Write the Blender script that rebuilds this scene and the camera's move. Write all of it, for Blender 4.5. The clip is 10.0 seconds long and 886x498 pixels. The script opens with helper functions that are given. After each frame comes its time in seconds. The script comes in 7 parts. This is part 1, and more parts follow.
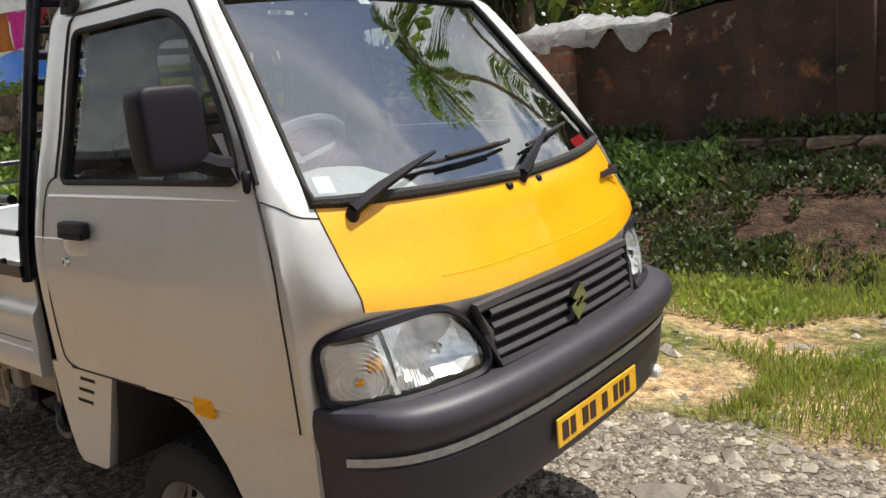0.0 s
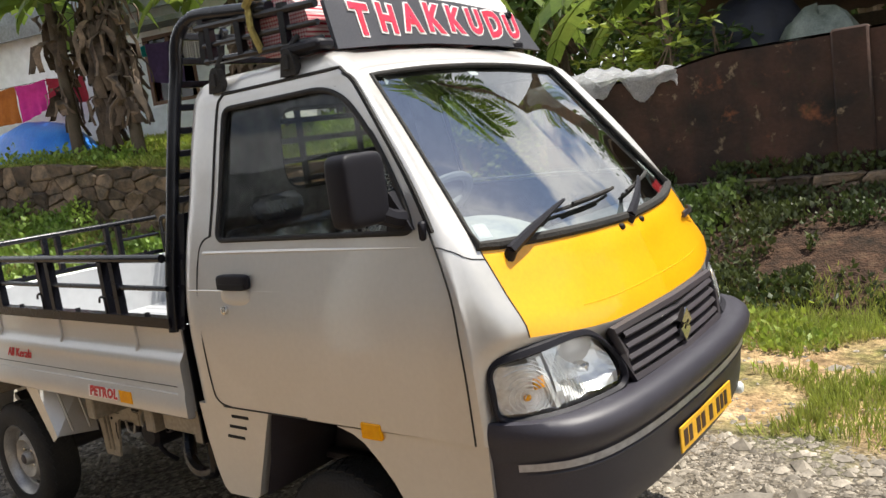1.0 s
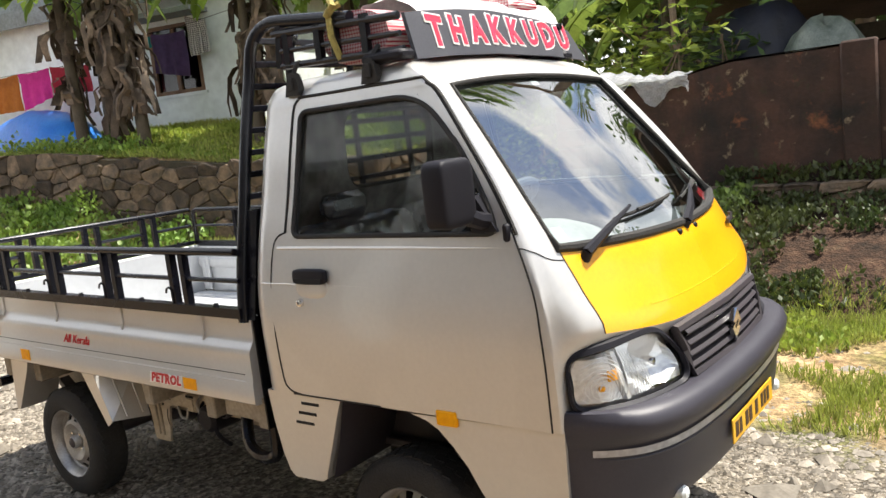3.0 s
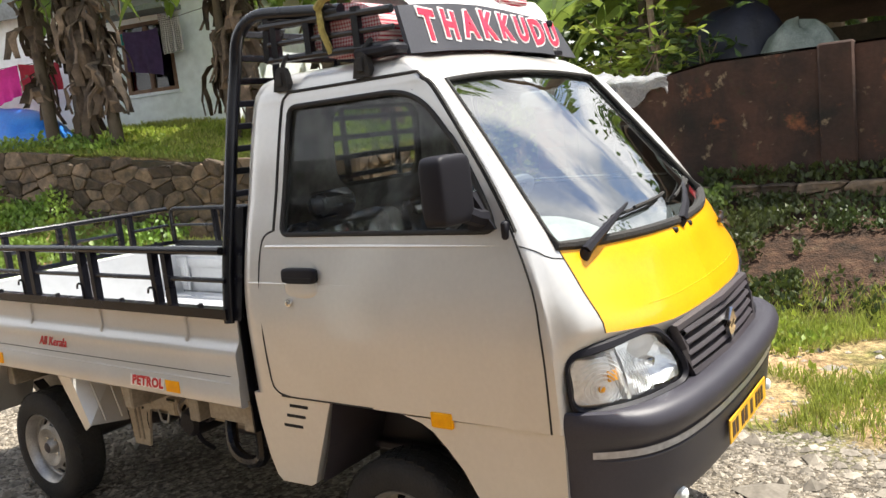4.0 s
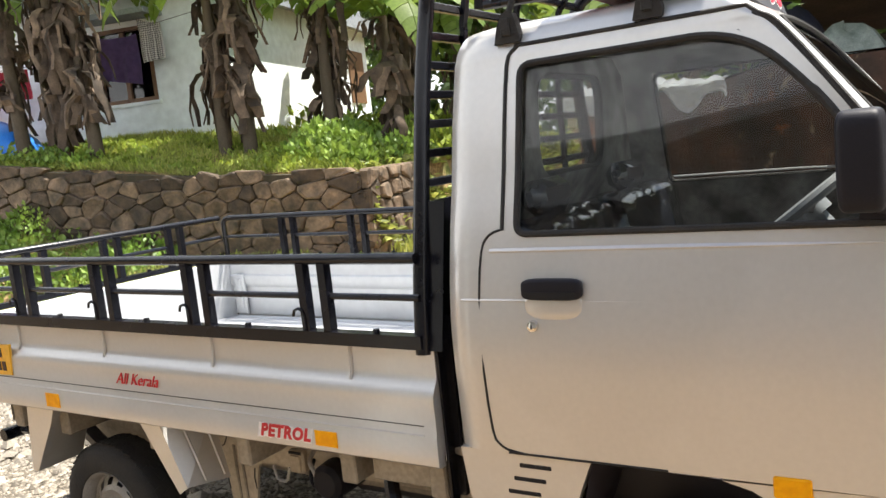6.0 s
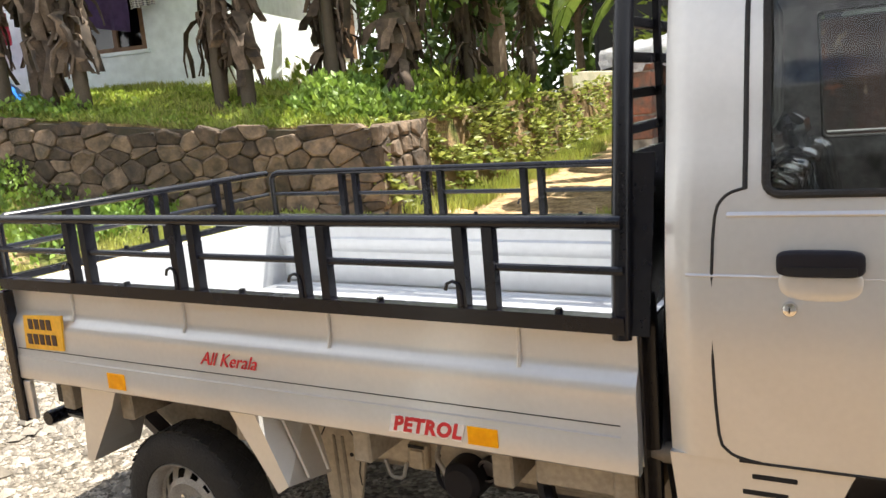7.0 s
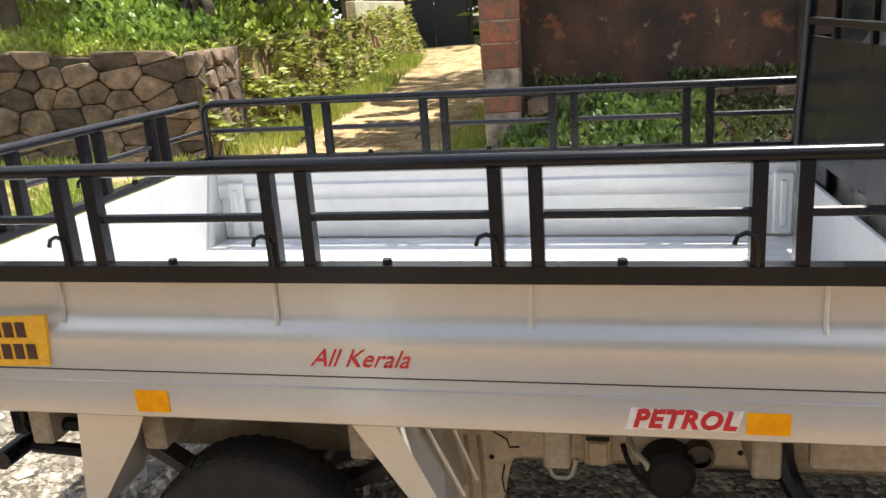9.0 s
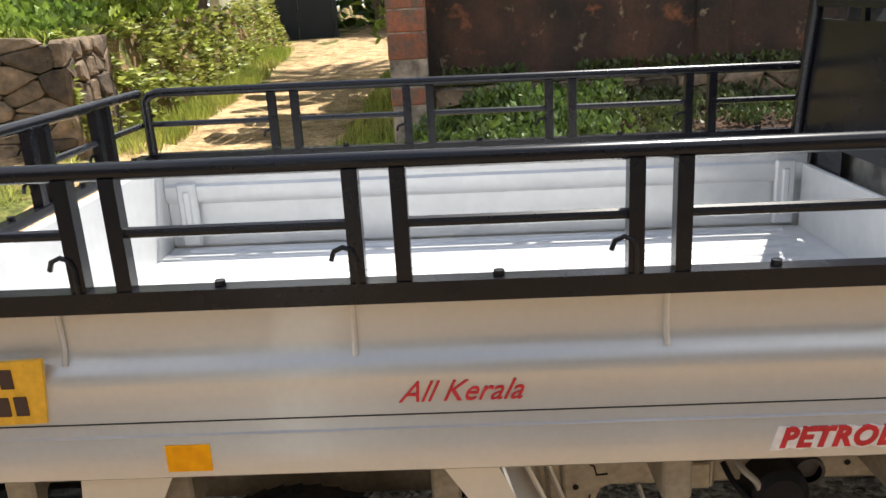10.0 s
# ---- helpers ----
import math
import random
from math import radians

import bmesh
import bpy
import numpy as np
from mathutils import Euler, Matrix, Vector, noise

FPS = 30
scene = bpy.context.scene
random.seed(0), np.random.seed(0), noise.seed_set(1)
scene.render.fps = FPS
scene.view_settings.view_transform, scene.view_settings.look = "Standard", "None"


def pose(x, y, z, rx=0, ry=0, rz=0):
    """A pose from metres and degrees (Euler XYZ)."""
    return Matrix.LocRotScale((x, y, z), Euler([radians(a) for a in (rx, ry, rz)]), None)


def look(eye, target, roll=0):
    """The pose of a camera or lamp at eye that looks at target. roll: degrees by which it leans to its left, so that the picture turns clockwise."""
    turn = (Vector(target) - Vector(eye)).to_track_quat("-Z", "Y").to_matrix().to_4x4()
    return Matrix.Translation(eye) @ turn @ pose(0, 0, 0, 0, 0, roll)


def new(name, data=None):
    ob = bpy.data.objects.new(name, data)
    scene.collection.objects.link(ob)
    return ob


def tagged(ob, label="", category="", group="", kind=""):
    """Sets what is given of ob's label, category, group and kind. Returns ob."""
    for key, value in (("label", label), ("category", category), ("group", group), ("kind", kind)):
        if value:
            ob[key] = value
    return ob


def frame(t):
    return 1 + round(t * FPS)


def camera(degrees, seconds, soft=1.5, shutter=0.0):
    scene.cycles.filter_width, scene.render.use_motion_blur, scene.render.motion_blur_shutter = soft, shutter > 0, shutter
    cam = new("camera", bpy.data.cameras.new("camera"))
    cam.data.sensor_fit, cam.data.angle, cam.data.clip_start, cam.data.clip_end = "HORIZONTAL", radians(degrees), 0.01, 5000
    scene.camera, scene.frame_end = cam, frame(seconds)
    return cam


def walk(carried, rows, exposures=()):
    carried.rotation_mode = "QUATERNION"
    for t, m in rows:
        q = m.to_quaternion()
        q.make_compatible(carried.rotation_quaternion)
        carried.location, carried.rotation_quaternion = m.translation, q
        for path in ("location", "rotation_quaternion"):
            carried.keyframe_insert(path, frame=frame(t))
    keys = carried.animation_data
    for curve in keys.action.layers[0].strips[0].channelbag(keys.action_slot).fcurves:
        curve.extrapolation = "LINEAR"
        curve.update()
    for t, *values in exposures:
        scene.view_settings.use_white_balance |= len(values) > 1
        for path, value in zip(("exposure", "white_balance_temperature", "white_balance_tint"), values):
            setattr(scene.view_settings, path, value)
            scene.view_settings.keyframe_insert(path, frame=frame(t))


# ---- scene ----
cam = camera(57.5, 10.0)
PATH = [
    (0, (1.125, -1.094, 1.53), (-0.135, 0.408, 1.134), -5.6),
    (0.5, (1.05, -1.411, 1.559), (-0.097, 0.148, 1.053), -9.8),
    (1, (0.988, -1.616, 1.6), (-0.241, -0.062, 1.325), -7.8),
    (1.5, (0.905, -1.708, 1.624), (-0.376, -0.196, 1.355), -7.5),
    (2, (0.878, -1.798, 1.632), (-0.351, -0.251, 1.323), -7.5),
    (2.5, (0.875, -1.894, 1.653), (-0.393, -0.362, 1.44), -6.4),
    (2.7, (0.872, -1.899, 1.661), (-0.361, -0.343, 1.412), -6.2),
    (3.8, (0.819, -1.933, 1.673), (-0.347, -0.339, 1.356), -6.7),
    (4, (0.781, -1.905, 1.658), (-0.366, -0.292, 1.365), -6.2),
    (4.5, (0.542, -1.842, 1.638), (-0.648, -0.244, 1.46), -5.1),
    (5, (0.306, -1.826, 1.635), (-0.819, -0.182, 1.458), -4.7),
    (5.5, (-0.017, -1.852, 1.631), (-1.045, -0.145, 1.458), -6.0),
    (6, (-0.368, -1.805, 1.601), (-1.409, -0.116, 1.348), -6.1),
    (6.2, (-0.512, -1.792, 1.578), (-1.579, -0.125, 1.289), -7.0),
    (7.3, (-1.233, -1.699, 1.617), (-2.141, 0.037, 1.216), -4.3),
    (7.5, (-1.35, -1.696, 1.627), (-2.191, 0.063, 1.179), -4.8),
    (8, (-1.713, -1.652, 1.584), (-2.514, 0.108, 1.074), -4.5),
    (8.5, (-2.053, -1.622, 1.607), (-2.747, 0.189, 1.12), -3.3),
    (9, (-2.282, -1.571, 1.601), (-2.679, 0.309, 1.047), -4.2),
    (9.5, (-2.497, -1.475, 1.574), (-2.686, 0.419, 0.957), -3.5),
    (10, (-2.802, -1.343, 1.574), (-2.853, 0.569, 0.987), -3.3),
]
walk(cam, [(t, look(eye, target, roll)) for t, eye, target, roll in PATH], [(0.0, 0.14), (1.0, 0.38), (2.5, 0.69), (4.5, 0.83), (6.0, 1.11), (7.5, 1.20), (8.5, 1.14), (10.0, 0.84)])

# ---- world and light ----
world = bpy.data.worlds.new("sky")
scene.world = world
world.use_nodes = True
wn = world.node_tree.nodes
wn.clear()
sky = wn.new("ShaderNodeTexSky")
sky.sky_type = "NISHITA"
sky.sun_disc = False
SUN = Vector((0.26, 0.34, 1.0)).normalized()
sky.sun_elevation = math.asin(SUN.z)
sky.sun_rotation = math.atan2(SUN.x, SUN.y)
sky.air_density, sky.dust_density = 1.0, 0.9
bg = wn.new("ShaderNodeBackground")
bg.inputs["Strength"].default_value = 0.118
wout = wn.new("ShaderNodeOutputWorld")
wl = world.node_tree.links
# fair-weather cumulus, as a flat layer seen in perspective
wdir = wn.new("ShaderNodeTexCoord")
wsep = wn.new("ShaderNodeSeparateXYZ")
wl.new(wdir.outputs["Generated"], wsep.inputs[0])
wlow = wn.new("ShaderNodeMath")
wlow.operation = "MAXIMUM"
wlow.inputs[1].default_value = 0.0
wl.new(wsep.outputs["Z"], wlow.inputs[0])
wden = wn.new("ShaderNodeMath")
wden.operation = "ADD"
wden.inputs[1].default_value = 0.22
wl.new(wlow.outputs[0], wden.inputs[0])
wvec = wn.new("ShaderNodeCombineXYZ")
for axis in ("X", "Y"):
    over = wn.new("ShaderNodeMath")
    over.operation = "DIVIDE"
    wl.new(wsep.outputs[axis], over.inputs[0])
    wl.new(wden.outputs[0], over.inputs[1])
    wl.new(over.outputs[0], wvec.inputs[axis])
wvec.inputs["Z"].default_value = 5.1
puff = wn.new("ShaderNodeTexNoise")
puff.inputs["Scale"].default_value, puff.inputs["Detail"].default_value, puff.inputs["Roughness"].default_value = 2.3, 10, 0.56
wl.new(wvec.outputs[0], puff.inputs["Vector"])
cover = wn.new("ShaderNodeMapRange")
cover.interpolation_type = "SMOOTHSTEP"
cover.inputs["From Min"].default_value, cover.inputs["From Max"].default_value = 0.49, 0.60
# the layer closes towards the horizon
far_off = wn.new("ShaderNodeMapRange")
far_off.inputs["From Min"].default_value, far_off.inputs["From Max"].default_value = 0.15, 0.72
far_off.inputs["To Min"].default_value, far_off.inputs["To Max"].default_value = 0.30, -0.02
wl.new(wsep.outputs["Z"], far_off.inputs["Value"])
thick = wn.new("ShaderNodeMath")
thick.operation = "ADD"
wl.new(puff.outputs["Fac"], thick.inputs[0])
wl.new(far_off.outputs["Result"], thick.inputs[1])
wl.new(thick.outputs[0], cover.inputs["Value"])
body_of = wn.new("ShaderNodeTexNoise")
body_of.inputs["Scale"].default_value, body_of.inputs["Detail"].default_value = 3.4, 6
wl.new(wvec.outputs[0], body_of.inputs["Vector"])
white = wn.new("ShaderNodeValToRGB")
white.color_ramp.elements[0].position, white.color_ramp.elements[0].color = 0.36, (0.50, 0.54, 0.60, 1)
white.color_ramp.elements[1].position, white.color_ramp.elements[1].color = 0.58, (1.0, 1.0, 1.0, 1)
wl.new(body_of.outputs["Fac"], white.inputs["Fac"])
bright = wn.new("ShaderNodeVectorMath")
bright.operation = "SCALE"
bright.inputs["Scale"].default_value = 9.5
wl.new(white.outputs["Color"], bright.inputs[0])
wmix = wn.new("ShaderNodeMix")
wmix.data_type = "RGBA"
wl.new(cover.outputs["Result"], wmix.inputs["Factor"])
wl.new(sky.outputs[0], wmix.inputs["A"])
wl.new(bright.outputs[0], wmix.inputs["B"])
wl.new(wmix.outputs["Result"], bg.inputs["Color"])
world.node_tree.links.new(bg.outputs[0], wout.inputs["Surface"])

sun = new("sun", bpy.data.lights.new("sun", "SUN"))
sun.data.energy, sun.data.angle, sun.data.color = 6.2, radians(0.6), (1.0, 0.95, 0.86)
sun.matrix_world = look(SUN * 30, (0, 0, 0))


# ---- materials ----
def material(name, color, rough=0.6, metal=0.0, vary=None, scale=6.0, amount=0.5, fine=60.0, bump=0.0, bump_scale=40.0,
             coat=0.0, spec=0.5, rnd=0.0, isle=0.0, trans=0.0, alpha=1.0, rough_vary=0.0, transl=0.0):
    """A procedural surface: base colour, a second colour in broad stains, fine grain, relief."""
    m = bpy.data.materials.new(name)
    m.use_nodes = True
    nt = m.node_tree
    n, l = nt.nodes, nt.links
    p = n["Principled BSDF"]
    p.inputs["Roughness"].default_value = rough
    p.inputs["Metallic"].default_value = metal
    p.inputs["Coat Weight"].default_value = coat
    p.inputs["Coat Roughness"].default_value = 0.06
    p.inputs["Specular IOR Level"].default_value = spec
    p.inputs["Transmission Weight"].default_value = trans
    p.inputs["Alpha"].default_value = alpha
    tc = n.new("ShaderNodeTexCoord")
    vary = vary or tuple(c * 0.8 for c in color)
    big = n.new("ShaderNodeTexNoise")
    big.inputs["Scale"].default_value, big.inputs["Detail"].default_value = scale, 5
    small = n.new("ShaderNodeTexNoise")
    small.inputs["Scale"].default_value, small.inputs["Detail"].default_value = fine, 3
    for t in (big, small):
        l.new(tc.outputs["Object"], t.inputs["Vector"])
    ramp = n.new("ShaderNodeValToRGB")
    ramp.color_ramp.elements[0].position, ramp.color_ramp.elements[1].position = 0.5 - amount * 0.25, 0.5 + amount * 0.25
    ramp.color_ramp.elements[0].color, ramp.color_ramp.elements[1].color = (*vary, 1), (*color, 1)
    l.new(big.outputs["Fac"], ramp.inputs["Fac"])
    hsv = n.new("ShaderNodeHueSaturation")
    l.new(ramp.outputs["Color"], hsv.inputs["Color"])
    val = n.new("ShaderNodeMapRange")
    val.inputs["From Min"].default_value, val.inputs["From Max"].default_value = 0.3, 0.7
    val.inputs["To Min"].default_value, val.inputs["To Max"].default_value = 1 - 0.18 * amount, 1 + 0.18 * amount
    l.new(small.outputs["Fac"], val.inputs["Value"])
    out = val.outputs["Result"]
    for source, weight in (("obj", rnd), ("isle", isle)):
        if weight:
            node = n.new("ShaderNodeObjectInfo" if source == "obj" else "ShaderNodeNewGeometry")
            mr = n.new("ShaderNodeMapRange")
            mr.inputs["To Min"].default_value, mr.inputs["To Max"].default_value = 1 - weight, 1 + weight
            l.new(node.outputs["Random" if source == "obj" else "Random Per Island"], mr.inputs["Value"])
            mul = n.new("ShaderNodeMath")
            mul.operation = "MULTIPLY"
            l.new(out, mul.inputs[0])
            l.new(mr.outputs["Result"], mul.inputs[1])
            out = mul.outputs[0]
    l.new(out, hsv.inputs["Value"])
    l.new(hsv.outputs["Color"], p.inputs["Base Color"])
    if rough_vary:
        rv = n.new("ShaderNodeMapRange")
        rv.inputs["To Min"].default_value, rv.inputs["To Max"].default_value = max(0.02, rough - rough_vary), min(1, rough + rough_vary)
        l.new(big.outputs["Fac"], rv.inputs["Value"])
        l.new(rv.outputs["Result"], p.inputs["Roughness"])
    if bump:
        b = n.new("ShaderNodeBump")
        b.inputs["Strength"].default_value, b.inputs["Distance"].default_value = bump, 0.02
        bt = n.new("ShaderNodeTexNoise")
        bt.inputs["Scale"].default_value, bt.inputs["Detail"].default_value = bump_scale, 6
        l.new(tc.outputs["Object"], bt.inputs["Vector"])
        l.new(bt.outputs["Fac"], b.inputs["Height"])
        l.new(b.outputs["Normal"], p.inputs["Normal"])
    if transl:
        tr = n.new("ShaderNodeBsdfTranslucent")
        l.new(hsv.outputs["Color"], tr.inputs["Color"])
        mix = n.new("ShaderNodeMixShader")
        mix.inputs["Fac"].default_value = transl
        l.new(p.outputs[0], mix.inputs[1])
        l.new(tr.outputs[0], mix.inputs[2])
        l.new(mix.outputs[0], n["Material Output"].inputs["Surface"])
    return m


def glass_material(name, tint, rough=0.0, clear=0.75, face=0.05):
    """Thin glass: a clear, tinted sheet under a gloss that grows towards grazing; face: the gloss seen square on."""
    m = bpy.data.materials.new(name)
    m.use_nodes = True
    n, l = m.node_tree.nodes, m.node_tree.links
    n.remove(n["Principled BSDF"])
    t = n.new("ShaderNodeBsdfTransparent")
    t.inputs["Color"].default_value = (*(c * clear for c in tint), 1)
    g = n.new("ShaderNodeBsdfGlossy")
    g.inputs["Roughness"].default_value = rough
    w = n.new("ShaderNodeLayerWeight")
    w.inputs["Blend"].default_value = 0.5
    five = n.new("ShaderNodeMath")
    five.operation = "POWER"
    five.inputs[1].default_value = 5.0
    l.new(w.outputs["Facing"], five.inputs[0])
    fac = n.new("ShaderNodeMapRange")
    fac.inputs["To Min"].default_value, fac.inputs["To Max"].default_value = face, 1.0
    l.new(five.outputs[0], fac.inputs["Value"])
    mix = n.new("ShaderNodeMixShader")
    l.new(fac.outputs["Result"], mix.inputs["Fac"])
    l.new(t.outputs[0], mix.inputs[1])
    l.new(g.outputs[0], mix.inputs[2])
    l.new(mix.outputs[0], n["Material Output"].inputs["Surface"])
    return m


PAINT = material("silver_paint", (0.60, 0.582, 0.55), 0.38, 0.56, (0.575, 0.557, 0.525), 1.3, 0.12, 60, coat=0.7, rough_vary=0.05)
BEDPAINT = material("bed_paint", (0.58, 0.59, 0.60), 0.42, 0.25, (0.54, 0.55, 0.565), 3.0, 0.2, 25, coat=0.2, rough_vary=0.1)
TANPAINT = material("tan_underbody", (0.47, 0.40, 0.30), 0.5, 0.1, (0.36, 0.30, 0.22), 4.0, 0.8, 60, coat=0.2)
GREYPAINT = material("grey_underbody", (0.38, 0.33, 0.26), 0.55, 0.1, (0.20, 0.165, 0.12), 5.0, 0.9, 60)
YELLOW = material("yellow_paint", (0.86, 0.405, 0.004), 0.32, 0.0, (0.83, 0.375, 0.003), 2.0, 0.3, 80, coat=0.4)
BLACK = material("black_enamel", (0.005, 0.0055, 0.010), 0.26, 0.0, (0.008, 0.008, 0.010), 8.0, 0.8, 120, spec=0.32, rough_vary=0.06)
PLASTIC = material("black_plastic", (0.012, 0.0115, 0.016), 0.5, 0.0, (0.014, 0.013, 0.017), 5.0, 0.8, 400, bump=0.1, bump_scale=500, spec=0.2)
BUMPER = material("bumper_plastic", (0.030, 0.028, 0.038), 0.45, 0.0, (0.040, 0.037, 0.048), 5.0, 0.8, 300, bump=0.1, bump_scale=400, spec=0.45)
DARKGREY = material("grille_plastic", (0.045, 0.037, 0.044), 0.45, 0.0, (0.045, 0.04, 0.042), 5.0, 0.8, 300)
RUBBER = material("rubber", (0.012, 0.012, 0.012), 0.8, 0.0, (0.026, 0.022, 0.018), 9.0, 0.9, 90, bump=0.3, bump_scale=120)
CHROME = material("chrome", (0.75, 0.74, 0.72), 0.12, 1.0, (0.68, 0.67, 0.65), 8, 0.3)
REFLECTOR = material("lamp_reflector", (0.95, 0.96, 0.96), 0.22, 0.45, (0.75, 0.77, 0.78), 25, 0.8)
STEEL = material("wheel_steel", (0.50, 0.49, 0.46), 0.38, 0.55, (0.33, 0.30, 0.27), 14, 0.8, 150)
TAPE = material("grey_tape", (0.42, 0.42, 0.43), 0.3, 0.3, (0.34, 0.34, 0.35), 30, 0.6)
AMBER = material("yellow_reflector", (0.95, 0.42, 0.0), 0.5, 0.0, (0.90, 0.37, 0.0), 40, 0.3, spec=0.2)
PLATE = material("yellow_plate", (0.85, 0.47, 0.03), 0.4, 0.0, (0.75, 0.40, 0.02), 12, 0.6)
INK = material("dark_ink", (0.05, 0.02, 0.015), 0.5)
RED = material("red_paint", (0.62, 0.015, 0.03), 0.4, 0, (0.5, 0.01, 0.02), 20, 0.6)
PINK = material("pink_red_paint", (0.80, 0.03, 0.09), 0.45, 0, (0.7, 0.02, 0.05), 20, 0.6)
WHITE = material("white_paint", (0.82, 0.80, 0.79), 0.5, 0, (0.74, 0.72, 0.70), 9, 0.6)
BOARD = material("sign_board", (0.045, 0.045, 0.055), 0.5, 0, (0.06, 0.06, 0.07), 5, 0.8, 200)
SEAT = material("seat_vinyl", (0.035, 0.040, 0.055), 0.2, 0, (0.02, 0.022, 0.03), 12, 0.8, bump=0.9, bump_scale=11, coat=1.0)
SEATGREY = material("grey_trim", (0.50, 0.51, 0.50), 0.55, 0, (0.42, 0.43, 0.42), 8, 0.6)
WHEELGREY = material("wheel_plastic", (0.26, 0.27, 0.28), 0.4, 0, (0.20, 0.21, 0.22), 8, 0.6, 300)
DASHGREY = material("dash_plastic", (0.10, 0.11, 0.12), 0.6, 0, (0.08, 0.088, 0.095), 8, 0.6, 300)
CABTRIM = material("cab_lining", (0.24, 0.236, 0.23), 0.6, 0, (0.055, 0.054, 0.052), 8, 0.6)
GLASS = glass_material("side_glass", (0.80, 0.82, 0.81), 0.0, 0.88, 0.045)
FARGLASS = glass_material("passenger_glass", (0.80, 0.82, 0.81), 0.0, 0.88, 0.012)
SHIELD = glass_material("windshield_glass", (0.78, 0.88, 0.86), 0.006, 0.80, 0.42)
WRAP = glass_material("clear_wrap", (0.92, 0.95, 0.97), 0.10, 0.85, 0.20)
LENS = glass_material("lamp_lens", (0.97, 0.98, 0.98), 0.04, 0.98, 0.12)
STICKER = material("white_sticker", (0.8, 0.82, 0.8), 0.5, 0, (0.7, 0.74, 0.72), 40, 0.7)
# near-black that paints the shade inside openings and under the truck
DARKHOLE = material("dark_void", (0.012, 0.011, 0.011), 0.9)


# ---- mesh helpers ----
class Shape:
    """A plain list of corners and faces, with the forms that the things are made of."""

    def __init__(self):
        self.v, self.f = [], []

    def add(self, verts, faces):
        k = len(self.v)
        self.v += [tuple(p) for p in verts]
        self.f += [tuple(i + k for i in f) for f in faces]
        return self

    def box(self, x0, x1, y0, y1, z0, z1, c=0.0, m=None):
        """A box whose edges are chamfered by c."""
        if c <= 0:
            vs = [Vector((x, y, z)) for z in (z0, z1) for y in (y0, y1) for x in (x0, x1)]
            fs = [(0, 2, 3, 1), (4, 5, 7, 6), (0, 1, 5, 4), (2, 6, 7, 3), (0, 4, 6, 2), (1, 3, 7, 5)]
        else:
            vs, fs, idx = [], [], {}
            for sx, sy, sz in [(a, b, d) for a in (0, 1) for b in (0, 1) for d in (0, 1)]:
                px, py, pz = (x1 if sx else x0), (y1 if sy else y0), (z1 if sz else z0)
                ix, iy, iz = px + (-c if sx else c), py + (-c if sy else c), pz + (-c if sz else c)
                for ax, p in (("x", (px, iy, iz)), ("y", (ix, py, iz)), ("z", (ix, iy, pz))):
                    idx[sx, sy, sz, ax] = len(vs)
                    vs.append(Vector(p))
            for s in (0, 1):
                for ax, order in (("x", [(s, 0, 0), (s, 1, 0), (s, 1, 1), (s, 0, 1)]), ("y", [(0, s, 0), (0, s, 1), (1, s, 1), (1, s, 0)]),
                                  ("z", [(0, 0, s), (1, 0, s), (1, 1, s), (0, 1, s)])):
                    f = [idx[(*o, ax)] for o in order]
                    fs.append(f if s else f[::-1])
            for a in (0, 1):
                for b in (0, 1):
                    for f in ([idx[a, b, 0, "x"], idx[a, b, 1, "x"], idx[a, b, 1, "y"], idx[a, b, 0, "y"]],
                              [idx[a, 0, b, "x"], idx[a, 1, b, "x"], idx[a, 1, b, "z"], idx[a, 0, b, "z"]],
                              [idx[0, a, b, "y"], idx[1, a, b, "y"], idx[1, a, b, "z"], idx[0, a, b, "z"]]):
                        fs.append(f)
            for a, b, d in [(a, b, d) for a in (0, 1) for b in (0, 1) for d in (0, 1)]:
                fs.append([idx[a, b, d, "x"], idx[a, b, d, "y"], idx[a, b, d, "z"]])
        if m is not None:
            vs = [m @ p for p in vs]
        return self.add(vs, fs)

    def tube(self, pts, r, sides=8, closed=False, flat=None):
        """A bar along pts; r a radius or one per point; flat: (half width, half height) of a flat bar."""
        pts = [Vector(p) for p in pts]
        n = len(pts)
        rings, up = [], None
        for i, p in enumerate(pts):
            a = pts[(i - 1) % n] if closed or i else pts[i]
            b = pts[(i + 1) % n] if closed or i < n - 1 else pts[i]
            d = (b - a).normalized()
            if up is None:
                up = Vector((0, 0, 1)) if abs(d.z) < 0.9 else Vector((1, 0, 0))
            side = d.cross(up).normalized()
            up = side.cross(d).normalized()
            rad = r[i] if isinstance(r, (list, tuple)) else r
            if flat:
                ring = [p + side * sx * flat[0] + up * sy * flat[1] for sx, sy in ((-1, -1), (1, -1), (1, 1), (-1, 1))]
            else:
                ring = [p + (side * math.cos(t) + up * math.sin(t)) * rad for t in (2 * math.pi * k / sides for k in range(sides))]
            rings.append(ring)
        s = len(rings[0])
        fs = []
        for i in range(n if closed else n - 1):
            j = (i + 1) % n
            fs += [(i * s + k, i * s + (k + 1) % s, j * s + (k + 1) % s, j * s + k) for k in range(s)]
        if not closed:
            fs += [tuple(range(s))[::-1], tuple((n - 1) * s + k for k in range(s))]
        return self.add([q for ring in rings for q in ring], fs)

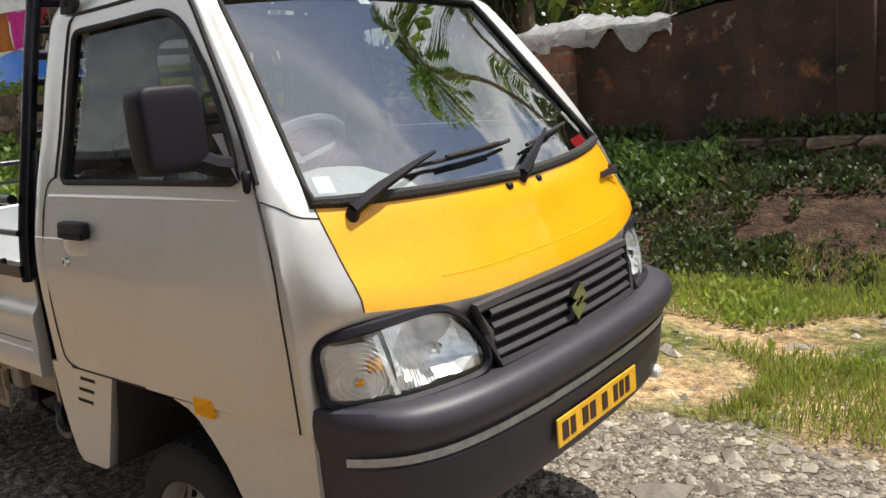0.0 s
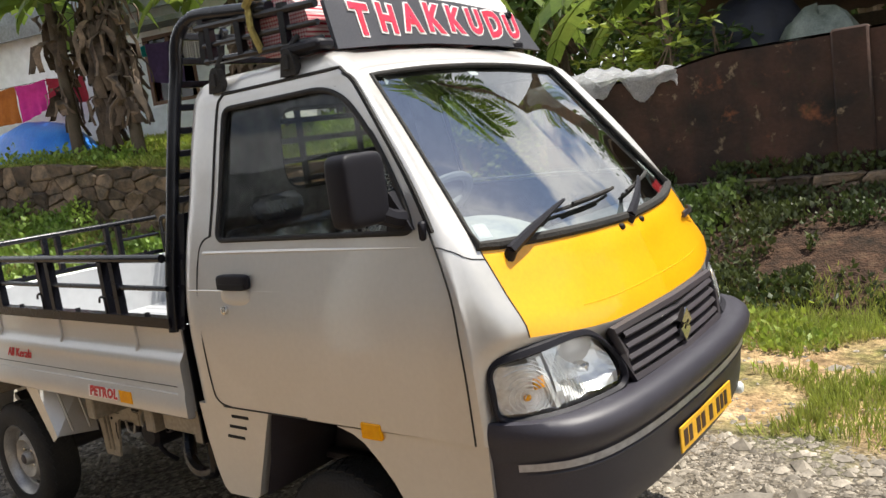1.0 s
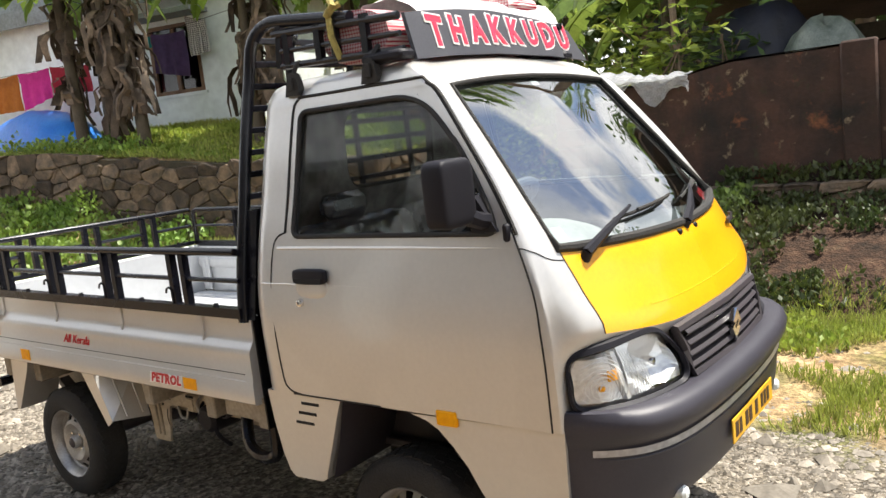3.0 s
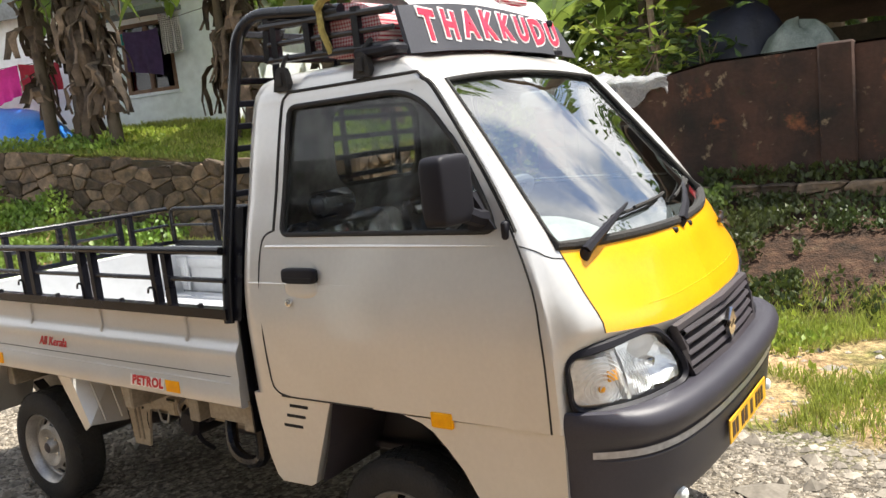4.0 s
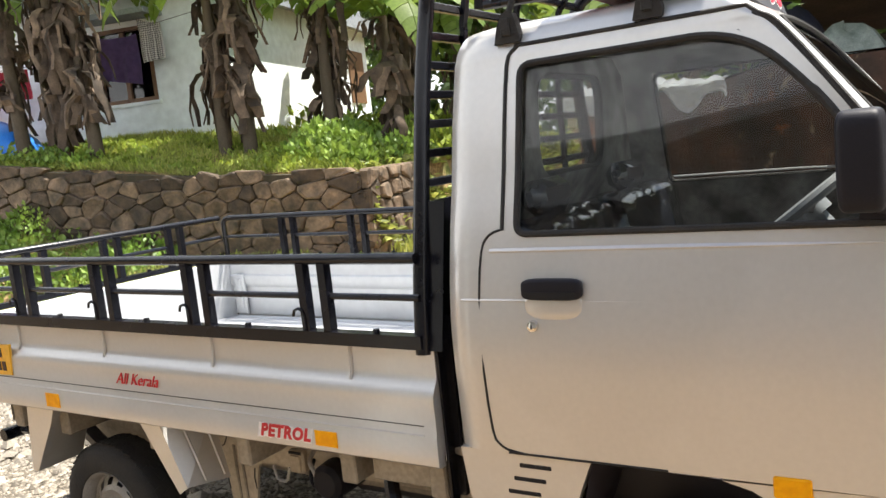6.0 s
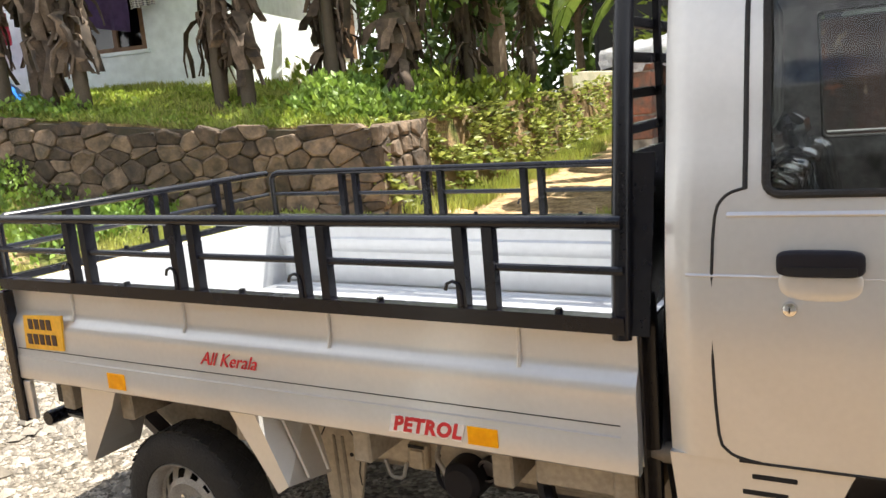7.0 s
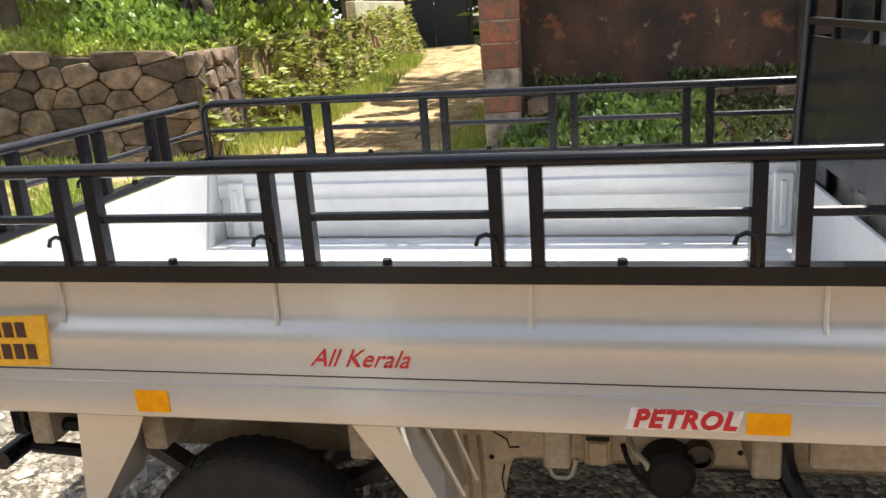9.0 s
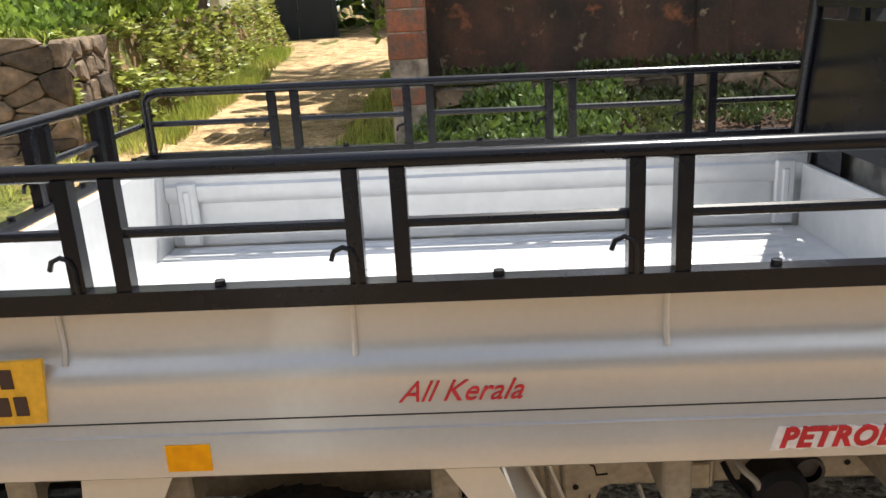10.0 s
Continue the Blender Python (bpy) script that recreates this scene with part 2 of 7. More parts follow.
    def lathe(self, profile, centre, sides=32, axis="y"):
        """A turned form; profile of (radius, place along the axis)."""
        c = Vector(centre)
        vs = []
        for r, h in profile:
            for k in range(sides):
                t = 2 * math.pi * k / sides
                a, b = r * math.cos(t), r * math.sin(t)
                vs.append(c + Vector({"y": (a, h, b), "x": (h, a, b), "z": (a, b, h)}[axis]))
        fs = [(i * sides + k, i * sides + (k + 1) % sides, (i + 1) * sides + (k + 1) % sides, (i + 1) * sides + k)
              for i in range(len(profile) - 1) for k in range(sides)]
        return self.add(vs, fs)

    def prism(self, outline, a, b):
        """A plate: the outline of points moved by the vectors a and b."""
        n = len(outline)
        o = [Vector(p) for p in outline]
        a, b = Vector(a), Vector(b)
        fs = [tuple(range(n))[::-1], tuple(range(n, 2 * n))] + [(i, (i + 1) % n, n + (i + 1) % n, n + i) for i in range(n)]
        return self.add([p + a for p in o] + [p + b for p in o], fs)

    def grid(self, rows, keep=None):
        h, w = len(rows), len(rows[0])
        fs = [(i * w + j, i * w + j + 1, (i + 1) * w + j + 1, (i + 1) * w + j) for i in range(h - 1) for j in range(w - 1)
              if keep is None or keep(i, j)]
        return self.add([p for row in rows for p in row], fs)

    def mesh(self, name, mat, smooth=False):
        me = bpy.data.meshes.new(name)
        me.from_pydata([tuple(p) for p in self.v], [], self.f)
        bm = bmesh.new()
        bm.from_mesh(me)
        loose = [v for v in bm.verts if not v.link_faces]
        bmesh.ops.delete(bm, geom=loose, context="VERTS")
        bmesh.ops.recalc_face_normals(bm, faces=bm.faces)
        if smooth:
            for f in bm.faces:
                f.smooth = True
            for e in bm.edges:
                if len(e.link_faces) == 2 and e.calc_face_angle(0) > 0.7:
                    e.smooth = False
        bm.to_mesh(me)
        bm.free()
        me.materials.append(mat)
        return me


def pillow(x0, x1, y0, y1, z0, z1, e=0.35):
    """A box with softly rounded sides and corners."""
    c, h = ((x0 + x1) / 2, (y0 + y1) / 2, (z0 + z1) / 2), ((x1 - x0) / 2, (y1 - y0) / 2, (z1 - z0) / 2)
    bend = lambda v: math.copysign(abs(v) ** e, v)
    rows = []
    for i in range(17):
        u = math.pi * (i / 16 - 0.5)
        rows.append([(c[0] + h[0] * bend(math.cos(u)) * bend(math.cos(w)), c[1] + h[1] * bend(math.cos(u)) * bend(math.sin(w)), c[2] + h[2] * bend(math.sin(u))) for w in (2 * math.pi * k / 32 for k in range(33))])
    return Shape().grid(rows)


def part(name, shape, mat, parent, label="", smooth=True):
    """Link a shape, given in world places, as one mesh under a thing."""
    ob = new(name, shape.mesh(name, mat, smooth))
    ob.parent = parent
    top = parent
    off = Vector((0, 0, 0))
    while top:
        off += Vector(top.location)
        top = top.parent
    ob.data.transform(Matrix.Translation(-off))
    if label:
        tagged(ob, label)
    return ob


def thing(name, place, label, category, group="", kind=""):
    ob = new(name)
    ob.location = place
    ob.empty_display_size = 0.2
    return tagged(ob, label, category, group, kind)


def solid(name, shape, mat, label, category="", group="", kind="", smooth=True, base=None):
    """A thing that is one mesh, with its origin at base."""
    me = shape.mesh(name, mat, smooth)
    if base:
        me.transform(Matrix.Translation(-Vector(base)))
    ob = new(name, me)
    if base:
        ob.location = base
    return tagged(ob, label, category, group, kind)


def text_shape(words, size, depth=0.0015, shear=0.0, offset=0.0, space=1.0):
    """Letters of the built-in font as a mesh in the x-y plane, centred, spaced and thickened as asked."""
    cu = bpy.data.curves.new("letters", "FONT")
    cu.body, cu.size, cu.extrude, cu.shear, cu.offset, cu.space_character = words, size, depth, shear, offset, space
    cu.align_x, cu.align_y, cu.resolution_u = "CENTER", "CENTER", 3
    ob = bpy.data.objects.new("letters", cu)
    me = bpy.data.meshes.new_from_object(ob)
    bpy.data.objects.remove(ob)
    return me


def lettering(name, words, size, mat, m, parent, label="", **how):
    """Letters laid by the pose m and made a part of parent."""
    me = text_shape(words, size, **how)
    me.materials.clear()
    me.materials.append(mat)
    ob = new(name, me)
    ob.parent = parent
    top, off = parent, Vector((0, 0, 0))
    while top:
        off += Vector(top.location)
        top = top.parent
    me.transform(Matrix.Translation(-off) @ m)
    if label:
        tagged(ob, label)
    return ob


def lerp(table, t):
    """Read a table of (key, value) with straight lines between."""
    if t <= table[0][0]:
        return table[0][1]
    for (a, u), (b, w) in zip(table, table[1:]):
        if t <= b:
            return u + (w - u) * (t - a) / (b - a)
    return table[-1][1]


def spline(ps, k):
    """A smooth line through the points, k steps to each stretch."""
    ps = [Vector(p) for p in ps]
    out = []
    for i in range(len(ps) - 1):
        p0, p1, p2, p3 = ps[max(i - 1, 0)], ps[i], ps[i + 1], ps[min(i + 2, len(ps) - 1)]
        for s in range(k):
            t = s / k
            out.append(0.5 * (2 * p1 + (p2 - p0) * t + (2 * p0 - 5 * p1 + 4 * p2 - p3) * t**2 + (3 * p1 - p0 - 3 * p2 + p3) * t**3))
    return out + [ps[-1]]


# ---- ground ----
STONE_A, STONE_B = Vector((-15.0, 4.15, 0)), Vector((-6.55, 6.58, 0))  # foot line of the rubble retaining wall
SD = (STONE_B - STONE_A).normalized()
SN = Vector((-SD.y, SD.x, 0))  # towards the terrace


def wall_top(x):
    return lerp([(-15, 2.15), (-12.3, 2.03), (-10.9, 1.84), (-9.2, 1.63), (-7.6, 1.50), (-6.5, 1.43)], x)


def wall_foot(x):
    return lerp([(-15, 1.3), (-12, 1.05), (-10.7, 0.62), (-8.5, 0.42), (-6.5, 0.30)], x)


def cliff_x(y):
    return lerp([(6.5, -6.6), (8.5, -7.0), (15, -7.35), (20, -7.7), (30, -8.6)], y)


LANE = [(-60, 0.0), (4, 0.0), (9, 0.10), (15, 0.26), (20, 0.52), (32, 0.62), (200, 0.62)]


def height(x, y):
    """The lie of the land."""
    lane = lerp(LANE, y)
    d = (Vector((x, y, 0)) - STONE_A).dot(SN)
    if (x < -6.75 and d > 0.24 and y < 7) or (y >= 6.4 and x < cliff_x(y) - 0.15 and (d > 0.24 or y > 9)):
        back = d if y < 7 else max(0.0, min(d, cliff_x(y) - x))
        return min(wall_top(x) - 0.06 + 0.16 * max(back - 0.4, 0), 2.25) if y < 16 else max(lane, 1.45)
    z = lane
    if x < -4.5 and d > -5:
        foot = wall_foot(x) * min(1.0, max(0.0, 1 + d / 4.2)) ** 1.5 if y < 8 else 0.0
        z = max(z, foot * min(1.0, (-4.5 - x) / 2.5))
    if x > -3.2:
        if y > 6.3:
            z = 0.95
        elif y > 4.3:
            t = (y - 4.3) / 1.8
            z += 0.66 * min(1.0, t) ** 0.8 * min(1.0, (x + 3.2) / 0.8 + 0.3)
    return z


def rough(x, y, s=1.0):
    return s * (noise.noise((x * 0.6, y * 0.6, 3.0)) * 0.05 + noise.noise((x * 2.3, y * 2.3, 7.0)) * 0.02)


def land(x, y):
    w = 0.15 if (-5.2 < x < 1.4 and -2.5 < y < 2.1) else 1.0
    return height(x, y) + rough(x, y, w) * (1.0 if abs(x) < 40 else 0)


def steps(stops):
    out = []
    for (a, b, d) in stops:
        n = max(1, round((b - a) / d))
        out += [a + (b - a) * k / n for k in range(n)]
    return out + [stops[-1][1]]


gx = steps([(-900, -100, 200), (-100, -30, 14), (-30, -16, 1.0), (-16, 3, 0.16), (3, 10, 0.5), (10, 30, 2.5), (30, 100, 14), (100, 900, 200)])
gy = steps([(-900, -100, 200), (-100, -20, 14), (-20, -4, 1.0), (-4, 9, 0.16), (9, 24, 0.35), (24, 40, 1.6), (40, 100, 12), (100, 900, 200)])


def ground_material():
    m = bpy.data.materials.new("ground_soil_gravel")
    m.use_nodes = True
    n, l = m.node_tree.nodes, m.node_tree.links
    p = n["Principled BSDF"]
    p.inputs["Roughness"].default_value = 0.92
    p.inputs["Specular IOR Level"].default_value = 0.2
    tc = n.new("ShaderNodeTexCoord")
    sep = n.new("ShaderNodeSeparateXYZ")
    l.new(tc.outputs["Object"], sep.inputs[0])

    def noise_node(scale, detail=6):
        t = n.new("ShaderNodeTexNoise")
        t.inputs["Scale"].default_value, t.inputs["Detail"].default_value = scale, detail
        l.new(tc.outputs["Object"], t.inputs["Vector"])
        return t

    def ramp(src, stops):
        r = n.new("ShaderNodeValToRGB")
        while len(r.color_ramp.elements) < len(stops):
            r.color_ramp.elements.new(0.5)
        for e, (at, c) in zip(r.color_ramp.elements, stops):
            e.position, e.color = at, (*c, 1)
        l.new(src, r.inputs["Fac"])
        return r

    vor = n.new("ShaderNodeTexVoronoi")
    vor.inputs["Scale"].default_value = 52
    l.new(tc.outputs["Object"], vor.inputs["Vector"])
    grav = ramp(vor.outputs["Color"], [(0.0, (0.06, 0.050, 0.038)), (0.5, (0.165, 0.14, 0.108)), (1.0, (0.36, 0.315, 0.25))])
    soil = ramp(noise_node(3.5).outputs["Fac"], [(0.30, (0.17, 0.11, 0.055)), (0.5, (0.40, 0.27, 0.14)), (0.7, (0.52, 0.375, 0.22))])
    weed = ramp(noise_node(7.0).outputs["Fac"], [(0.3, (0.05, 0.06, 0.015)), (0.6, (0.13, 0.14, 0.035)), (0.75, (0.26, 0.19, 0.08))])
    # edge between gravel and soil follows a wandering line
    wob = n.new("ShaderNodeMath")
    wob.operation = "MULTIPLY_ADD"
    wob.inputs[1].default_value = 1.1
    l.new(noise_node(1.6).outputs["Fac"], wob.inputs[0])
    l.new(sep.outputs["Y"], wob.inputs[2])
    edge = n.new("ShaderNodeMapRange")
    edge.inputs["From Min"].default_value, edge.inputs["From Max"].default_value = 2.35, 2.75
    l.new(wob.outputs[0], edge.inputs["Value"])
    patch = n.new("ShaderNodeMapRange")
    patch.inputs["From Min"].default_value, patch.inputs["From Max"].default_value = 0.44, 0.56
    l.new(noise_node(0.9).outputs["Fac"], patch.inputs["Value"])
    m1 = n.new("ShaderNodeMix")
    m1.data_type = "RGBA"
    l.new(patch.outputs["Result"], m1.inputs["Factor"])
    l.new(soil.outputs["Color"], m1.inputs["A"])
    l.new(weed.outputs["Color"], m1.inputs["B"])
    m2 = n.new("ShaderNodeMix")
    m2.data_type = "RGBA"
    l.new(edge.outputs["Result"], m2.inputs["Factor"])
    # bare ochre earth on the driver's side of the yard
    own = n.new("ShaderNodeMapRange")
    own.inputs["From Min"].default_value, own.inputs["From Max"].default_value = -0.45, -0.05
    l.new(wob.outputs[0], own.inputs["Value"])
    bare = ramp(noise_node(2.6).outputs["Fac"], [(0.30, (0.15, 0.10, 0.06)), (0.5, (0.25, 0.172, 0.10)), (0.7, (0.32, 0.23, 0.14))])
    m5 = n.new("ShaderNodeMix")
    m5.data_type = "RGBA"
    l.new(own.outputs["Result"], m5.inputs["Factor"])
    l.new(bare.outputs["Color"], m5.inputs["A"])
    l.new(grav.outputs["Color"], m5.inputs["B"])
    l.new(m5.outputs["Result"], m2.inputs["A"])
    lane = n.new("ShaderNodeMath")
    lane.operation = "COMPARE"
    lane.inputs[1].default_value, lane.inputs[2].default_value = -5.3, 1.1
    l.new(sep.outputs["X"], lane.inputs[0])
    m3 = n.new("ShaderNodeMix")
    m3.data_type = "RGBA"
    l.new(lane.outputs[0], m3.inputs["Factor"])
    l.new(m1.outputs["Result"], m3.inputs["A"])
    l.new(soil.outputs["Color"], m3.inputs["B"])
    # red-brown earth of the bank below the boundary wall, darkened in place of tree shade
    red = ramp(noise_node(5.0).outputs["Fac"], [(0.3, (0.022, 0.015, 0.010)), (0.55, (0.062, 0.034, 0.021)), (0.75, (0.095, 0.062, 0.038))])
    bx = n.new("ShaderNodeMath")
    bx.operation = "GREATER_THAN"
    bx.inputs[1].default_value = -3.1
    l.new(sep.outputs["X"], bx.inputs[0])
    by = n.new("ShaderNodeMapRange")
    by.inputs["From Min"].default_value, by.inputs["From Max"].default_value = 4.6, 5.0
    l.new(wob.outputs[0], by.inputs["Value"])
    both = n.new("ShaderNodeMath")
    both.operation = "MULTIPLY"
    l.new(bx.outputs[0], both.inputs[0])
    l.new(by.outputs["Result"], both.inputs[1])
    m4 = n.new("ShaderNodeMix")
    m4.data_type = "RGBA"
    l.new(both.outputs[0], m4.inputs["Factor"])
    l.new(m3.outputs["Result"], m4.inputs["A"])
    l.new(red.outputs["Color"], m4.inputs["B"])
    l.new(m4.outputs["Result"], m2.inputs["B"])
    fine = n.new("ShaderNodeMapRange")
    fine.inputs["From Min"].default_value, fine.inputs["From Max"].default_value = 0.32, 0.68
    fine.inputs["To Min"].default_value, fine.inputs["To Max"].default_value = 0.5, 1.4
    l.new(noise_node(22, 10).outputs["Fac"], fine.inputs["Value"])
    grain = n.new("ShaderNodeHueSaturation")
    l.new(m2.outputs["Result"], grain.inputs["Color"])
    l.new(fine.outputs["Result"], grain.inputs["Value"])
    l.new(grain.outputs["Color"], p.inputs["Base Color"])
    b = n.new("ShaderNodeBump")
    b.inputs["Strength"].default_value, b.inputs["Distance"].default_value = 0.7, 0.02
    l.new(vor.outputs["Distance"], b.inputs["Height"])
    l.new(b.outputs["Normal"], p.inputs["Normal"])
    return m


ground = solid("ground", Shape().grid([[(x, y, land(x, y)) for x in gx] for y in gy]), ground_material(), "gravel yard, ochre soil lane and grassy banks", "ground", kind="structure")


# ---- foliage helpers ----
def leaf_mesh(name, places, ways, sizes, mat, wide=0.45, seed=1, fold=0.25):
    """Many small folded leaves in one mesh: base, two flanks, tip."""
    r = np.random.default_rng(seed)
    n = len(places)
    d = ways / (np.linalg.norm(ways, axis=1, keepdims=True) + 1e-9)
    q = r.normal(size=(n, 3))
    side = np.cross(d, q)
    side /= np.linalg.norm(side, axis=1, keepdims=True) + 1e-9
    up = np.cross(side, d)
    s = sizes[:, None]
    mid = places + d * s * 0.45 + up * s * 0.06
    v = np.stack([places, mid + side * s * wide * 0.5 - up * s * fold * 0.2, places + d * s - up * s * fold * 0.3, mid - side * s * wide * 0.5 - up * s * fold * 0.2], 1).reshape(-1, 3)
    k = np.arange(n)[:, None] * 4
    f = np.concatenate([k + [0, 1, 2], k + [0, 2, 3]], 0)
    me = bpy.data.meshes.new(name)
    me.from_pydata(v.tolist(), [], f.tolist())
    me.materials.append(mat)
    return me


def stuff(name, me, label, category):
    return tagged(new(name, me), label, category, kind="stuff")


def scatter(n, seed, box, keep, lift=(0.0, 0.1), clump=0.0, clumps=40):
    """Places over a stretch of land, gathered into clumps, with heights above the land."""
    r = np.random.default_rng(seed)
    x0, x1, y0, y1 = box
    out = []
    cs = r.uniform((x0, y0), (x1, y1), size=(clumps, 2))
    while len(out) < n:
        if clump and r.random() < 0.8:
            c = cs[r.integers(clumps)]
            x, y = c + r.normal(size=2) * clump
        else:
            x, y = r.uniform(x0, x1), r.uniform(y0, y1)
        if keep(x, y):
            out.append((x, y, land(x, y) + r.uniform(*lift)))
        elif r.random() < 0.002:
            out.append((0, 0, -3))
    return np.array(out)


def upward(n, seed, spread=0.5):
    r = np.random.default_rng(seed)
    w = r.normal(size=(n, 3)) * spread
    w[:, 2] = np.abs(w[:, 2]) * 0.5 + 1.0
    return w


GRASS = material("grass_blades", (0.29, 0.37, 0.055), 0.55, 0, (0.42, 0.41, 0.12), 1.2, 0.9, 30, isle=0.35, transl=0.35)
WEED = material("weed_leaves", (0.14, 0.25, 0.04), 0.5, 0, (0.25, 0.33, 0.055), 0.9, 0.9, 30, isle=0.35, transl=0.3)
LIME = material("lime_leaves", (0.33, 0.38, 0.055), 0.5, 0, (0.17, 0.26, 0.035), 1.6, 0.9, 30, isle=0.35, transl=0.4)
TREELEAF = material("tree_leaves", (0.045, 0.09, 0.018), 0.5, 0, (0.08, 0.13, 0.025), 0.4, 0.9, 10, isle=0.4, transl=0.3)
BANANA = material("banana_leaf", (0.12, 0.21, 0.035), 0.36, 0, (0.21, 0.27, 0.05), 1.5, 0.9, 20, isle=0.2, transl=0.45)
DRYLEAF = material("dry_banana_leaf", (0.15, 0.105, 0.07), 0.8, 0, (0.035, 0.024, 0.017), 7.0, 1.0, 40, isle=0.6)
BARK = material("banana_stem", (0.09, 0.066, 0.042), 0.8, 0, (0.07, 0.055, 0.035), 7.0, 1.0, 60, bump=0.5, bump_scale=25)
WOOD = material("weathered_wood", (0.22, 0.16, 0.10), 0.8, 0, (0.13, 0.09, 0.06), 9.0, 0.9, 60, bump=0.4, bump_scale=60)
STONE = material("rubble_stone", (0.19, 0.13, 0.083), 0.92, 0, (0.040, 0.034, 0.025), 6.5, 1.0, 28, bump=1.0, bump_scale=16, rnd=0.6)
EARTH = material("dark_joint_earth", (0.075, 0.052, 0.032), 0.95, 0, (0.03, 0.03, 0.015), 8, 1.0, 40)
def old_wall():
    """Laterite blackened by rain: red earth, pale lichen and black runs over one another."""
    m = material("old_laterite_wall", (0.072, 0.034, 0.022), 0.95, 0, (0.014, 0.011, 0.009), 1.7, 0.7, 25, bump=1.0, bump_scale=9)
    n, l = m.node_tree.nodes, m.node_tree.links
    tc = n.new("ShaderNodeTexCoord")
    col = n["Principled BSDF"].inputs["Base Color"].links[0].from_socket
    for scale, stretch, lo, hi, c in ((2.2, 0.35, 0.50, 0.66, (0.016, 0.013, 0.011)), (3.1, 1.0, 0.60, 0.70, (0.20, 0.072, 0.030)), (6.5, 1.0, 0.62, 0.72, (0.25, 0.19, 0.12)), (9.0, 0.6, 0.60, 0.72, (0.03, 0.035, 0.014))):
        mp = n.new("ShaderNodeMapping")
        mp.inputs["Scale"].default_value = (1, 1, stretch)
        mp.inputs["Location"].default_value = (scale, 0, 2 * scale)
        l.new(tc.outputs["Object"], mp.inputs["Vector"])
        t = n.new("ShaderNodeTexNoise")
        t.inputs["Scale"].default_value, t.inputs["Detail"].default_value, t.inputs["Roughness"].default_value = scale, 8, 0.65
        l.new(mp.outputs[0], t.inputs["Vector"])
        f = n.new("ShaderNodeMapRange")
        f.inputs["From Min"].default_value, f.inputs["From Max"].default_value = lo, hi
        f.inputs["To Max"].default_value = 0.8
        l.new(t.outputs["Fac"], f.inputs["Value"])
        mx = n.new("ShaderNodeMix")
        mx.data_type = "RGBA"
        mx.inputs["B"].default_value = (*c, 1)
        l.new(f.outputs["Result"], mx.inputs["Factor"])
        l.new(col, mx.inputs["A"])
        col = mx.outputs["Result"]
    l.new(col, n["Principled BSDF"].inputs["Base Color"])
    return m


LATERITE = old_wall()
PLASTER = material("weathered_plaster", (0.30, 0.26, 0.22), 0.9, 0, (0.14, 0.10, 0.08), 4.0, 1.0, 40, bump=0.6, bump_scale=14)
PILLAR = material("pillar_plaster", (0.34, 0.29, 0.24), 0.9, 0, (0.06, 0.048, 0.04), 7.0, 0.7, 40, bump=0.7, bump_scale=14)
BRICKRED = material("red_laterite_block", (0.25, 0.085, 0.045), 0.9, 0, (0.09, 0.075, 0.06), 11.0, 0.8, 40, bump=0.8, bump_scale=18, rnd=0.2)
HOUSEWALL = material("white_house_wall", (0.82, 0.87, 0.88), 0.85, 0, (0.74, 0.79, 0.78), 0.8, 0.5, 6)
CONCRETE = material("grey_roof_concrete", (0.30, 0.33, 0.36), 0.85, 0, (0.18, 0.19, 0.19), 1.5, 1.0, 20, bump=0.3)
WINWOOD = material("brown_window_wood", (0.20, 0.11, 0.055), 0.55, 0, (0.14, 0.075, 0.04), 12, 0.8, 60)


# ---- rubble retaining wall, stone by stone ----
def cut(poly, a, b):
    """The part of a flat outline that is nearer to a than to b."""
    mx, my = (a[0] + b[0]) / 2, (a[1] + b[1]) / 2
    dx, dy = b[0] - a[0], b[1] - a[1]
    side = lambda p: (p[0] - mx) * dx + (p[1] - my) * dy
    out = []
    for i, p in enumerate(poly):
        q = poly[(i + 1) % len(poly)]
        sp, sq = side(p), side(q)
        if sp <= 0:
            out.append(p)
        if sp * sq < 0:
            t = sp / (sp - sq)
            out.append((p[0] + (q[0] - p[0]) * t, p[1] + (q[1] - p[1]) * t))
    return out


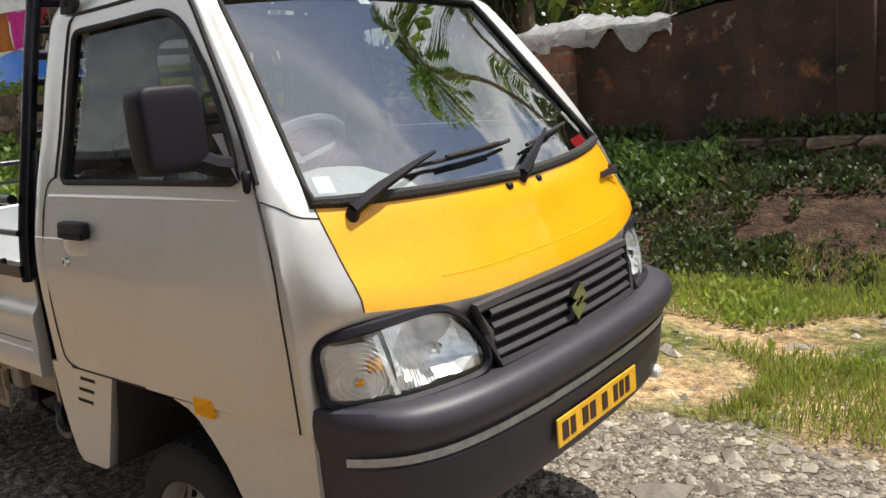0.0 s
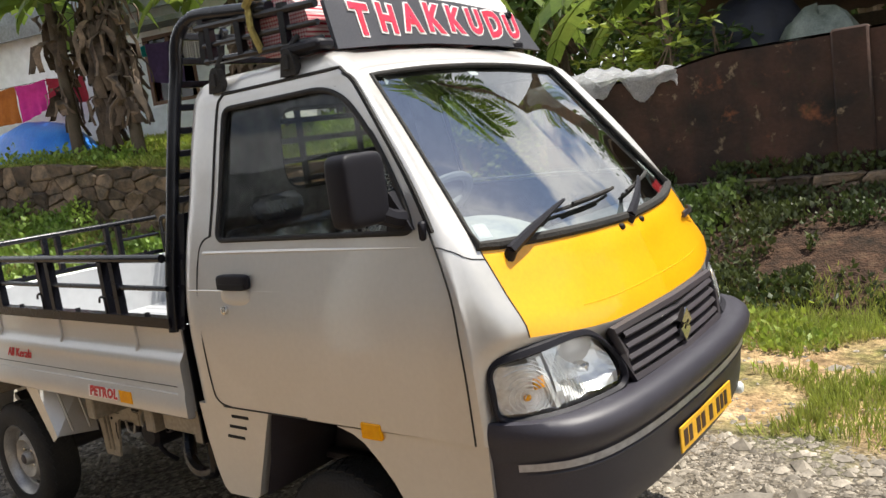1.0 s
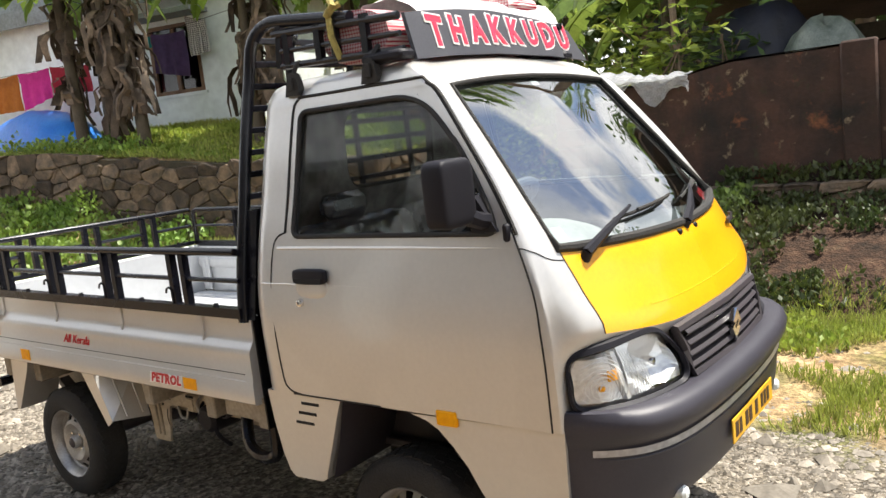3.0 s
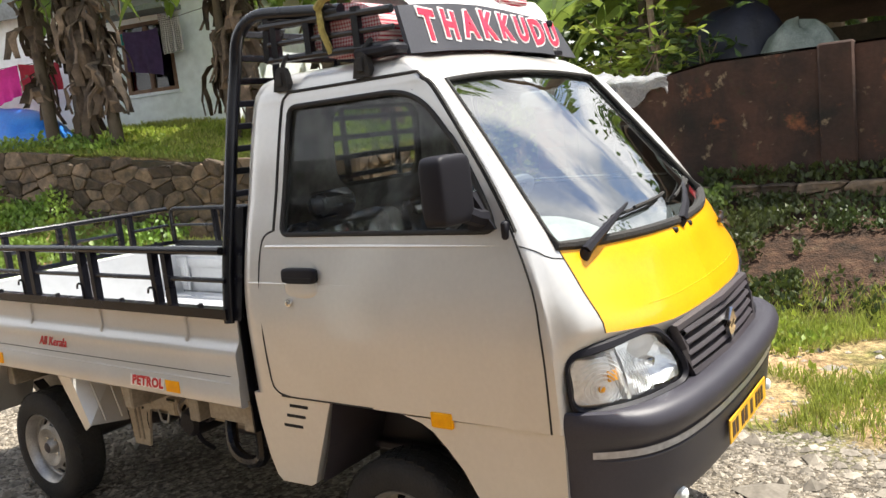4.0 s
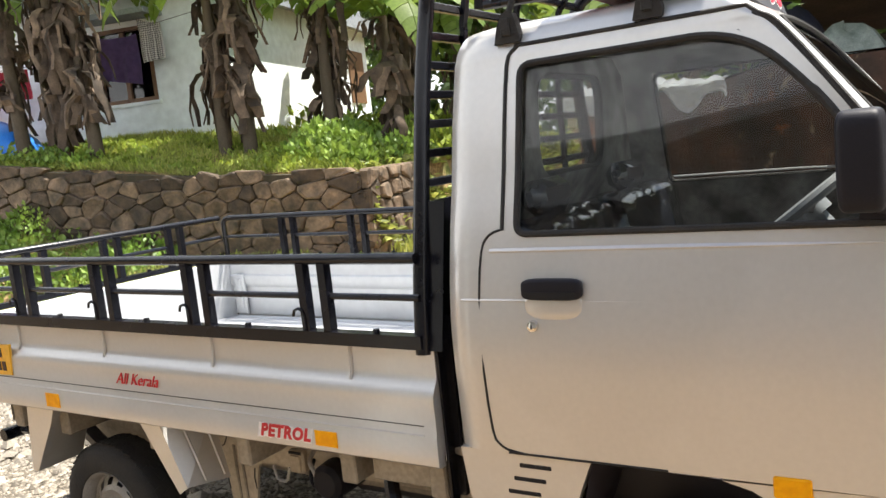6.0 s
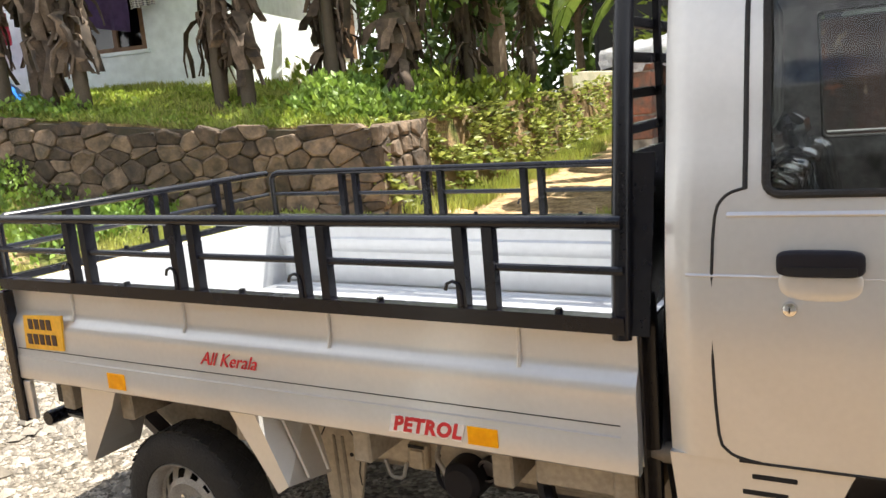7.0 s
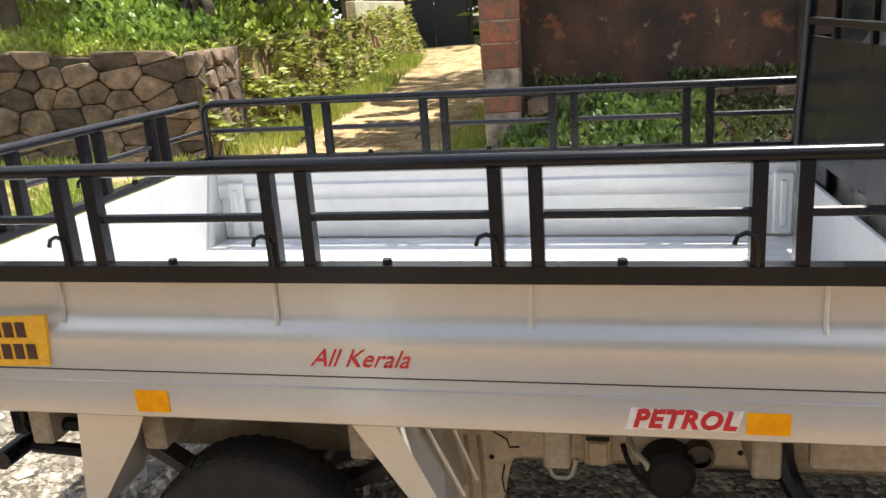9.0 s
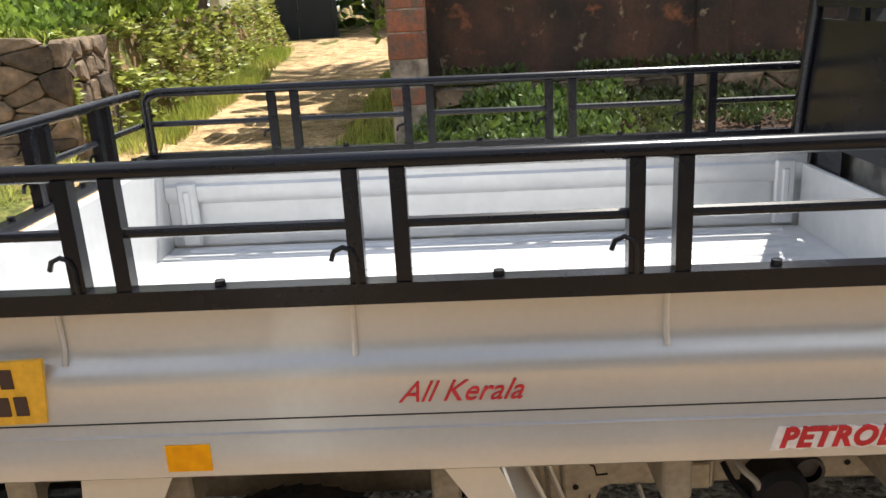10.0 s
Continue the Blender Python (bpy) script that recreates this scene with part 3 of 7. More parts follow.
def stones(seeds, inside, gap, place, name, mat, parent, rng, bulge=0.05, low=lambda a: -9.0, high_at=lambda a: 9.0, ends=(-9.0, 99.0)):
    """One rounded stone for each seed, in the cell of places nearest to it."""
    for i, s in enumerate(seeds):
        cell = [(s[0] - 0.7, s[1] - 0.7), (s[0] + 0.7, s[1] - 0.7), (s[0] + 0.7, s[1] + 0.7), (s[0] - 0.7, s[1] + 0.7)]
        for j, o in enumerate(seeds):
            if i != j and abs(o[0] - s[0]) < 1.2 and abs(o[1] - s[1]) < 1.2:
                cell = cut(cell, s, o)
        cell = [(min(max(p[0], ends[0]), ends[1]), min(max(p[1], low(p[0])), high_at(p[0]))) for p in cell]
        if len(cell) < 3 or not inside(s):
            continue
        cx, cy = sum(p[0] for p in cell) / len(cell), sum(p[1] for p in cell) / len(cell)
        size = max(math.hypot(p[0] - cx, p[1] - cy) for p in cell)
        rings = []
        jig = [rng.uniform(-0.012, 0.012) for _ in range(len(cell) * 2)]
        lean = (rng.uniform(-0.04, 0.04), rng.uniform(-0.04, 0.04))
        high = bulge * rng.uniform(0.5, 1.4)
        line = []
        for k, p in enumerate(cell):
            q = cell[(k + 1) % len(cell)]
            line += [(p[0] * 0.86 + q[0] * 0.14, p[1] * 0.86 + q[1] * 0.14), (p[0] * 0.2 + q[0] * 0.8, p[1] * 0.2 + q[1] * 0.8)]
        for shrink, out in ((1 - gap / size, -0.10), (1 - gap / size, 0.0), (1 - gap / size - 0.05, high * 0.75), (0.74, high)):
            rings.append([place(cx + (p[0] - cx) * shrink, cy + (p[1] - cy) * shrink, out + (lean[0] * (p[0] - cx) + lean[1] * (p[1] - cy)) * 3 * max(out, 0) / bulge + jig[k % len(jig)] * (out > 0)) for k, p in enumerate(line)])
        s3 = Shape()
        n = len(line)
        s3.add([q for r in rings for q in r], [(a * n + k, a * n + (k + 1) % n, (a + 1) * n + (k + 1) % n, (a + 1) * n + k) for a in range(3) for k in range(n)] + [tuple(3 * n + k for k in range(n))])
        part(name, s3, mat, parent, smooth=False)


rng = random.Random(11)
rub_core = Shape()
core = []
for k in range(41):
    x = STONE_A.x + (STONE_B.x - STONE_A.x) * k / 40
    p = STONE_A + SD * ((x - STONE_A.x) / SD.x)
    core.append((p, wall_foot(x) - 0.3, wall_top(x) - 0.07))
rub_core.grid([[p + SN * 0.06 + Vector((0, 0, a)) for p, a, b in core], [p + SN * 0.06 + Vector((0, 0, b)) for p, a, b in core], [p + SN * 0.5 + Vector((0, 0, b)) for p, a, b in core]])
ce = STONE_B
rub_core.grid([[ce + SN * 0.06 + Vector((-0.02, 0, 0.0)), ce + Vector((-0.15, 1.4, 0.0))], [ce + SN * 0.06 + Vector((-0.02, 0, 1.40)), ce + Vector((-0.15, 1.4, 1.40))]])
rubble = solid("stone_wall", rub_core, EARTH, "rubble stone retaining wall below the house terrace", "stone wall", kind="structure", smooth=False)
seeds = []
u = -8.8
length = (STONE_B - STONE_A).length
row_z = [0.32, 0.56, 0.80, 1.03, 1.25, 1.46, 1.66, 1.86]
for ri, zc in enumerate(row_z):
    uu = 0.0 + rng.uniform(0, 0.2)
    while uu < length + 0.4:
        wd = rng.choice((0.20, 0.30, 0.38, 0.52, 0.62)) * rng.uniform(0.85, 1.15)
        zz = zc + rng.uniform(-0.075, 0.075)
        seeds.append((uu + wd / 2, zz))
        if wd > 0.42 and rng.random() < 0.45:
            seeds[-1] = (uu + wd / 2 - 0.02, zz + 0.05)
            seeds.append((uu + wd * rng.uniform(0.2, 0.8), zz - 0.09))
        uu += wd
def in_wall(s):
    x = STONE_A.x + SD.x * s[0]
    return s[0] < length + 0.05 and wall_foot(x) - 0.1 < s[1] < wall_top(x) - 0.02 and x > -14.6
FLAT = 1.45  # stones lie wider than they are tall
stones([(a, b * FLAT) for a, b in seeds], lambda q: in_wall((q[0], q[1] / FLAT)), 0.008, lambda a, b, o: STONE_A + SD * a - SN * (o - 0.03) + Vector((0, 0, b / FLAT)), "stone", STONE, rubble, rng, 0.026, high_at=lambda a: FLAT * wall_top(STONE_A.x + SD.x * a), ends=(0.0, length))
seeds = [(0.12 + 0.30 * k + rng.uniform(-0.06, 0.06), z + rng.uniform(-0.05, 0.05)) for z in (0.35, 0.62, 0.88, 1.12, 1.33) for k in range(5)]
stones(seeds, lambda s: True, 0.016, lambda a, b, o: STONE_B + Vector((-0.10 * a + o - 0.03, a, b)), "stone", STONE, rubble, rng, 0.045, high_at=lambda a: 1.43, low=lambda a: 0.15, ends=(0.0, 1.5))

# ---- laterite boundary wall, its footing and end pillar ----
WY = 6.2
lat = Shape()
xs = steps([(-3.1, 9.0, 0.3)])
def rise(x, z):
    k = min(1.0, max(0.0, (x + 2.4) / 0.9))
    return z + 0.13 * k * k * (3 - 2 * k) * max(0.0, (z - 1.2) / 0.7)
lat.grid([[(x, WY + 0.012 * noise.noise((x * 2, z * 3, 1)), rise(x, z)) for x in xs] for z in (0.3, 0.6, 0.85, 1.1, 1.3, 1.5, 1.7, 1.88)])
lat.grid([[(x, WY + yy, rise(x, 1.90) + 0.02 * noise.noise((x * 3, yy, 5))) for x in xs] for yy in (0.0, 0.12, 0.26)])
lat.grid([[(x, WY + 0.26, rise(x, z)) for x in xs] for z in (0.3, 1.9)])
lat.prism([(9.0, WY, 0.3), (9.0, WY + 0.26, 0.3), (9.0, WY + 0.26, 2.02), (9.0, WY, 2.02)], (-0.02, 0, 0), (0, 0, 0))
boundary = solid("boundary_wall", lat, LATERITE, "dark weathered laterite boundary wall", "wall", kind="structure")
for x in (-0.62, 2.6):
    part("pier", Shape().box(x, x + 0.30, WY - 0.05, WY + 0.1, 0.5, 2.05, 0.02), LATERITE, boundary, "shallow wall pier")
pillar = solid("gate_pillar", Shape().box(-3.37, -3.04, 5.89, 6.44, -0.1, 1.90, 0.015), PILLAR, "weathered pillar of grey plaster and red blocks", "pillar", kind="structure")
zc = 0.05
rng = random.Random(5)
while zc < 1.86:
    h = rng.uniform(0.16, 0.24)
    if rng.random() < 0.62:
        part("block", Shape().box(-3.375, -3.035, 5.878, 6.45, zc, min(zc + h - 0.012, 1.9), 0.012), BRICKRED, pillar)
    zc += h
foot = solid("wall_footing", Shape().grid([[(x, WY - 0.16, z) for x in xs] for z in (0.2, 0.78)]).grid([[(x, y, 0.80) for x in xs] for y in (WY - 0.16, WY + 0.02)]), EARTH, "rubble stone footing under the boundary wall", "stone footing", kind="structure", smooth=False)
seeds = []
for zc in (0.46, 0.62, 0.77):
    uu = rng.uniform(0, 0.2)
    while uu < 6.6:
        wd = rng.uniform(0.22, 0.46)
        seeds.append((uu + wd / 2, zc + rng.uniform(-0.04, 0.04)))
        uu += wd
stones(seeds, lambda s: s[1] < 0.86, 0.012, lambda a, b, o: Vector((-3.0 + a, WY - 0.15 - o, b)), "stone", STONE, foot, rng, 0.05, high_at=lambda a: 0.82, low=lambda a: 0.36, ends=(0.0, 6.7))

# ---- house on the terrace ----
HD = Vector((0.961, 0.277, 0)).normalized()
HN = Vector((-HD.y, HD.x, 0))
HC = Vector((-10.95, 8.42, 0))  # its near corner
house = thing("house", HC - HD * 3, "single-storey white house with flat concrete roof", "house")
def hp(a, b, z):
    return HC + HD * a + HN * b + Vector((0, 0, z))
def hbox(a0, a1, b0, b1, z0, z1):
    s = Shape()
    return s.prism([hp(a0, b0, 0), hp(a1, b0, 0), hp(a1, b1, 0), hp(a0, b1, 0)], (0, 0, z0), (0, 0, z1))
w0, w1, wz0, wz1 = -2.26, -1.10, 2.93, 4.24
for a0, a1, z0, z1 in ((-9, w0, 1.9, 4.75), (w1, 0, 1.9, 4.75), (w0, w1, 1.9, wz0), (w0, w1, wz1, 4.75)):
    part("wall", hbox(a0, a1, 0, 0.22, z0, z1), HOUSEWALL, house, smooth=False)
for q in ((-0.22, 0, 0.22, 8.0), (-9, -0.22, 7.8, 8.0), (-9, -8.8, 0.22, 7.8)):
    part("wall", hbox(*q, 1.9, 4.75), HOUSEWALL, house, smooth=False)
part("plinth", hbox(-9.02, 0.03, -0.03, 8.03, 1.7, 2.16), PLASTER, house, smooth=False)
rf = part("roof", hbox(-9.3, 0.35, -0.35, 8.3, 4.75, 4.88), CONCRETE, house, "grey concrete roof slab", smooth=False)
part("fascia", hbox(-9.32, 0.37, -0.37, -0.30, 4.66, 4.98), CONCRETE, rf, smooth=False)
part("fascia", hbox(0.30, 0.37, -0.30, 8.3, 4.66, 4.98), CONCRETE, rf, smooth=False)
part("parapet", hbox(-9.0, 0.0, 0.0, 8.0, 4.88, 5.3), CONCRETE, rf, smooth=False)
def house_window(a0, a1, b, z0, z1, name):
    s = Shape()
    for q in (hbox(a0, a1, b - 0.03, b + 0.06, z0, z0 + 0.07), hbox(a0, a1, b - 0.03, b + 0.06, z1 - 0.07, z1), hbox(a0, a0 + 0.08, b - 0.03, b + 0.06, z0, z1),
              hbox(a1 - 0.08, a1, b - 0.03, b + 0.06, z0, z1), hbox((a0 + a1) / 2 - 0.04, (a0 + a1) / 2 + 0.04, b - 0.03, b + 0.06, z0, z1)):
        s.add(q.v, q.f)
    win = part("window", s, WINWOOD, house, "brown wooden window frame", smooth=False)
    part("pane", hbox(a0 + 0.05, a1 - 0.05, b + 0.02, b + 0.03, z0 + 0.05, z1 - 0.05), glass_material("house_glass", (0.25, 0.27, 0.27), 0.05, 0.5, 0.06), win)
    for k in range(7):
        a = a0 + 0.12 + (a1 - a0 - 0.24) * k / 6
        part("bar", hbox(a - 0.008, a + 0.008, b + 0.04, b + 0.056, z0, z1), BLACK, win, smooth=False)
    part("sill", hbox(a0 - 0.06, a1 + 0.06, b - 0.08, b + 0.02, z0 - 0.06, z0), HOUSEWALL, win, smooth=False)
house_window(w0, w1, 0.03, wz0, wz1, "front")
part("sunshade", hbox(w0 - 0.3, w1 + 0.3, -0.55, 0.0, wz1 + 0.10, wz1 + 0.19), CONCRETE, house, "stained concrete window shade", smooth=False)
sw = Shape()
for q in (hbox(-0.02, 0.04, 6.6, 7.6, 2.9, 4.2),):
    sw.add(q.v, q.f)
part("side_shutter", sw, WINWOOD, house, "brown wooden shutters", smooth=False)
part("room_floor", hbox(-8.8, -0.22, 0.22, 7.8, 2.1, 2.16), PLASTER, house, smooth=False)

# house front with a porch across the yard, behind the camera
FRONTWALL = material("pale_house_front", (0.46, 0.48, 0.50), 0.85, 0, (0.38, 0.40, 0.41), 1.2, 0.8, 20)
yard = solid("yard_wall", Shape().box(-14, 9, -4.5, -4.25, -0.1, 3.3, 0.02), FRONTWALL, "plain shaded house front with a porch", "wall", kind="structure", smooth=False)
part("porch_roof", Shape().box(-14, 9, -4.6, -2.85, 3.05, 3.20, 0.02), CONCRETE, yard, "grey concrete porch roof", smooth=False)
part("porch_roof", Shape().box(-14, 9, -9.0, -4.6, 3.2, 3.35, 0.02), CONCRETE, yard, smooth=False)
for x in (-10.2, -3.9, 5.6):
    part("porch_pillar", Shape().box(x, x + 0.30, -3.2, -2.9, -0.1, 3.05, 0.02), HOUSEWALL, yard, "white porch pillar", smooth=False)


# ---- the pickup truck: its nose looks along +x, its driver's side along -y ----
W = 1.56  # width over the cab
truck = thing("pickup_truck", (-1.9, 0.78, 0.0), "silver mini pickup truck with yellow bonnet panel, parked on gravel", "pickup truck")


def far(p):
    return (p[0], W - p[1], p[2])


def cab_rows():
    """Half of the cab's skin, row by row from sill to roof; columns run from the rear edge along the door to the nose."""
    side = [  # z, y, x of seven columns
        (0.78, 0.0, (-1.494, -1.444, -1.39, -1.29, -0.80, -0.45, -0.27)),
        (0.95, -0.004, (-1.495, -1.445, -1.388, -1.285, -0.80, -0.45, -0.27)),
        (1.06, -0.004, (-1.496, -1.446, -1.386, -1.283, -0.80, -0.45, -0.276)),
        (1.19, 0.004, (-1.497, -1.447, -1.380, -1.283, -0.80, -0.44, -0.292)),
        (1.355, 0.036, (-1.500, -1.449, -1.374, -1.287, -0.82, -0.415, -0.36)),
        (1.50, 0.074, (-1.503, -1.450, -1.366, -1.288, -0.85, -0.487, -0.447)),
        (1.65, 0.108, (-1.506, -1.451, -1.356, -1.289, -0.88, -0.59, -0.552)),
        (1.790, 0.143, (-1.505, -1.448, -1.345, -1.290, -0.95, -0.735, -0.660)),
        (1.822, 0.150, (-1.502, -1.444, -1.335, -1.270, -0.96, -0.77, -0.705)),
        (1.862, 0.166, (-1.494, -1.434, -1.32, -1.24, -0.97, -0.81, -0.755)),
        (1.899, 0.21, (-1.475, -1.415, -1.29, -1.20, -0.98, -0.85, -0.81)),
        (1.925, 0.36, (-1.44, -1.38, -1.265, -1.17, -1.0, -0.92, -0.905)),
    ]
    nose = [
        ((-0.235, 0.012, 0.78), (-0.215, 0.09, 0.78), (-0.08, 0.40, 0.78), (-0.04, 0.78, 0.78)),
        ((-0.235, 0.010, 0.95), (-0.205, 0.105, 0.95), (-0.08, 0.40, 0.95), (-0.04, 0.78, 0.95)),
        ((-0.235, 0.015, 1.06), (-0.136, 0.117, 1.051), (-0.050, 0.42, 1.018), (-0.026, 0.78, 1.016)),
        ((-0.262, 0.022, 1.19), (-0.195, 0.118, 1.17), (-0.105, 0.43, 1.150), (-0.078, 0.78, 1.147)),
        ((-0.315, 0.056, 1.335), (-0.266, 0.119, 1.296), (-0.165, 0.45, 1.278), (-0.13, 0.78, 1.27)),
        ((-0.415, 0.094, 1.50), (-0.387, 0.156, 1.458), (-0.325, 0.47, 1.458), (-0.305, 0.78, 1.458)),
        ((-0.528, 0.128, 1.655), (-0.520, 0.194, 1.633), (-0.503, 0.50, 1.648), (-0.493, 0.78, 1.653)),
        ((-0.634, 0.158, 1.788), (-0.658, 0.228, 1.808), (-0.670, 0.51, 1.828), (-0.674, 0.78, 1.834)),
        ((-0.677, 0.175, 1.822), (-0.700, 0.254, 1.840), (-0.712, 0.52, 1.858), (-0.717, 0.78, 1.864)),
        ((-0.73, 0.205, 1.862), (-0.755, 0.310, 1.874), (-0.765, 0.55, 1.890), (-0.770, 0.78, 1.896)),
        ((-0.80, 0.265, 1.900), (-0.83, 0.375, 1.907), (-0.840, 0.57, 1.920), (-0.845, 0.78, 1.927)),
        ((-0.90, 0.400, 1.926), (-0.92, 0.480, 1.932), (-0.925, 0.62, 1.942), (-0.93, 0.78, 1.947)),
    ]
    rows = []
    for (z, y, xs), front in zip(side, nose):
        row = [Vector((x, y, z)) for x in xs] + [Vector(p) for p in front]
        row[0].y += 0.028
        row[1].y += 0.001
        rows.append(row)
    rows.append([Vector((-1.42 + 0.051 * k, 0.78, 1.955)) for k in range(11)])
    return rows


def dense(rows, k=4):
    """The same skin with k steps to each stretch, both ways."""
    wide = [spline(r, k) for r in rows]
    tall = [spline([r[j] for r in wide], k) for j in range(len(wide[0]))]
    return [[tall[j][i] for j in range(len(tall))] for i in range(len(tall[0]))]


K = 4
def tuck(p):
    """The cab narrows a little towards its rear, more so higher up."""
    w = min(1.0, max(0.0, (-0.40 - p[0]) / 0.80))
    w *= w * (3 - 2 * w)
    h = max(0.0, min(1.85, p[2]) - 1.1)
    return Vector((p[0], 0.78 + (p[1] - 0.78) * (1 - 0.05 * h / 0.74 * w), p[2]))


def flank(z):
    """How far the cab's side stands in at a height, before it is tucked."""
    return lerp([(0.78, 0.0), (0.95, -0.004), (1.06, -0.004), (1.19, 0.004), (1.355, 0.036), (1.50, 0.074), (1.65, 0.108), (1.790, 0.143), (1.822, 0.150), (1.862, 0.166)], z)


def tucked(shape):
    shape.v = [tuple(tuck(p)) for p in shape.v]
    return shape


SKIN = [[tuck(p) for p in row] for row in dense(cab_rows(), K)]
NR, NC = len(SKIN), len(SKIN[0])


def zone(i, j):
    r, c = i // K, j // K
    if 4 <= r <= 6 and 3 <= c <= 4:
        return "side_window"
    if 4 <= r <= 6 and c >= 8:
        return "windshield"
    if r <= 7 and 2 <= c <= 5:
        return "door"
    if 2 <= r <= 3 and c >= 8:
        return "bonnet"
    return "body"


def skin_shape(which, both=False, other=False):
    s = Shape()
    sets = [SKIN] if not other else []
    if both or other:
        sets.append([[Vector(far(p)) for p in row] for row in SKIN])
    for rows in sets:
        s.grid(rows, lambda i, j: zone(i, j) == which)
    return s


def edge_line(r0, r1, c0, c1):
    """The outline of a rectangle of the skin."""
    r0, r1, c0, c1 = r0 * K, r1 * K, c0 * K, c1 * K
    return ([SKIN[r0][j] for j in range(c0, c1)] + [SKIN[i][c1] for i in range(r0, r1)]
            + [SKIN[r1][j] for j in range(c1, c0, -1)] + [SKIN[i][c0] for i in range(r1, r0, -1)])


def resample(line, n):
    """The closed line in n even steps."""
    line = [Vector(p) for p in line]
    ends = line[1:] + line[:1]
    lens_ = [(b - a).length for a, b in zip(line, ends)]
    total, out, k, run = sum(lens_), [], 0, 0.0
    for i in range(n):
        d = total * i / n
        while k < len(line) - 1 and run + lens_[k] < d:
            run += lens_[k]
            k += 1
        out.append(line[k].lerp(ends[k], min(1.0, (d - run) / max(lens_[k], 1e-6))))
    return out


def rounded(line, reach):
    """The closed line with its corners rounded; reach: steps on either side for a point."""
    n = len(line)
    out = []
    for i, p in enumerate(line):
        r = reach(p)
        q = sum((line[(i + k) % n] for k in range(-r, r + 1)), Vector((0, 0, 0)))
        out.append(q / (2 * r + 1))
    return out


# cab skin
body = skin_shape("body", both=True)
sill_rear = [(-1.494, 0, 0.78), (-1.116, 0, 0.78), (-1.128, 0, 0.755), (-1.150, 0, 0.70), (-1.176, 0, 0.63), (-1.203, 0, 0.56), (-1.226, 0, 0.50), (-1.238, 0, 0.465), (-1.262, 0, 0.452), (-1.405, 0, 0.448), (-1.43, 0, 0.47), (-1.455, 0, 0.54), (-1.48, 0, 0.66)]
arch = [(-1.12, 0, 0.78), (-0.80, 0, 0.772), (-0.735, 0, 0.755), (-0.69, 0, 0.73), (-0.64, 0, 0.68), (-0.59, 0, 0.62), (-0.55, 0, 0.55), (-0.50, 0, 0.48)]
sill_front = [(-0.235, 0, 0.78)] + arch[1:] + [(-0.50, 0, 0.48), (-0.24, 0, 0.535)]
for outline in (sill_rear, sill_front):
    outline = [tuck(p) for p in outline]
    body.prism(outline, (0, 0.006, 0), (0, 0.045, 0))
    body.prism([far(p) for p in outline], (0, -0.006, 0), (0, -0.045, 0))
cab = part("cab", body, PAINT, truck, "silver painted steel cab")
lining = Shape()
for rows in (SKIN, [[Vector(far(p)) for p in r] for r in SKIN]):
    lining.grid([[p + Vector((-0.02 if j > 6 * K else 0, 0.025 if p.y < 0.78 else -0.025, -0.02 if i > 8 * K else 0)) for j, p in enumerate(r)]
                 for i, r in enumerate(rows)], lambda i, j: zone(i, j) in ("body", "door", "bonnet"))
part("cab_lining", lining, CABTRIM, cab, "dark grey inner lining")
bonnet = part("bonnet_panel", skin_shape("bonnet", both=True), YELLOW, truck, "bright yellow painted bonnet panel")
press = Shape()
cr = [SKIN[int(2.5 * K)][j] + Vector((-0.002, 0, -0.001)) for j in range(9 * K - 1, NC)]
press.tube(cr + [Vector(far(p)) for p in cr[-2::-1]], 0.0035, 6)
part("pressed_crease", press, YELLOW, bonnet)

# dark joints between bonnet, wings and pillars
for rows in (SKIN, [[Vector(far(p)) for p in r] for r in SKIN]):
    for line in ([rows[i][8 * K] for i in range(2 * K, 4 * K + 1)], [rows[4 * K - 1][j] for j in range(6 * K, 8 * K + 1)]):
        part("panel_joint", Shape().tube(line, 0.0022, 5), RUBBER, cab, "dark joint between body panels")

# rear wall of the cab with its window
rw = Shape()
XR = [(0.50, -1.505), (0.78, -1.528), (1.30, -1.515), (1.44, -1.42), (1.80, -1.405), (1.86, -1.43), (1.955, -1.44)]
def rx(z):
    return lerp(XR, z)
zs = [0.50, 0.78, 1.10, 1.30, 1.47, 1.79, 1.86]
ys_at = lambda z: lerp([(0.5, 0.10), (0.78, 0.075), (1.19, 0.115), (1.35, 0.155), (1.65, 0.245), (1.86, 0.30)], z)
cols = [lambda z: ys_at(z), lambda z: 0.49, lambda z: 1.07, lambda z: W - ys_at(z)]
rw.grid([[(rx(z), c(z), z) for c in cols] for z in zs], lambda i, j: not (i == 4 and j == 1))
rw.grid([[(rx(z) + 0.02, c(z), z) for c in cols] for z in zs], lambda i, j: not (i == 4 and j == 1))
rear_wall = part("rear_wall", rw, CABTRIM, cab, "dark grey rear wall of the cab")
rwin = [(rx(z), y, z) for y, z in ((0.49, 1.47), (1.07, 1.47), (1.07, 1.79), (0.49, 1.79))]
rect = resample(rwin, 100)
curve = rounded(rect, lambda p: 5)
rear_win = part("rear_window", Shape().tube(curve, 0.016, 8, True), RUBBER, cab, "black rubber window seal")
part("window_corner", Shape().grid([rect + rect[:1], curve + curve[:1]]).grid([[p + Vector((0.02, 0, 0)) for p in r + r[:1]] for r in (rect, curve)]), CABTRIM, rear_wall)
pane = part("pane", Shape().add([Vector(q) + Vector((0.008, 0, 0)) for q in rwin], [(0, 1, 2, 3)]), GLASS, rear_win)
pane.visible_shadow = False

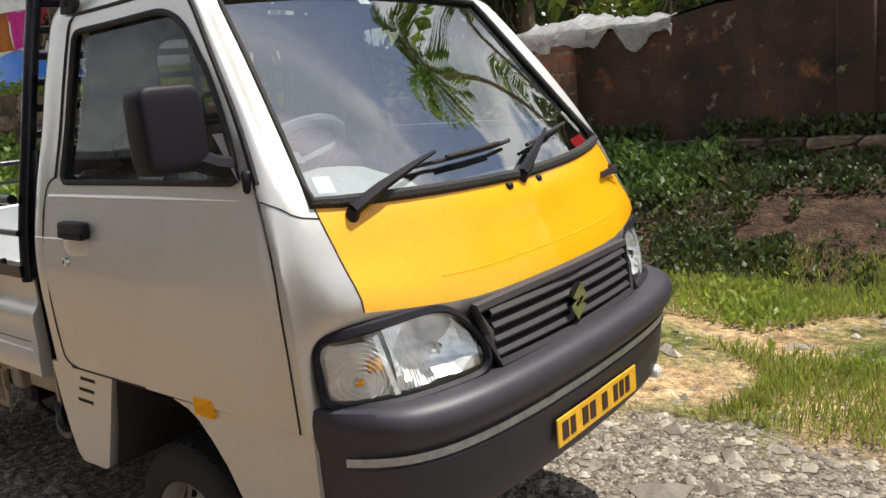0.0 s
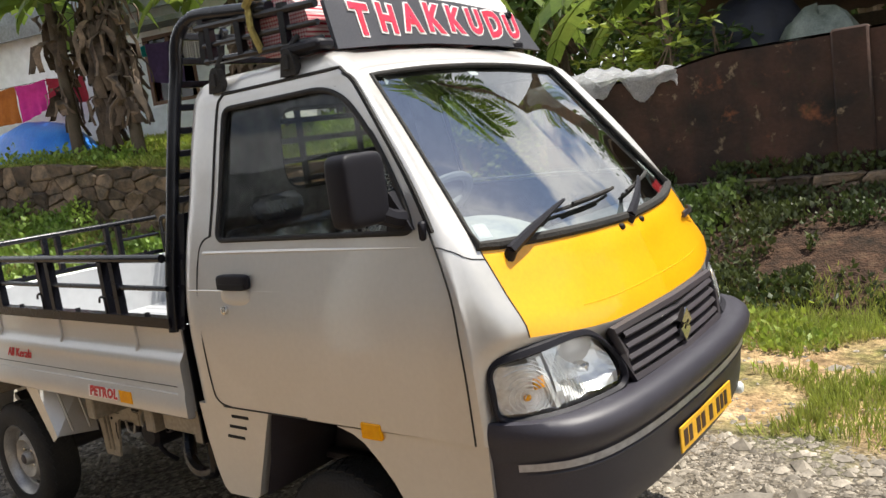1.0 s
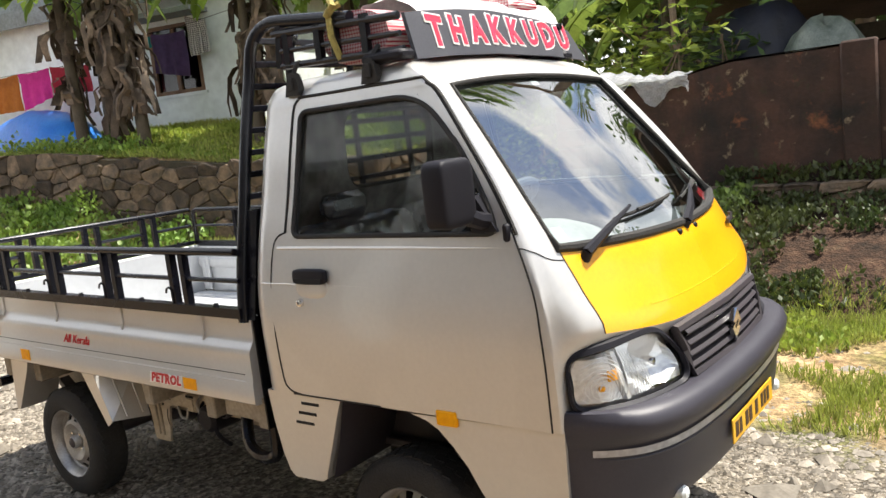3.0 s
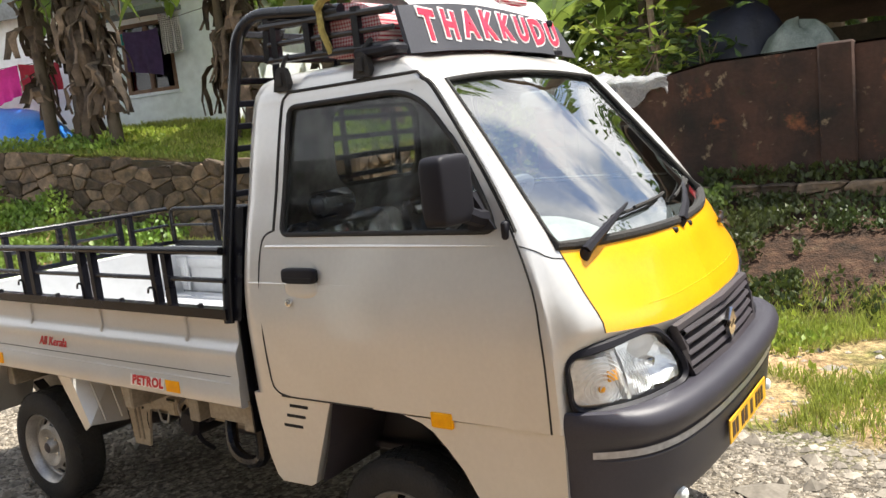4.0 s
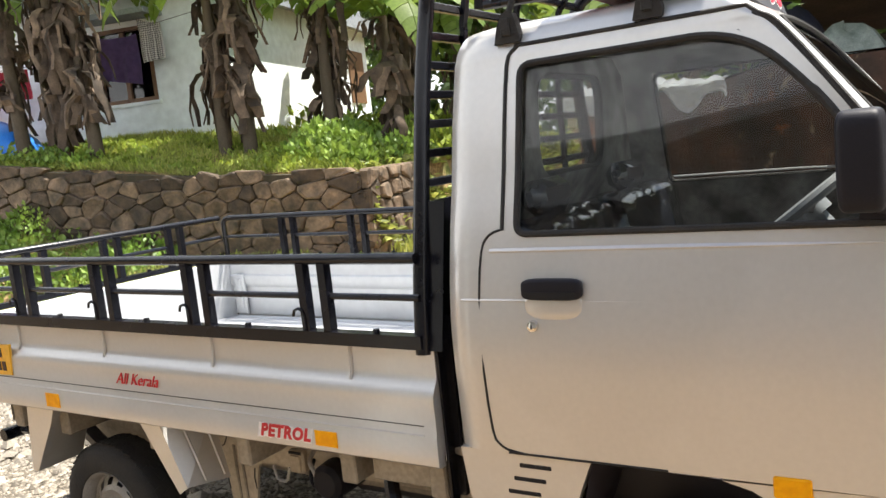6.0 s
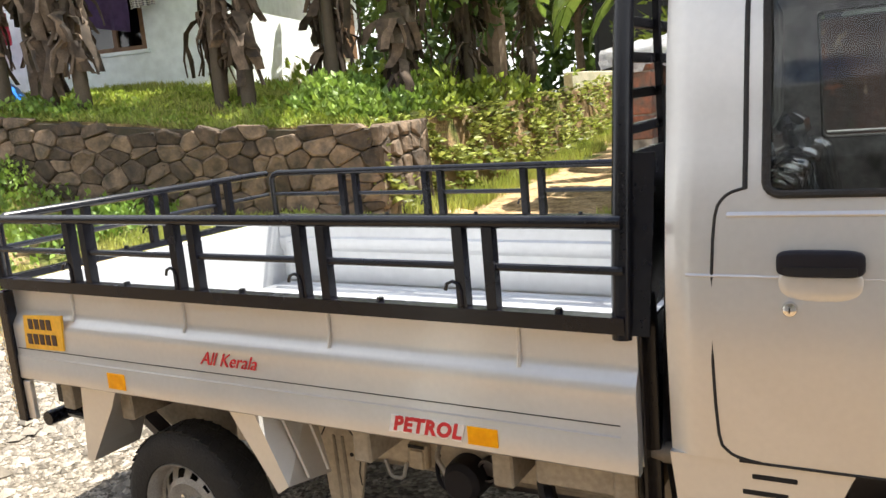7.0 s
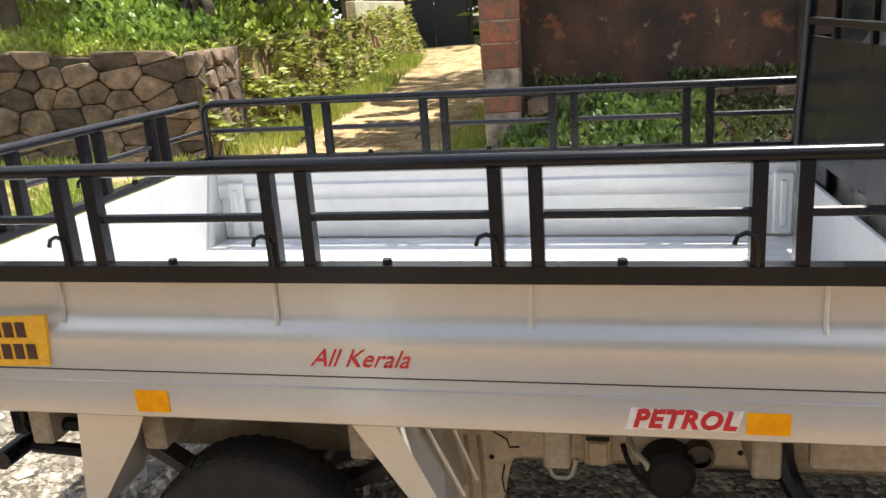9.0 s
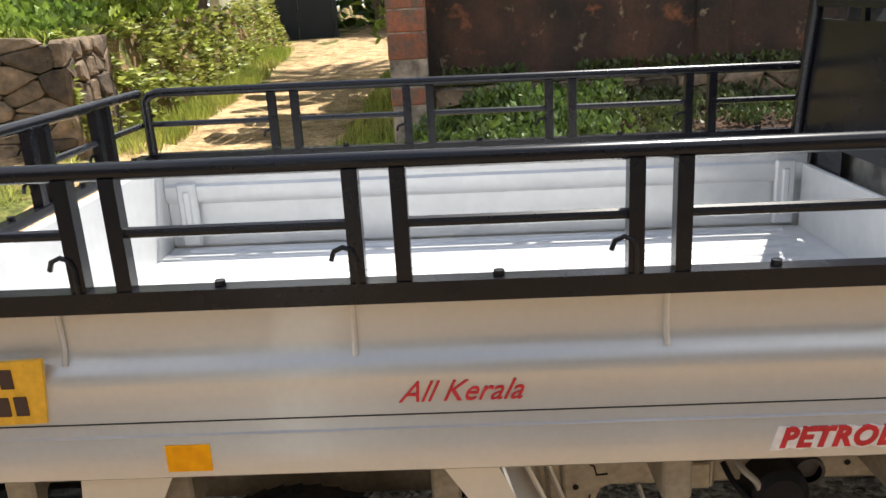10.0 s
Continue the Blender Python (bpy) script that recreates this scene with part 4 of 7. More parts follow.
# doors with windows, seals, handles
for name, flip in (("driver_door", False), ("passenger_door", True)):
    f = (lambda p: Vector(far(p))) if flip else (lambda p: Vector(p))
    sgn = -1 if flip else 1
    door = part(name, skin_shape("door", other=flip), PAINT, truck, "silver cab door, closed")
    seam = Shape()
    rear = [tuck((x, flank(z), z)) for x, z in ((-1.30, 0.783), (-1.345, 0.790), (-1.370, 0.806), (-1.384, 0.84), (-1.392, 1.0), (-1.392, 1.2), (-1.388, 1.31), (-1.376, 1.345), (-1.355, 1.362), (-1.326, 1.370))]
    seam.tube([f(p + Vector((0, 0.0005, 0))) for p in spline(rear, 2)], 0.0038, 6)
    seam.tube([f(p + Vector((0, 0.0005, 0))) for p in [SKIN[i][6 * K] for i in range(8 * K, -1, -1)]], 0.0035, 6)
    seam.tube([f(p + Vector((0, 0.0005, 0.002))) for p in [SKIN[0][j] for j in range(3 * K - 1, 4 * K)]], 0.0035, 6)
    upper = [tuck((x, flank(z), z)) for x, z in ((-1.328, 1.368), (-1.329, 1.50), (-1.330, 1.65), (-1.329, 1.79), (-1.316, 1.826), (-1.290, 1.842))]
    seam.tube([f(p) for p in spline(upper, 2) + [SKIN[8 * K + 2][j] for j in range(2 * K + 2, 6 * K + 2)] + [SKIN[i][6 * K + 1] for i in range(8 * K + 1, 4 * K - 1, -1)]], 0.006, 6)
    part("door_seam", seam, RUBBER, door, "black door gap and seal")
    hole = resample(edge_line(4, 7, 3, 5), 180)
    front_top = SKIN[7 * K][5 * K]
    opening = rounded(hole, lambda p: 8 if (p - front_top).length < 0.22 else 2)
    part("window_frame", Shape().grid([[f(p) for p in r + r[:1]] for r in (hole, opening)]), PAINT, door)
    gask = Shape().tube([f(p) for p in opening], 0.009, 8, True)
    win = part("side_window", gask, RUBBER, door, "black window seal")
    pg = Shape().grid([[f(SKIN[i][j] + Vector((0, 0.012, 0))) for j in range(3 * K, 5 * K + 1)] for i in range(4 * K, 7 * K + 1)])
    p = part("pane", pg, GLASS if not flip else FARGLASS, win, "tinted side glass")
    p.visible_shadow = False
    if flip:
        part("sill_strip", Shape().tube([(-1.27, W - 0.062, 1.378), (-0.80, W - 0.060, 1.376), (-0.42, W - 0.066, 1.366)], 0.005, 6), SEATGREY, door, "pale strip along the inner window sill")
    crease = Shape()
    for r, c0, c1, rad in ((3.0, 1.1, 4.6, 0.0048), (3.75, 2.25, 5.9, 0.0066)):
        i = int(r * K)
        run = [SKIN[i][j] for j in range(int(c0 * K), int(c1 * K) + 1)]
        fade = [min(1.0, (len(run) - 1 - k) / (0.45 * len(run))) for k in range(len(run))]
        crease.grid([[f(p + Vector((0, 0.002 - q * rad * w, q * rad * h))) for p, q in zip(run, fade)] for w, h in ((0.0, 1.1), (0.95, 0.1), (0.8, -0.35), (0.0, -0.8))])
    part("pressed_crease", crease, PAINT, door)
    if not flip:
        pocket = pillow(-1.262, -1.104, -0.005, 0.02, 1.140, 1.215, 0.7)
        part("handle_recess", tucked(pocket), PAINT, door, "shallow bulge under the handle")
        hd = pillow(-1.264, -1.102, -0.015, 0.012, 1.194, 1.248, 0.42)
        handle = part("door_handle", tucked(hd), PLASTIC, door, "black plastic pull handle")
        part("finger_gap", tucked(Shape().box(-1.250, -1.116, -0.0175, -0.012, 1.200, 1.216)), DARKHOLE, handle)
        lk = Shape().lathe([(0.0, -0.012), (0.008, -0.012), (0.013, -0.010), (0.015, -0.004), (0.015, 0.01)], (-1.238, -0.004, 1.128), 20)
        lock = part("keyhole", tucked(lk), CHROME, door, "round chrome door lock")
        part("key_slot", tucked(Shape().box(-1.2395, -1.2365, -0.0175, -0.014, 1.122, 1.134)), DARKHOLE, lock)
        part("hinge_cap", Shape().box(-0.388, -0.366, 0.022, 0.052, 1.332, 1.384, 0.006), PLASTIC, door)
        quarter = Shape().prism([(-0.50, 0, 1.362), (-0.405, 0, 1.362), (-0.475, 0, 1.47)], (0, 0.028, 0), (0, 0.06, 0))
        part("mirror_base", quarter, PLASTIC, door, "black plastic mirror base")

# windshield
ws = Shape()
full = [[SKIN[i][j] for j in range(8 * K, NC)] + [Vector(far(SKIN[i][j])) for j in range(NC - 2, 8 * K - 1, -1)] for i in range(4 * K, 7 * K + 1)]
rim = [p for p in full[0]] + [r[-1] for r in full[1:]] + full[-1][-2::-1] + [r[0] for r in full[-2:0:-1]]
wshield = part("windshield", Shape().tube(rim, [0.016] * len(full[0]) + [0.008] * (len(rim) - len(full[0])), 8, True), RUBBER, truck, "black rubber windshield seal")
glass = part("pane", ws.grid([[p + Vector((-0.010, 0, -0.006)) for p in r] for r in full]), SHIELD, wshield, "clear curved windshield glass")
glass.visible_shadow = False
def on_shield(u, v, out=0.003):
    """A place on the windshield: u across from the driver's side, v up."""
    i, j = v * (len(full) - 1), u * (len(full[0]) - 1)
    a, b = min(int(i), len(full) - 2), min(int(j), len(full[0]) - 2)
    fi, fj = i - a, j - b
    p = (full[a][b] * (1 - fi) * (1 - fj) + full[a + 1][b] * fi * (1 - fj) + full[a][b + 1] * (1 - fi) * fj + full[a + 1][b + 1] * fi * fj)
    return p + Vector((-0.010 + out, 0, -0.006 + out))
for u0, u1, v0, v1, mat, lab in ((0.035, 0.075, 0.06, 0.14, STICKER, "white paper sticker"), (0.955, 0.98, 0.10, 0.24, STICKER, "pale green and white sticker"),
                                 (0.84, 0.955, 0.02, 0.085, RED, "red plastic film strip"), (0.47, 0.53, 0.93, 0.97, STICKER, "pale sticker")):
    q = [on_shield(u, v, -0.003) for u, v in ((u0, v0), (u1, v0), (u1, v1), (u0, v1))]
    part("windshield_sticker", Shape().prism(q, (0, 0, 0), (-0.0015, 0, -0.001)), mat, wshield, lab)

# wipers
for base, arm_u, arm_v, b0, b1 in (((-0.215, 0.195, 1.262), 0.27, 0.13, 0.21, 0.545), ((-0.124, 0.765, 1.264), 0.685, 0.14, 0.60, 0.84)):
    wp = part("wiper", Shape().tube([Vector(base) + Vector((-0.02, 0, -0.03)), Vector(base) + Vector((0.008, 0, 0.012))], [0.020, 0.016], 10), PLASTIC, truck, "black wiper")
    tip = on_shield(arm_u, arm_v, 0.03)
    b = Vector(base) + Vector((0.006, -0.006, 0.008))
    part("wiper_arm", Shape().tube([b, b.lerp(tip, 0.3) + Vector((0.012, 0, 0.012)), b.lerp(tip, 0.75) + Vector((0.008, 0, 0.008)), tip], [0.017, 0.014, 0.008, 0.005], 6), PLASTIC, wp)
    blade = Shape()
    line = [on_shield(b0 + (b1 - b0) * t, arm_v - 0.03 + 0.05 * t, 0.014) for t in (0, 0.25, 0.5, 0.75, 1)]
    blade.tube(line, 0.006, 6)
    blade.tube([p + Vector((0.012, 0, 0.008)) for p in line[1:4]], 0.006, 6)
    part("wiper_blade", blade, RUBBER, wp)
for y in (0.695, 0.84):
    nz = Shape().box(-0.140, -0.112, y - 0.012, y + 0.012, 1.236, 1.256, 0.005)
    nz.tube([(-0.128, y, 1.215), (-0.128, y, 1.246)], 0.008, 8)
    part("washer_nozzle", nz, PLASTIC, truck, "black washer nozzle")

# headlamps, one on each side: x, y, lower and upper edge, lean of the top
LAMP = [(-0.216, 0.044, 0.850, 0.982, 0.008), (-0.178, 0.058, 0.850, 0.990, 0.012), (-0.130, 0.092, 0.850, 0.997, 0.022), (-0.088, 0.150, 0.850, 1.003, 0.034),
        (-0.058, 0.222, 0.850, 1.008, 0.042), (-0.036, 0.300, 0.851, 1.008, 0.047), (-0.025, 0.352, 0.852, 0.985, 0.045), (-0.018, 0.388, 0.854, 0.935, 0.030)]


def lamp_at(y, z, back=0.0):
    """A place on the lens by its y and height, set back behind it."""
    col = [lerp([(c[1], c[k]) for c in LAMP], y) for k in (0, 2, 3, 4)]
    t = min(1.0, max(0.0, (z - col[1]) / (col[2] - col[1])))
    return Vector((col[0] - col[3] * t + 0.010 * math.sin(math.pi * t) - back, y, z))


def lamp_way(k):
    a, b = LAMP[max(k - 1, 0)], LAMP[min(k + 1, len(LAMP) - 1)]
    d = Vector((b[0] - a[0], b[1] - a[1], 0)).normalized()
    return Vector((d.y, -d.x, 0))


RIB = material("lens_ribs", (0.86, 0.88, 0.88), 0.12, 0.3, (0.7, 0.72, 0.72), 40, 0.5, spec=0.8)
for flip in (False, True):
    f = (lambda p: Vector(far(p))) if flip else (lambda p: Vector(p))
    lens_rows = []
    for t in (0, 0.17, 0.34, 0.5, 0.66, 0.83, 1.0):
        lens_rows.append([Vector((x - lean * t + 0.010 * math.sin(math.pi * t), y, a + (b - a) * t)) for x, y, a, b, lean in LAMP])
    last = len(LAMP) - 1
    loop = [(lens_rows[0][k], Vector((0, 0, -0.031)), lamp_way(k)) for k in range(last + 1)]
    loop += [(r[last], Vector((0.004, 0.026, 0.004)), lamp_way(last)) for r in lens_rows[1:-1]]
    loop += [(lens_rows[-1][k], Vector((-0.006, 0, 0.036 - 0.010 * abs(k - 2) / 5)), lamp_way(k)) for k in range(last, -1, -1)]
    loop += [(r[0], Vector((-0.014, -0.018, 0)), lamp_way(0)) for r in lens_rows[-2:0:-1]]
    rings = [[p + w * 0.003 + o * 0.05 for p, o, w in loop], [p + w * 0.017 + o * 0.28 for p, o, w in loop], [p + w * 0.013 + o * 0.72 for p, o, w in loop], [p + o - w * 0.006 for p, o, w in loop], [p + o * 0.9 - w * 0.04 for p, o, w in loop]]
    rings = [rounded(resample(r, 96), lambda p: 3) for r in rings]
    lamp = part("headlight", Shape().grid([[f(p) for p in r + r[:1]] for r in rings]), PLASTIC, truck, "clear headlight in a black plastic surround")
    ln = part("lens", Shape().grid([[f(p) for p in r] for r in lens_rows]), LENS, lamp, "clear moulded lens")
    ln.visible_shadow = False
    ribs = Shape()
    for k in range(1, 13):
        arc_, rad = [], 0.011 * k
        for q in range(41):
            a = 2 * math.pi * q / 40
            y, z = 0.088 + 0.75 * rad * math.cos(a), 0.897 + rad * math.sin(a)
            if 0.050 < y < 0.134 + 0.12 * (0.99 - z) and 0.855 < z < lerp([(c[1], c[3]) for c in LAMP], y) - 0.006:
                arc_.append(f(lamp_at(y, z, 0.003)))
            else:
                if len(arc_) > 2:
                    ribs.tube(arc_, 0.0017, 4)
                arc_ = []
        if len(arc_) > 2:
            ribs.tube(arc_, 0.0017, 4)
    part("lens_rib", ribs, RIB, lamp, "fine moulded lens rings")
    flutes = Shape()
    for k in range(9):
        y = 0.163 + 0.0085 * k
        flutes.tube([f(lamp_at(y - 0.02 * (u - 0.5), 0.856 + (lerp([(c[1], c[3]) for c in LAMP], y) - 0.012 - 0.856) * u * (0.62 if k > 3 else 1.0), 0.003)) for u in (0, 0.25, 0.5, 0.75, 1)], 0.0014, 4)
    part("lens_flute", flutes, RIB, lamp, "fine upright lens flutes")
    corner = Shape().grid([[f(lamp_at(y, 0.853 + 0.128 * v, 0.022 + 0.012 * math.sin(math.pi * v))) for y in (0.052, 0.07, 0.09, 0.11, 0.13, 0.148)] for v in (0, 0.2, 0.4, 0.6, 0.8, 1)])
    part("indicator_reflector", corner, REFLECTOR, lamp, "silvered indicator bowl", smooth=False)
    bowl = []
    for v in range(9):
        row = []
        for h in range(13):
            y = 0.158 + 0.226 * h / 12
            top = lerp([(c[1], c[3]) for c in LAMP], y) - 0.004
            z = 0.856 + (top - 0.856) * v / 8
            rr = ((y - 0.275) / 0.105) ** 2 + ((z - 0.928) / 0.075) ** 2
            row.append(f(lamp_at(y, z, 0.014 + 0.055 * max(0.0, 1 - rr) ** 0.6)))
        bowl.append(row)
    part("reflector", Shape().grid(bowl), REFLECTOR, lamp, "silvered lamp bowl", smooth=False)
    part("divider", Shape().prism([f(lamp_at(y, z, 0.006)) for y, z in ((0.146, 0.853), (0.158, 0.853), (0.142, 0.994), (0.130, 0.992))], (-0.03, 0, 0), (0, 0, 0)), RIB, lamp, "pale divider")
    part("bulb", Shape().lathe([(0, -0.010), (0.007, -0.007), (0.010, 0.0), (0.007, 0.010), (0.0, 0.014)], f(lamp_at(0.088, 0.895, 0.014)), 12), AMBER, lamp, "orange indicator bulb")
    part("indicator", Shape().prism([f(lamp_at(y, z, 0.012)) for y, z in ((0.108, 0.912), (0.132, 0.914), (0.134, 0.944), (0.110, 0.940))], (0, 0, 0), (-0.006, 0, 0)), AMBER, lamp, "small amber indicator strip")
    part("bulb", Shape().lathe([(0, -0.03), (0.012, -0.02), (0.017, 0.0), (0.013, 0.02), (0, 0.024)], f((-0.085, 0.275, 0.928)), 12, "x"), CHROME, lamp, "silver lamp cap")

# grille
frame_line = [(-0.008, 0.425, 0.845), (0.010, 0.78, 0.84), (-0.008, 1.135, 0.845), (-0.020, 1.15, 0.93), (-0.040, 1.17, 0.992), (-0.010, 0.78, 1.002), (-0.040, 0.39, 0.992), (-0.020, 0.41, 0.93)]
grille = part("grille", Shape().tube(frame_line, 0.016, 6, True), DARKGREY, truck, "dark grey plastic grille")
part("backing", Shape().prism([(-0.035, 0.40, 0.84), (-0.018, 0.78, 0.835), (-0.035, 1.16, 0.84), (-0.055, 1.16, 1.00), (-0.034, 0.78, 1.004), (-0.055, 0.40, 1.00)], (-0.01, 0, 0), (0, 0, 0)), DARKHOLE, grille)
for k in range(4):
    z, rows = 0.872 + 0.034 * k, []
    for y in steps([(0.425, 1.135, 0.06)]):
        x = 0.006 - 0.004 * k - 0.14 * (y - 0.78) ** 2
        rows.append([(x - 0.026, y, z + 0.017), (x + 0.002, y, z + 0.010), (x + 0.010, y, z), (x + 0.004, y, z - 0.008), (x - 0.02, y, z - 0.011)])
    part("slat", Shape().grid(rows), DARKGREY, grille, smooth=False)
em = Shape()
for sy in (1, -1):
    em.prism([(0, 0.78 + sy * q, 0.915 + sy * r) for q, r in ((0.044, 0.004), (0.012, 0.052), (-0.034, 0.018), (-0.006, 0.0), (0.012, 0.014), (0.022, 0.006), (-0.004, -0.012))], (0.006, 0, 0), (0.024, 0, 0))
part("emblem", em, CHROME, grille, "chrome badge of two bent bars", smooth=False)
badge = part("badge", Shape().box(-0.158, -0.150, 1.225, 1.415, 1.186, 1.189), CHROME, bonnet, "small silver badge of plain bars", smooth=False)
for k in range(9):
    yb = 1.235 + 0.02 * k
    xb = lerp([(1.14, -0.112), (1.44, -0.183)], yb)
    part("badge_bar", Shape().box(xb - 0.004, xb + 0.006, yb, yb + 0.013, 1.188, 1.190 + (0.03 if k == 5 else 0.018)), DARKGREY, badge, smooth=False)

# bumper, swept along the nose
PLAN = [(-0.240, 0.018), (-0.20, 0.025), (-0.15, 0.047), (-0.092, 0.085), (-0.040, 0.142), (0.0, 0.225), (0.029, 0.36), (0.046, 0.55), (0.052, 0.78)]
path = [Vector((x, y, 0)) for x, y in PLAN]
path = spline(path, 3)
path = path + [Vector(far(p)) for p in path[-2::-1]]
def outward(k):
    a, b = path[max(k - 1, 0)], path[min(k + 1, len(path) - 1)]
    d = (b - a).normalized()
    return Vector((d.y, -d.x, 0))
def sweep(section):
    return [[path[k] + outward(k) * d * min(1, 0.08 + min(path[k].y, W - path[k].y) / 0.13) + Vector((0, 0, z)) for d, z in section] for k in range(len(path))]
sec = [(-0.07, 0.838), (-0.02, 0.842), (0.015, 0.838), (0.034, 0.822), (0.042, 0.80), (0.038, 0.775), (0.022, 0.750), (0.006, 0.738), (0.002, 0.730),
       (0.004, 0.70), (0.000, 0.66), (-0.006, 0.60), (-0.016, 0.55), (-0.03, 0.52), (-0.09, 0.50)]
bumper = part("front_bumper", Shape().grid(sweep(sec)), BUMPER, truck, "black moulded front bumper")
tp = sweep([(0.010, 0.728), (0.0105, 0.708)])
part("reflective_tape", Shape().grid(tp[5:-5]), TAPE, bumper, "grey reflective tape strip")
part("lower_crease", Shape().grid(sweep([(0.007, 0.700), (0.009, 0.697), (0.007, 0.694)])[6:-6]), BUMPER, bumper)
for y in (0.27, 1.29):
    part("tow_cap", Shape().lathe([(0, -0.055), (0.016, -0.05), (0.022, -0.03), (0.022, 0.0)], (0.0, y, 0.53), 16, "x").lathe([(0, 0.012), (0.016, 0.010), (0.023, 0.0)], (0.0, y, 0.53), 16, "x"), STICKER, bumper, "white oval cap")
pm = Shape().box(0.053, 0.059, 0.568, 1.022, 0.572, 0.653, 0.002)
plate = part("number_plate", pm, PLATE, bumper, "yellow number plate with dark bars", smooth=False)
yb = 0.590
for wdt in (0.045, 0.04, 0.03, 0.045, 0.045, 0.03, 0.045, 0.03, 0.04, 0.04, 0.04):
    if wdt > 0.03:
        part("plate_bar", Shape().box(0.0585, 0.0605, yb, yb + wdt - 0.014, 0.588, 0.638), INK, plate, smooth=False)
    yb += wdt - 0.003

# driver's mirror and the passenger's
for flip in (False, True):
    f = far if flip else (lambda p: p)
    mh = pillow(-0.524, -0.440, -0.160, -0.002, 1.394, 1.588, 0.3)
    if flip:  # folded back along the door
        f = lambda p: far((p[0] - 0.13, p[1] + 0.075, p[2]))
    mh.v = [f(p) for p in mh.v]
    mirror = part("wing_mirror", mh, PLASTIC, truck, "black plastic wing mirror")
    arm = Shape().tube([f((-0.47, -0.03, 1.42)), f((-0.455, 0.01, 1.40)), f((-0.45, 0.05, 1.392))], [0.028, 0.025, 0.03], 8)
    part("mirror_arm", arm, PLASTIC, mirror)
    gl = Shape().box(-0.5232, -0.5202, -0.128, -0.034, 1.43, 1.552, 0.001)
    gl.v = [f(p) for p in gl.v]
    part("mirror_glass", gl, CHROME, mirror, "mirror glass")

# vents, side reflector and louvre lines on the sill panels
for flip in (False, True):
    f = far if flip else (lambda p: p)
    for k in range(3):
        sl = Shape().box(-1.322 - 0.02 * k, -1.225 - 0.018 * k, 0.004, 0.016, 0.738 - 0.038 * k, 0.756 - 0.038 * k, 0.005)
        sl.v = [f(p) for p in sl.v]
        part("vent_slot", tucked(sl), DARKHOLE, cab, "black vent slot")
        ri = Shape().tube([f((-1.42 + 0.006 * k, 0.012, 0.752 - 0.038 * k)), f((-1.33 - 0.02 * k, 0.012, 0.75 - 0.038 * k))], 0.003, 6)
        part("vent_crease", tucked(ri), PAINT, cab)
    rf = Shape().box(-0.688, -0.608, -0.006, 0.014, 0.750, 0.801, 0.004)
    rf.v = [f(p) for p in rf.v]
    part("side_reflector", tucked(rf), AMBER, cab, "yellow side reflector sticker", smooth=False)
    # inner wing over the front wheel
    well = Shape().grid([[f((x, y, z)) for x, _, z in [(-1.215, 0, 0.465), (-1.165, 0, 0.60), (-1.12, 0, 0.772), (-0.80, 0, 0.768), (-0.69, 0, 0.728), (-0.59, 0, 0.618), (-0.50, 0, 0.48)]] for y in (0.02, 0.34)])
    well.prism([f(p) for p in ((-1.215, 0.34, 0.465), (-1.12, 0.34, 0.772), (-0.80, 0.34, 0.768), (-0.59, 0.34, 0.618), (-0.50, 0.34, 0.48))], (0, 0, 0), (0, 0.01, 0))
    part("wheel_well", tucked(well), DARKGREY, cab, "dark wheel well", smooth=False)
part("cab_floor", Shape().box(-1.44, -0.16, 0.3, W - 0.3, 0.49, 0.52, 0.005).box(-1.44, -0.25, 0.05, W - 0.05, 0.765, 0.785).box(-0.28, -0.2, 0.05, W - 0.05, 0.5, 0.75), DARKGREY, cab, smooth=False)

# cabin: seats, dash, wheel
for y0, y1 in ((0.10, 0.66), (0.80, 1.40)):
    seat = part("seat", Shape().box(-1.20, -0.72, y0, y1, 0.86, 1.02, 0.04), SEAT, truck, "dark blue vinyl seat under clear plastic wrap")
    m = pose(-1.27, (y0 + y1) / 2, 0.98, 0, -10, 0)
    h = (y1 - y0) / 2
    part("backrest", Shape().box(-0.05, 0.07, -h, h, 0.0, 0.40, 0.04, m), SEAT, seat)
    part("headrest", Shape().box(-0.03, 0.05, -0.12, 0.12, 0.40, 0.50, 0.03, m), SEAT, seat, "low moulded headrest")
    wrap = []
    for i in range(25):
        v = i / 24
        wrap.append([m @ Vector((0.085 - (0.13 * max(0.0, v - 0.86) / 0.14) + 0.016 * noise.noise((u * 9 + y0 * 7, v * 5, 2)) + 0.007 * noise.noise((u * 24, v * 16, 5)), (u - 0.5) * 2 * (h + 0.012), 0.02 + 0.41 * min(v, 0.93) + 0.012 * noise.noise((u * 11, y0, 8)) * v)) for u in (k / 28 for k in range(29))])
    part("plastic_wrap", Shape().grid(wrap), WRAP, seat, "crumpled clear plastic wrap").visible_shadow = False
dash = Shape().prism([(-0.20, 0, 0.95), (-0.22, 0, 1.21), (-0.32, 0, 1.255), (-0.46, 0, 1.235), (-0.50, 0, 1.15), (-0.46, 0, 0.95)], (0, 0.19, 0), (0, W - 0.19, 0))
dash = part("dashboard", dash, DASHGREY, truck, "dark grey moulded dashboard", smooth=False)
arch_line = [(0.145, 1.20), (0.15, 1.27), (0.18, 1.315), (0.25, 1.342), (0.34, 1.350), (0.43, 1.342), (0.50, 1.315), (0.54, 1.27), (0.56, 1.20)]
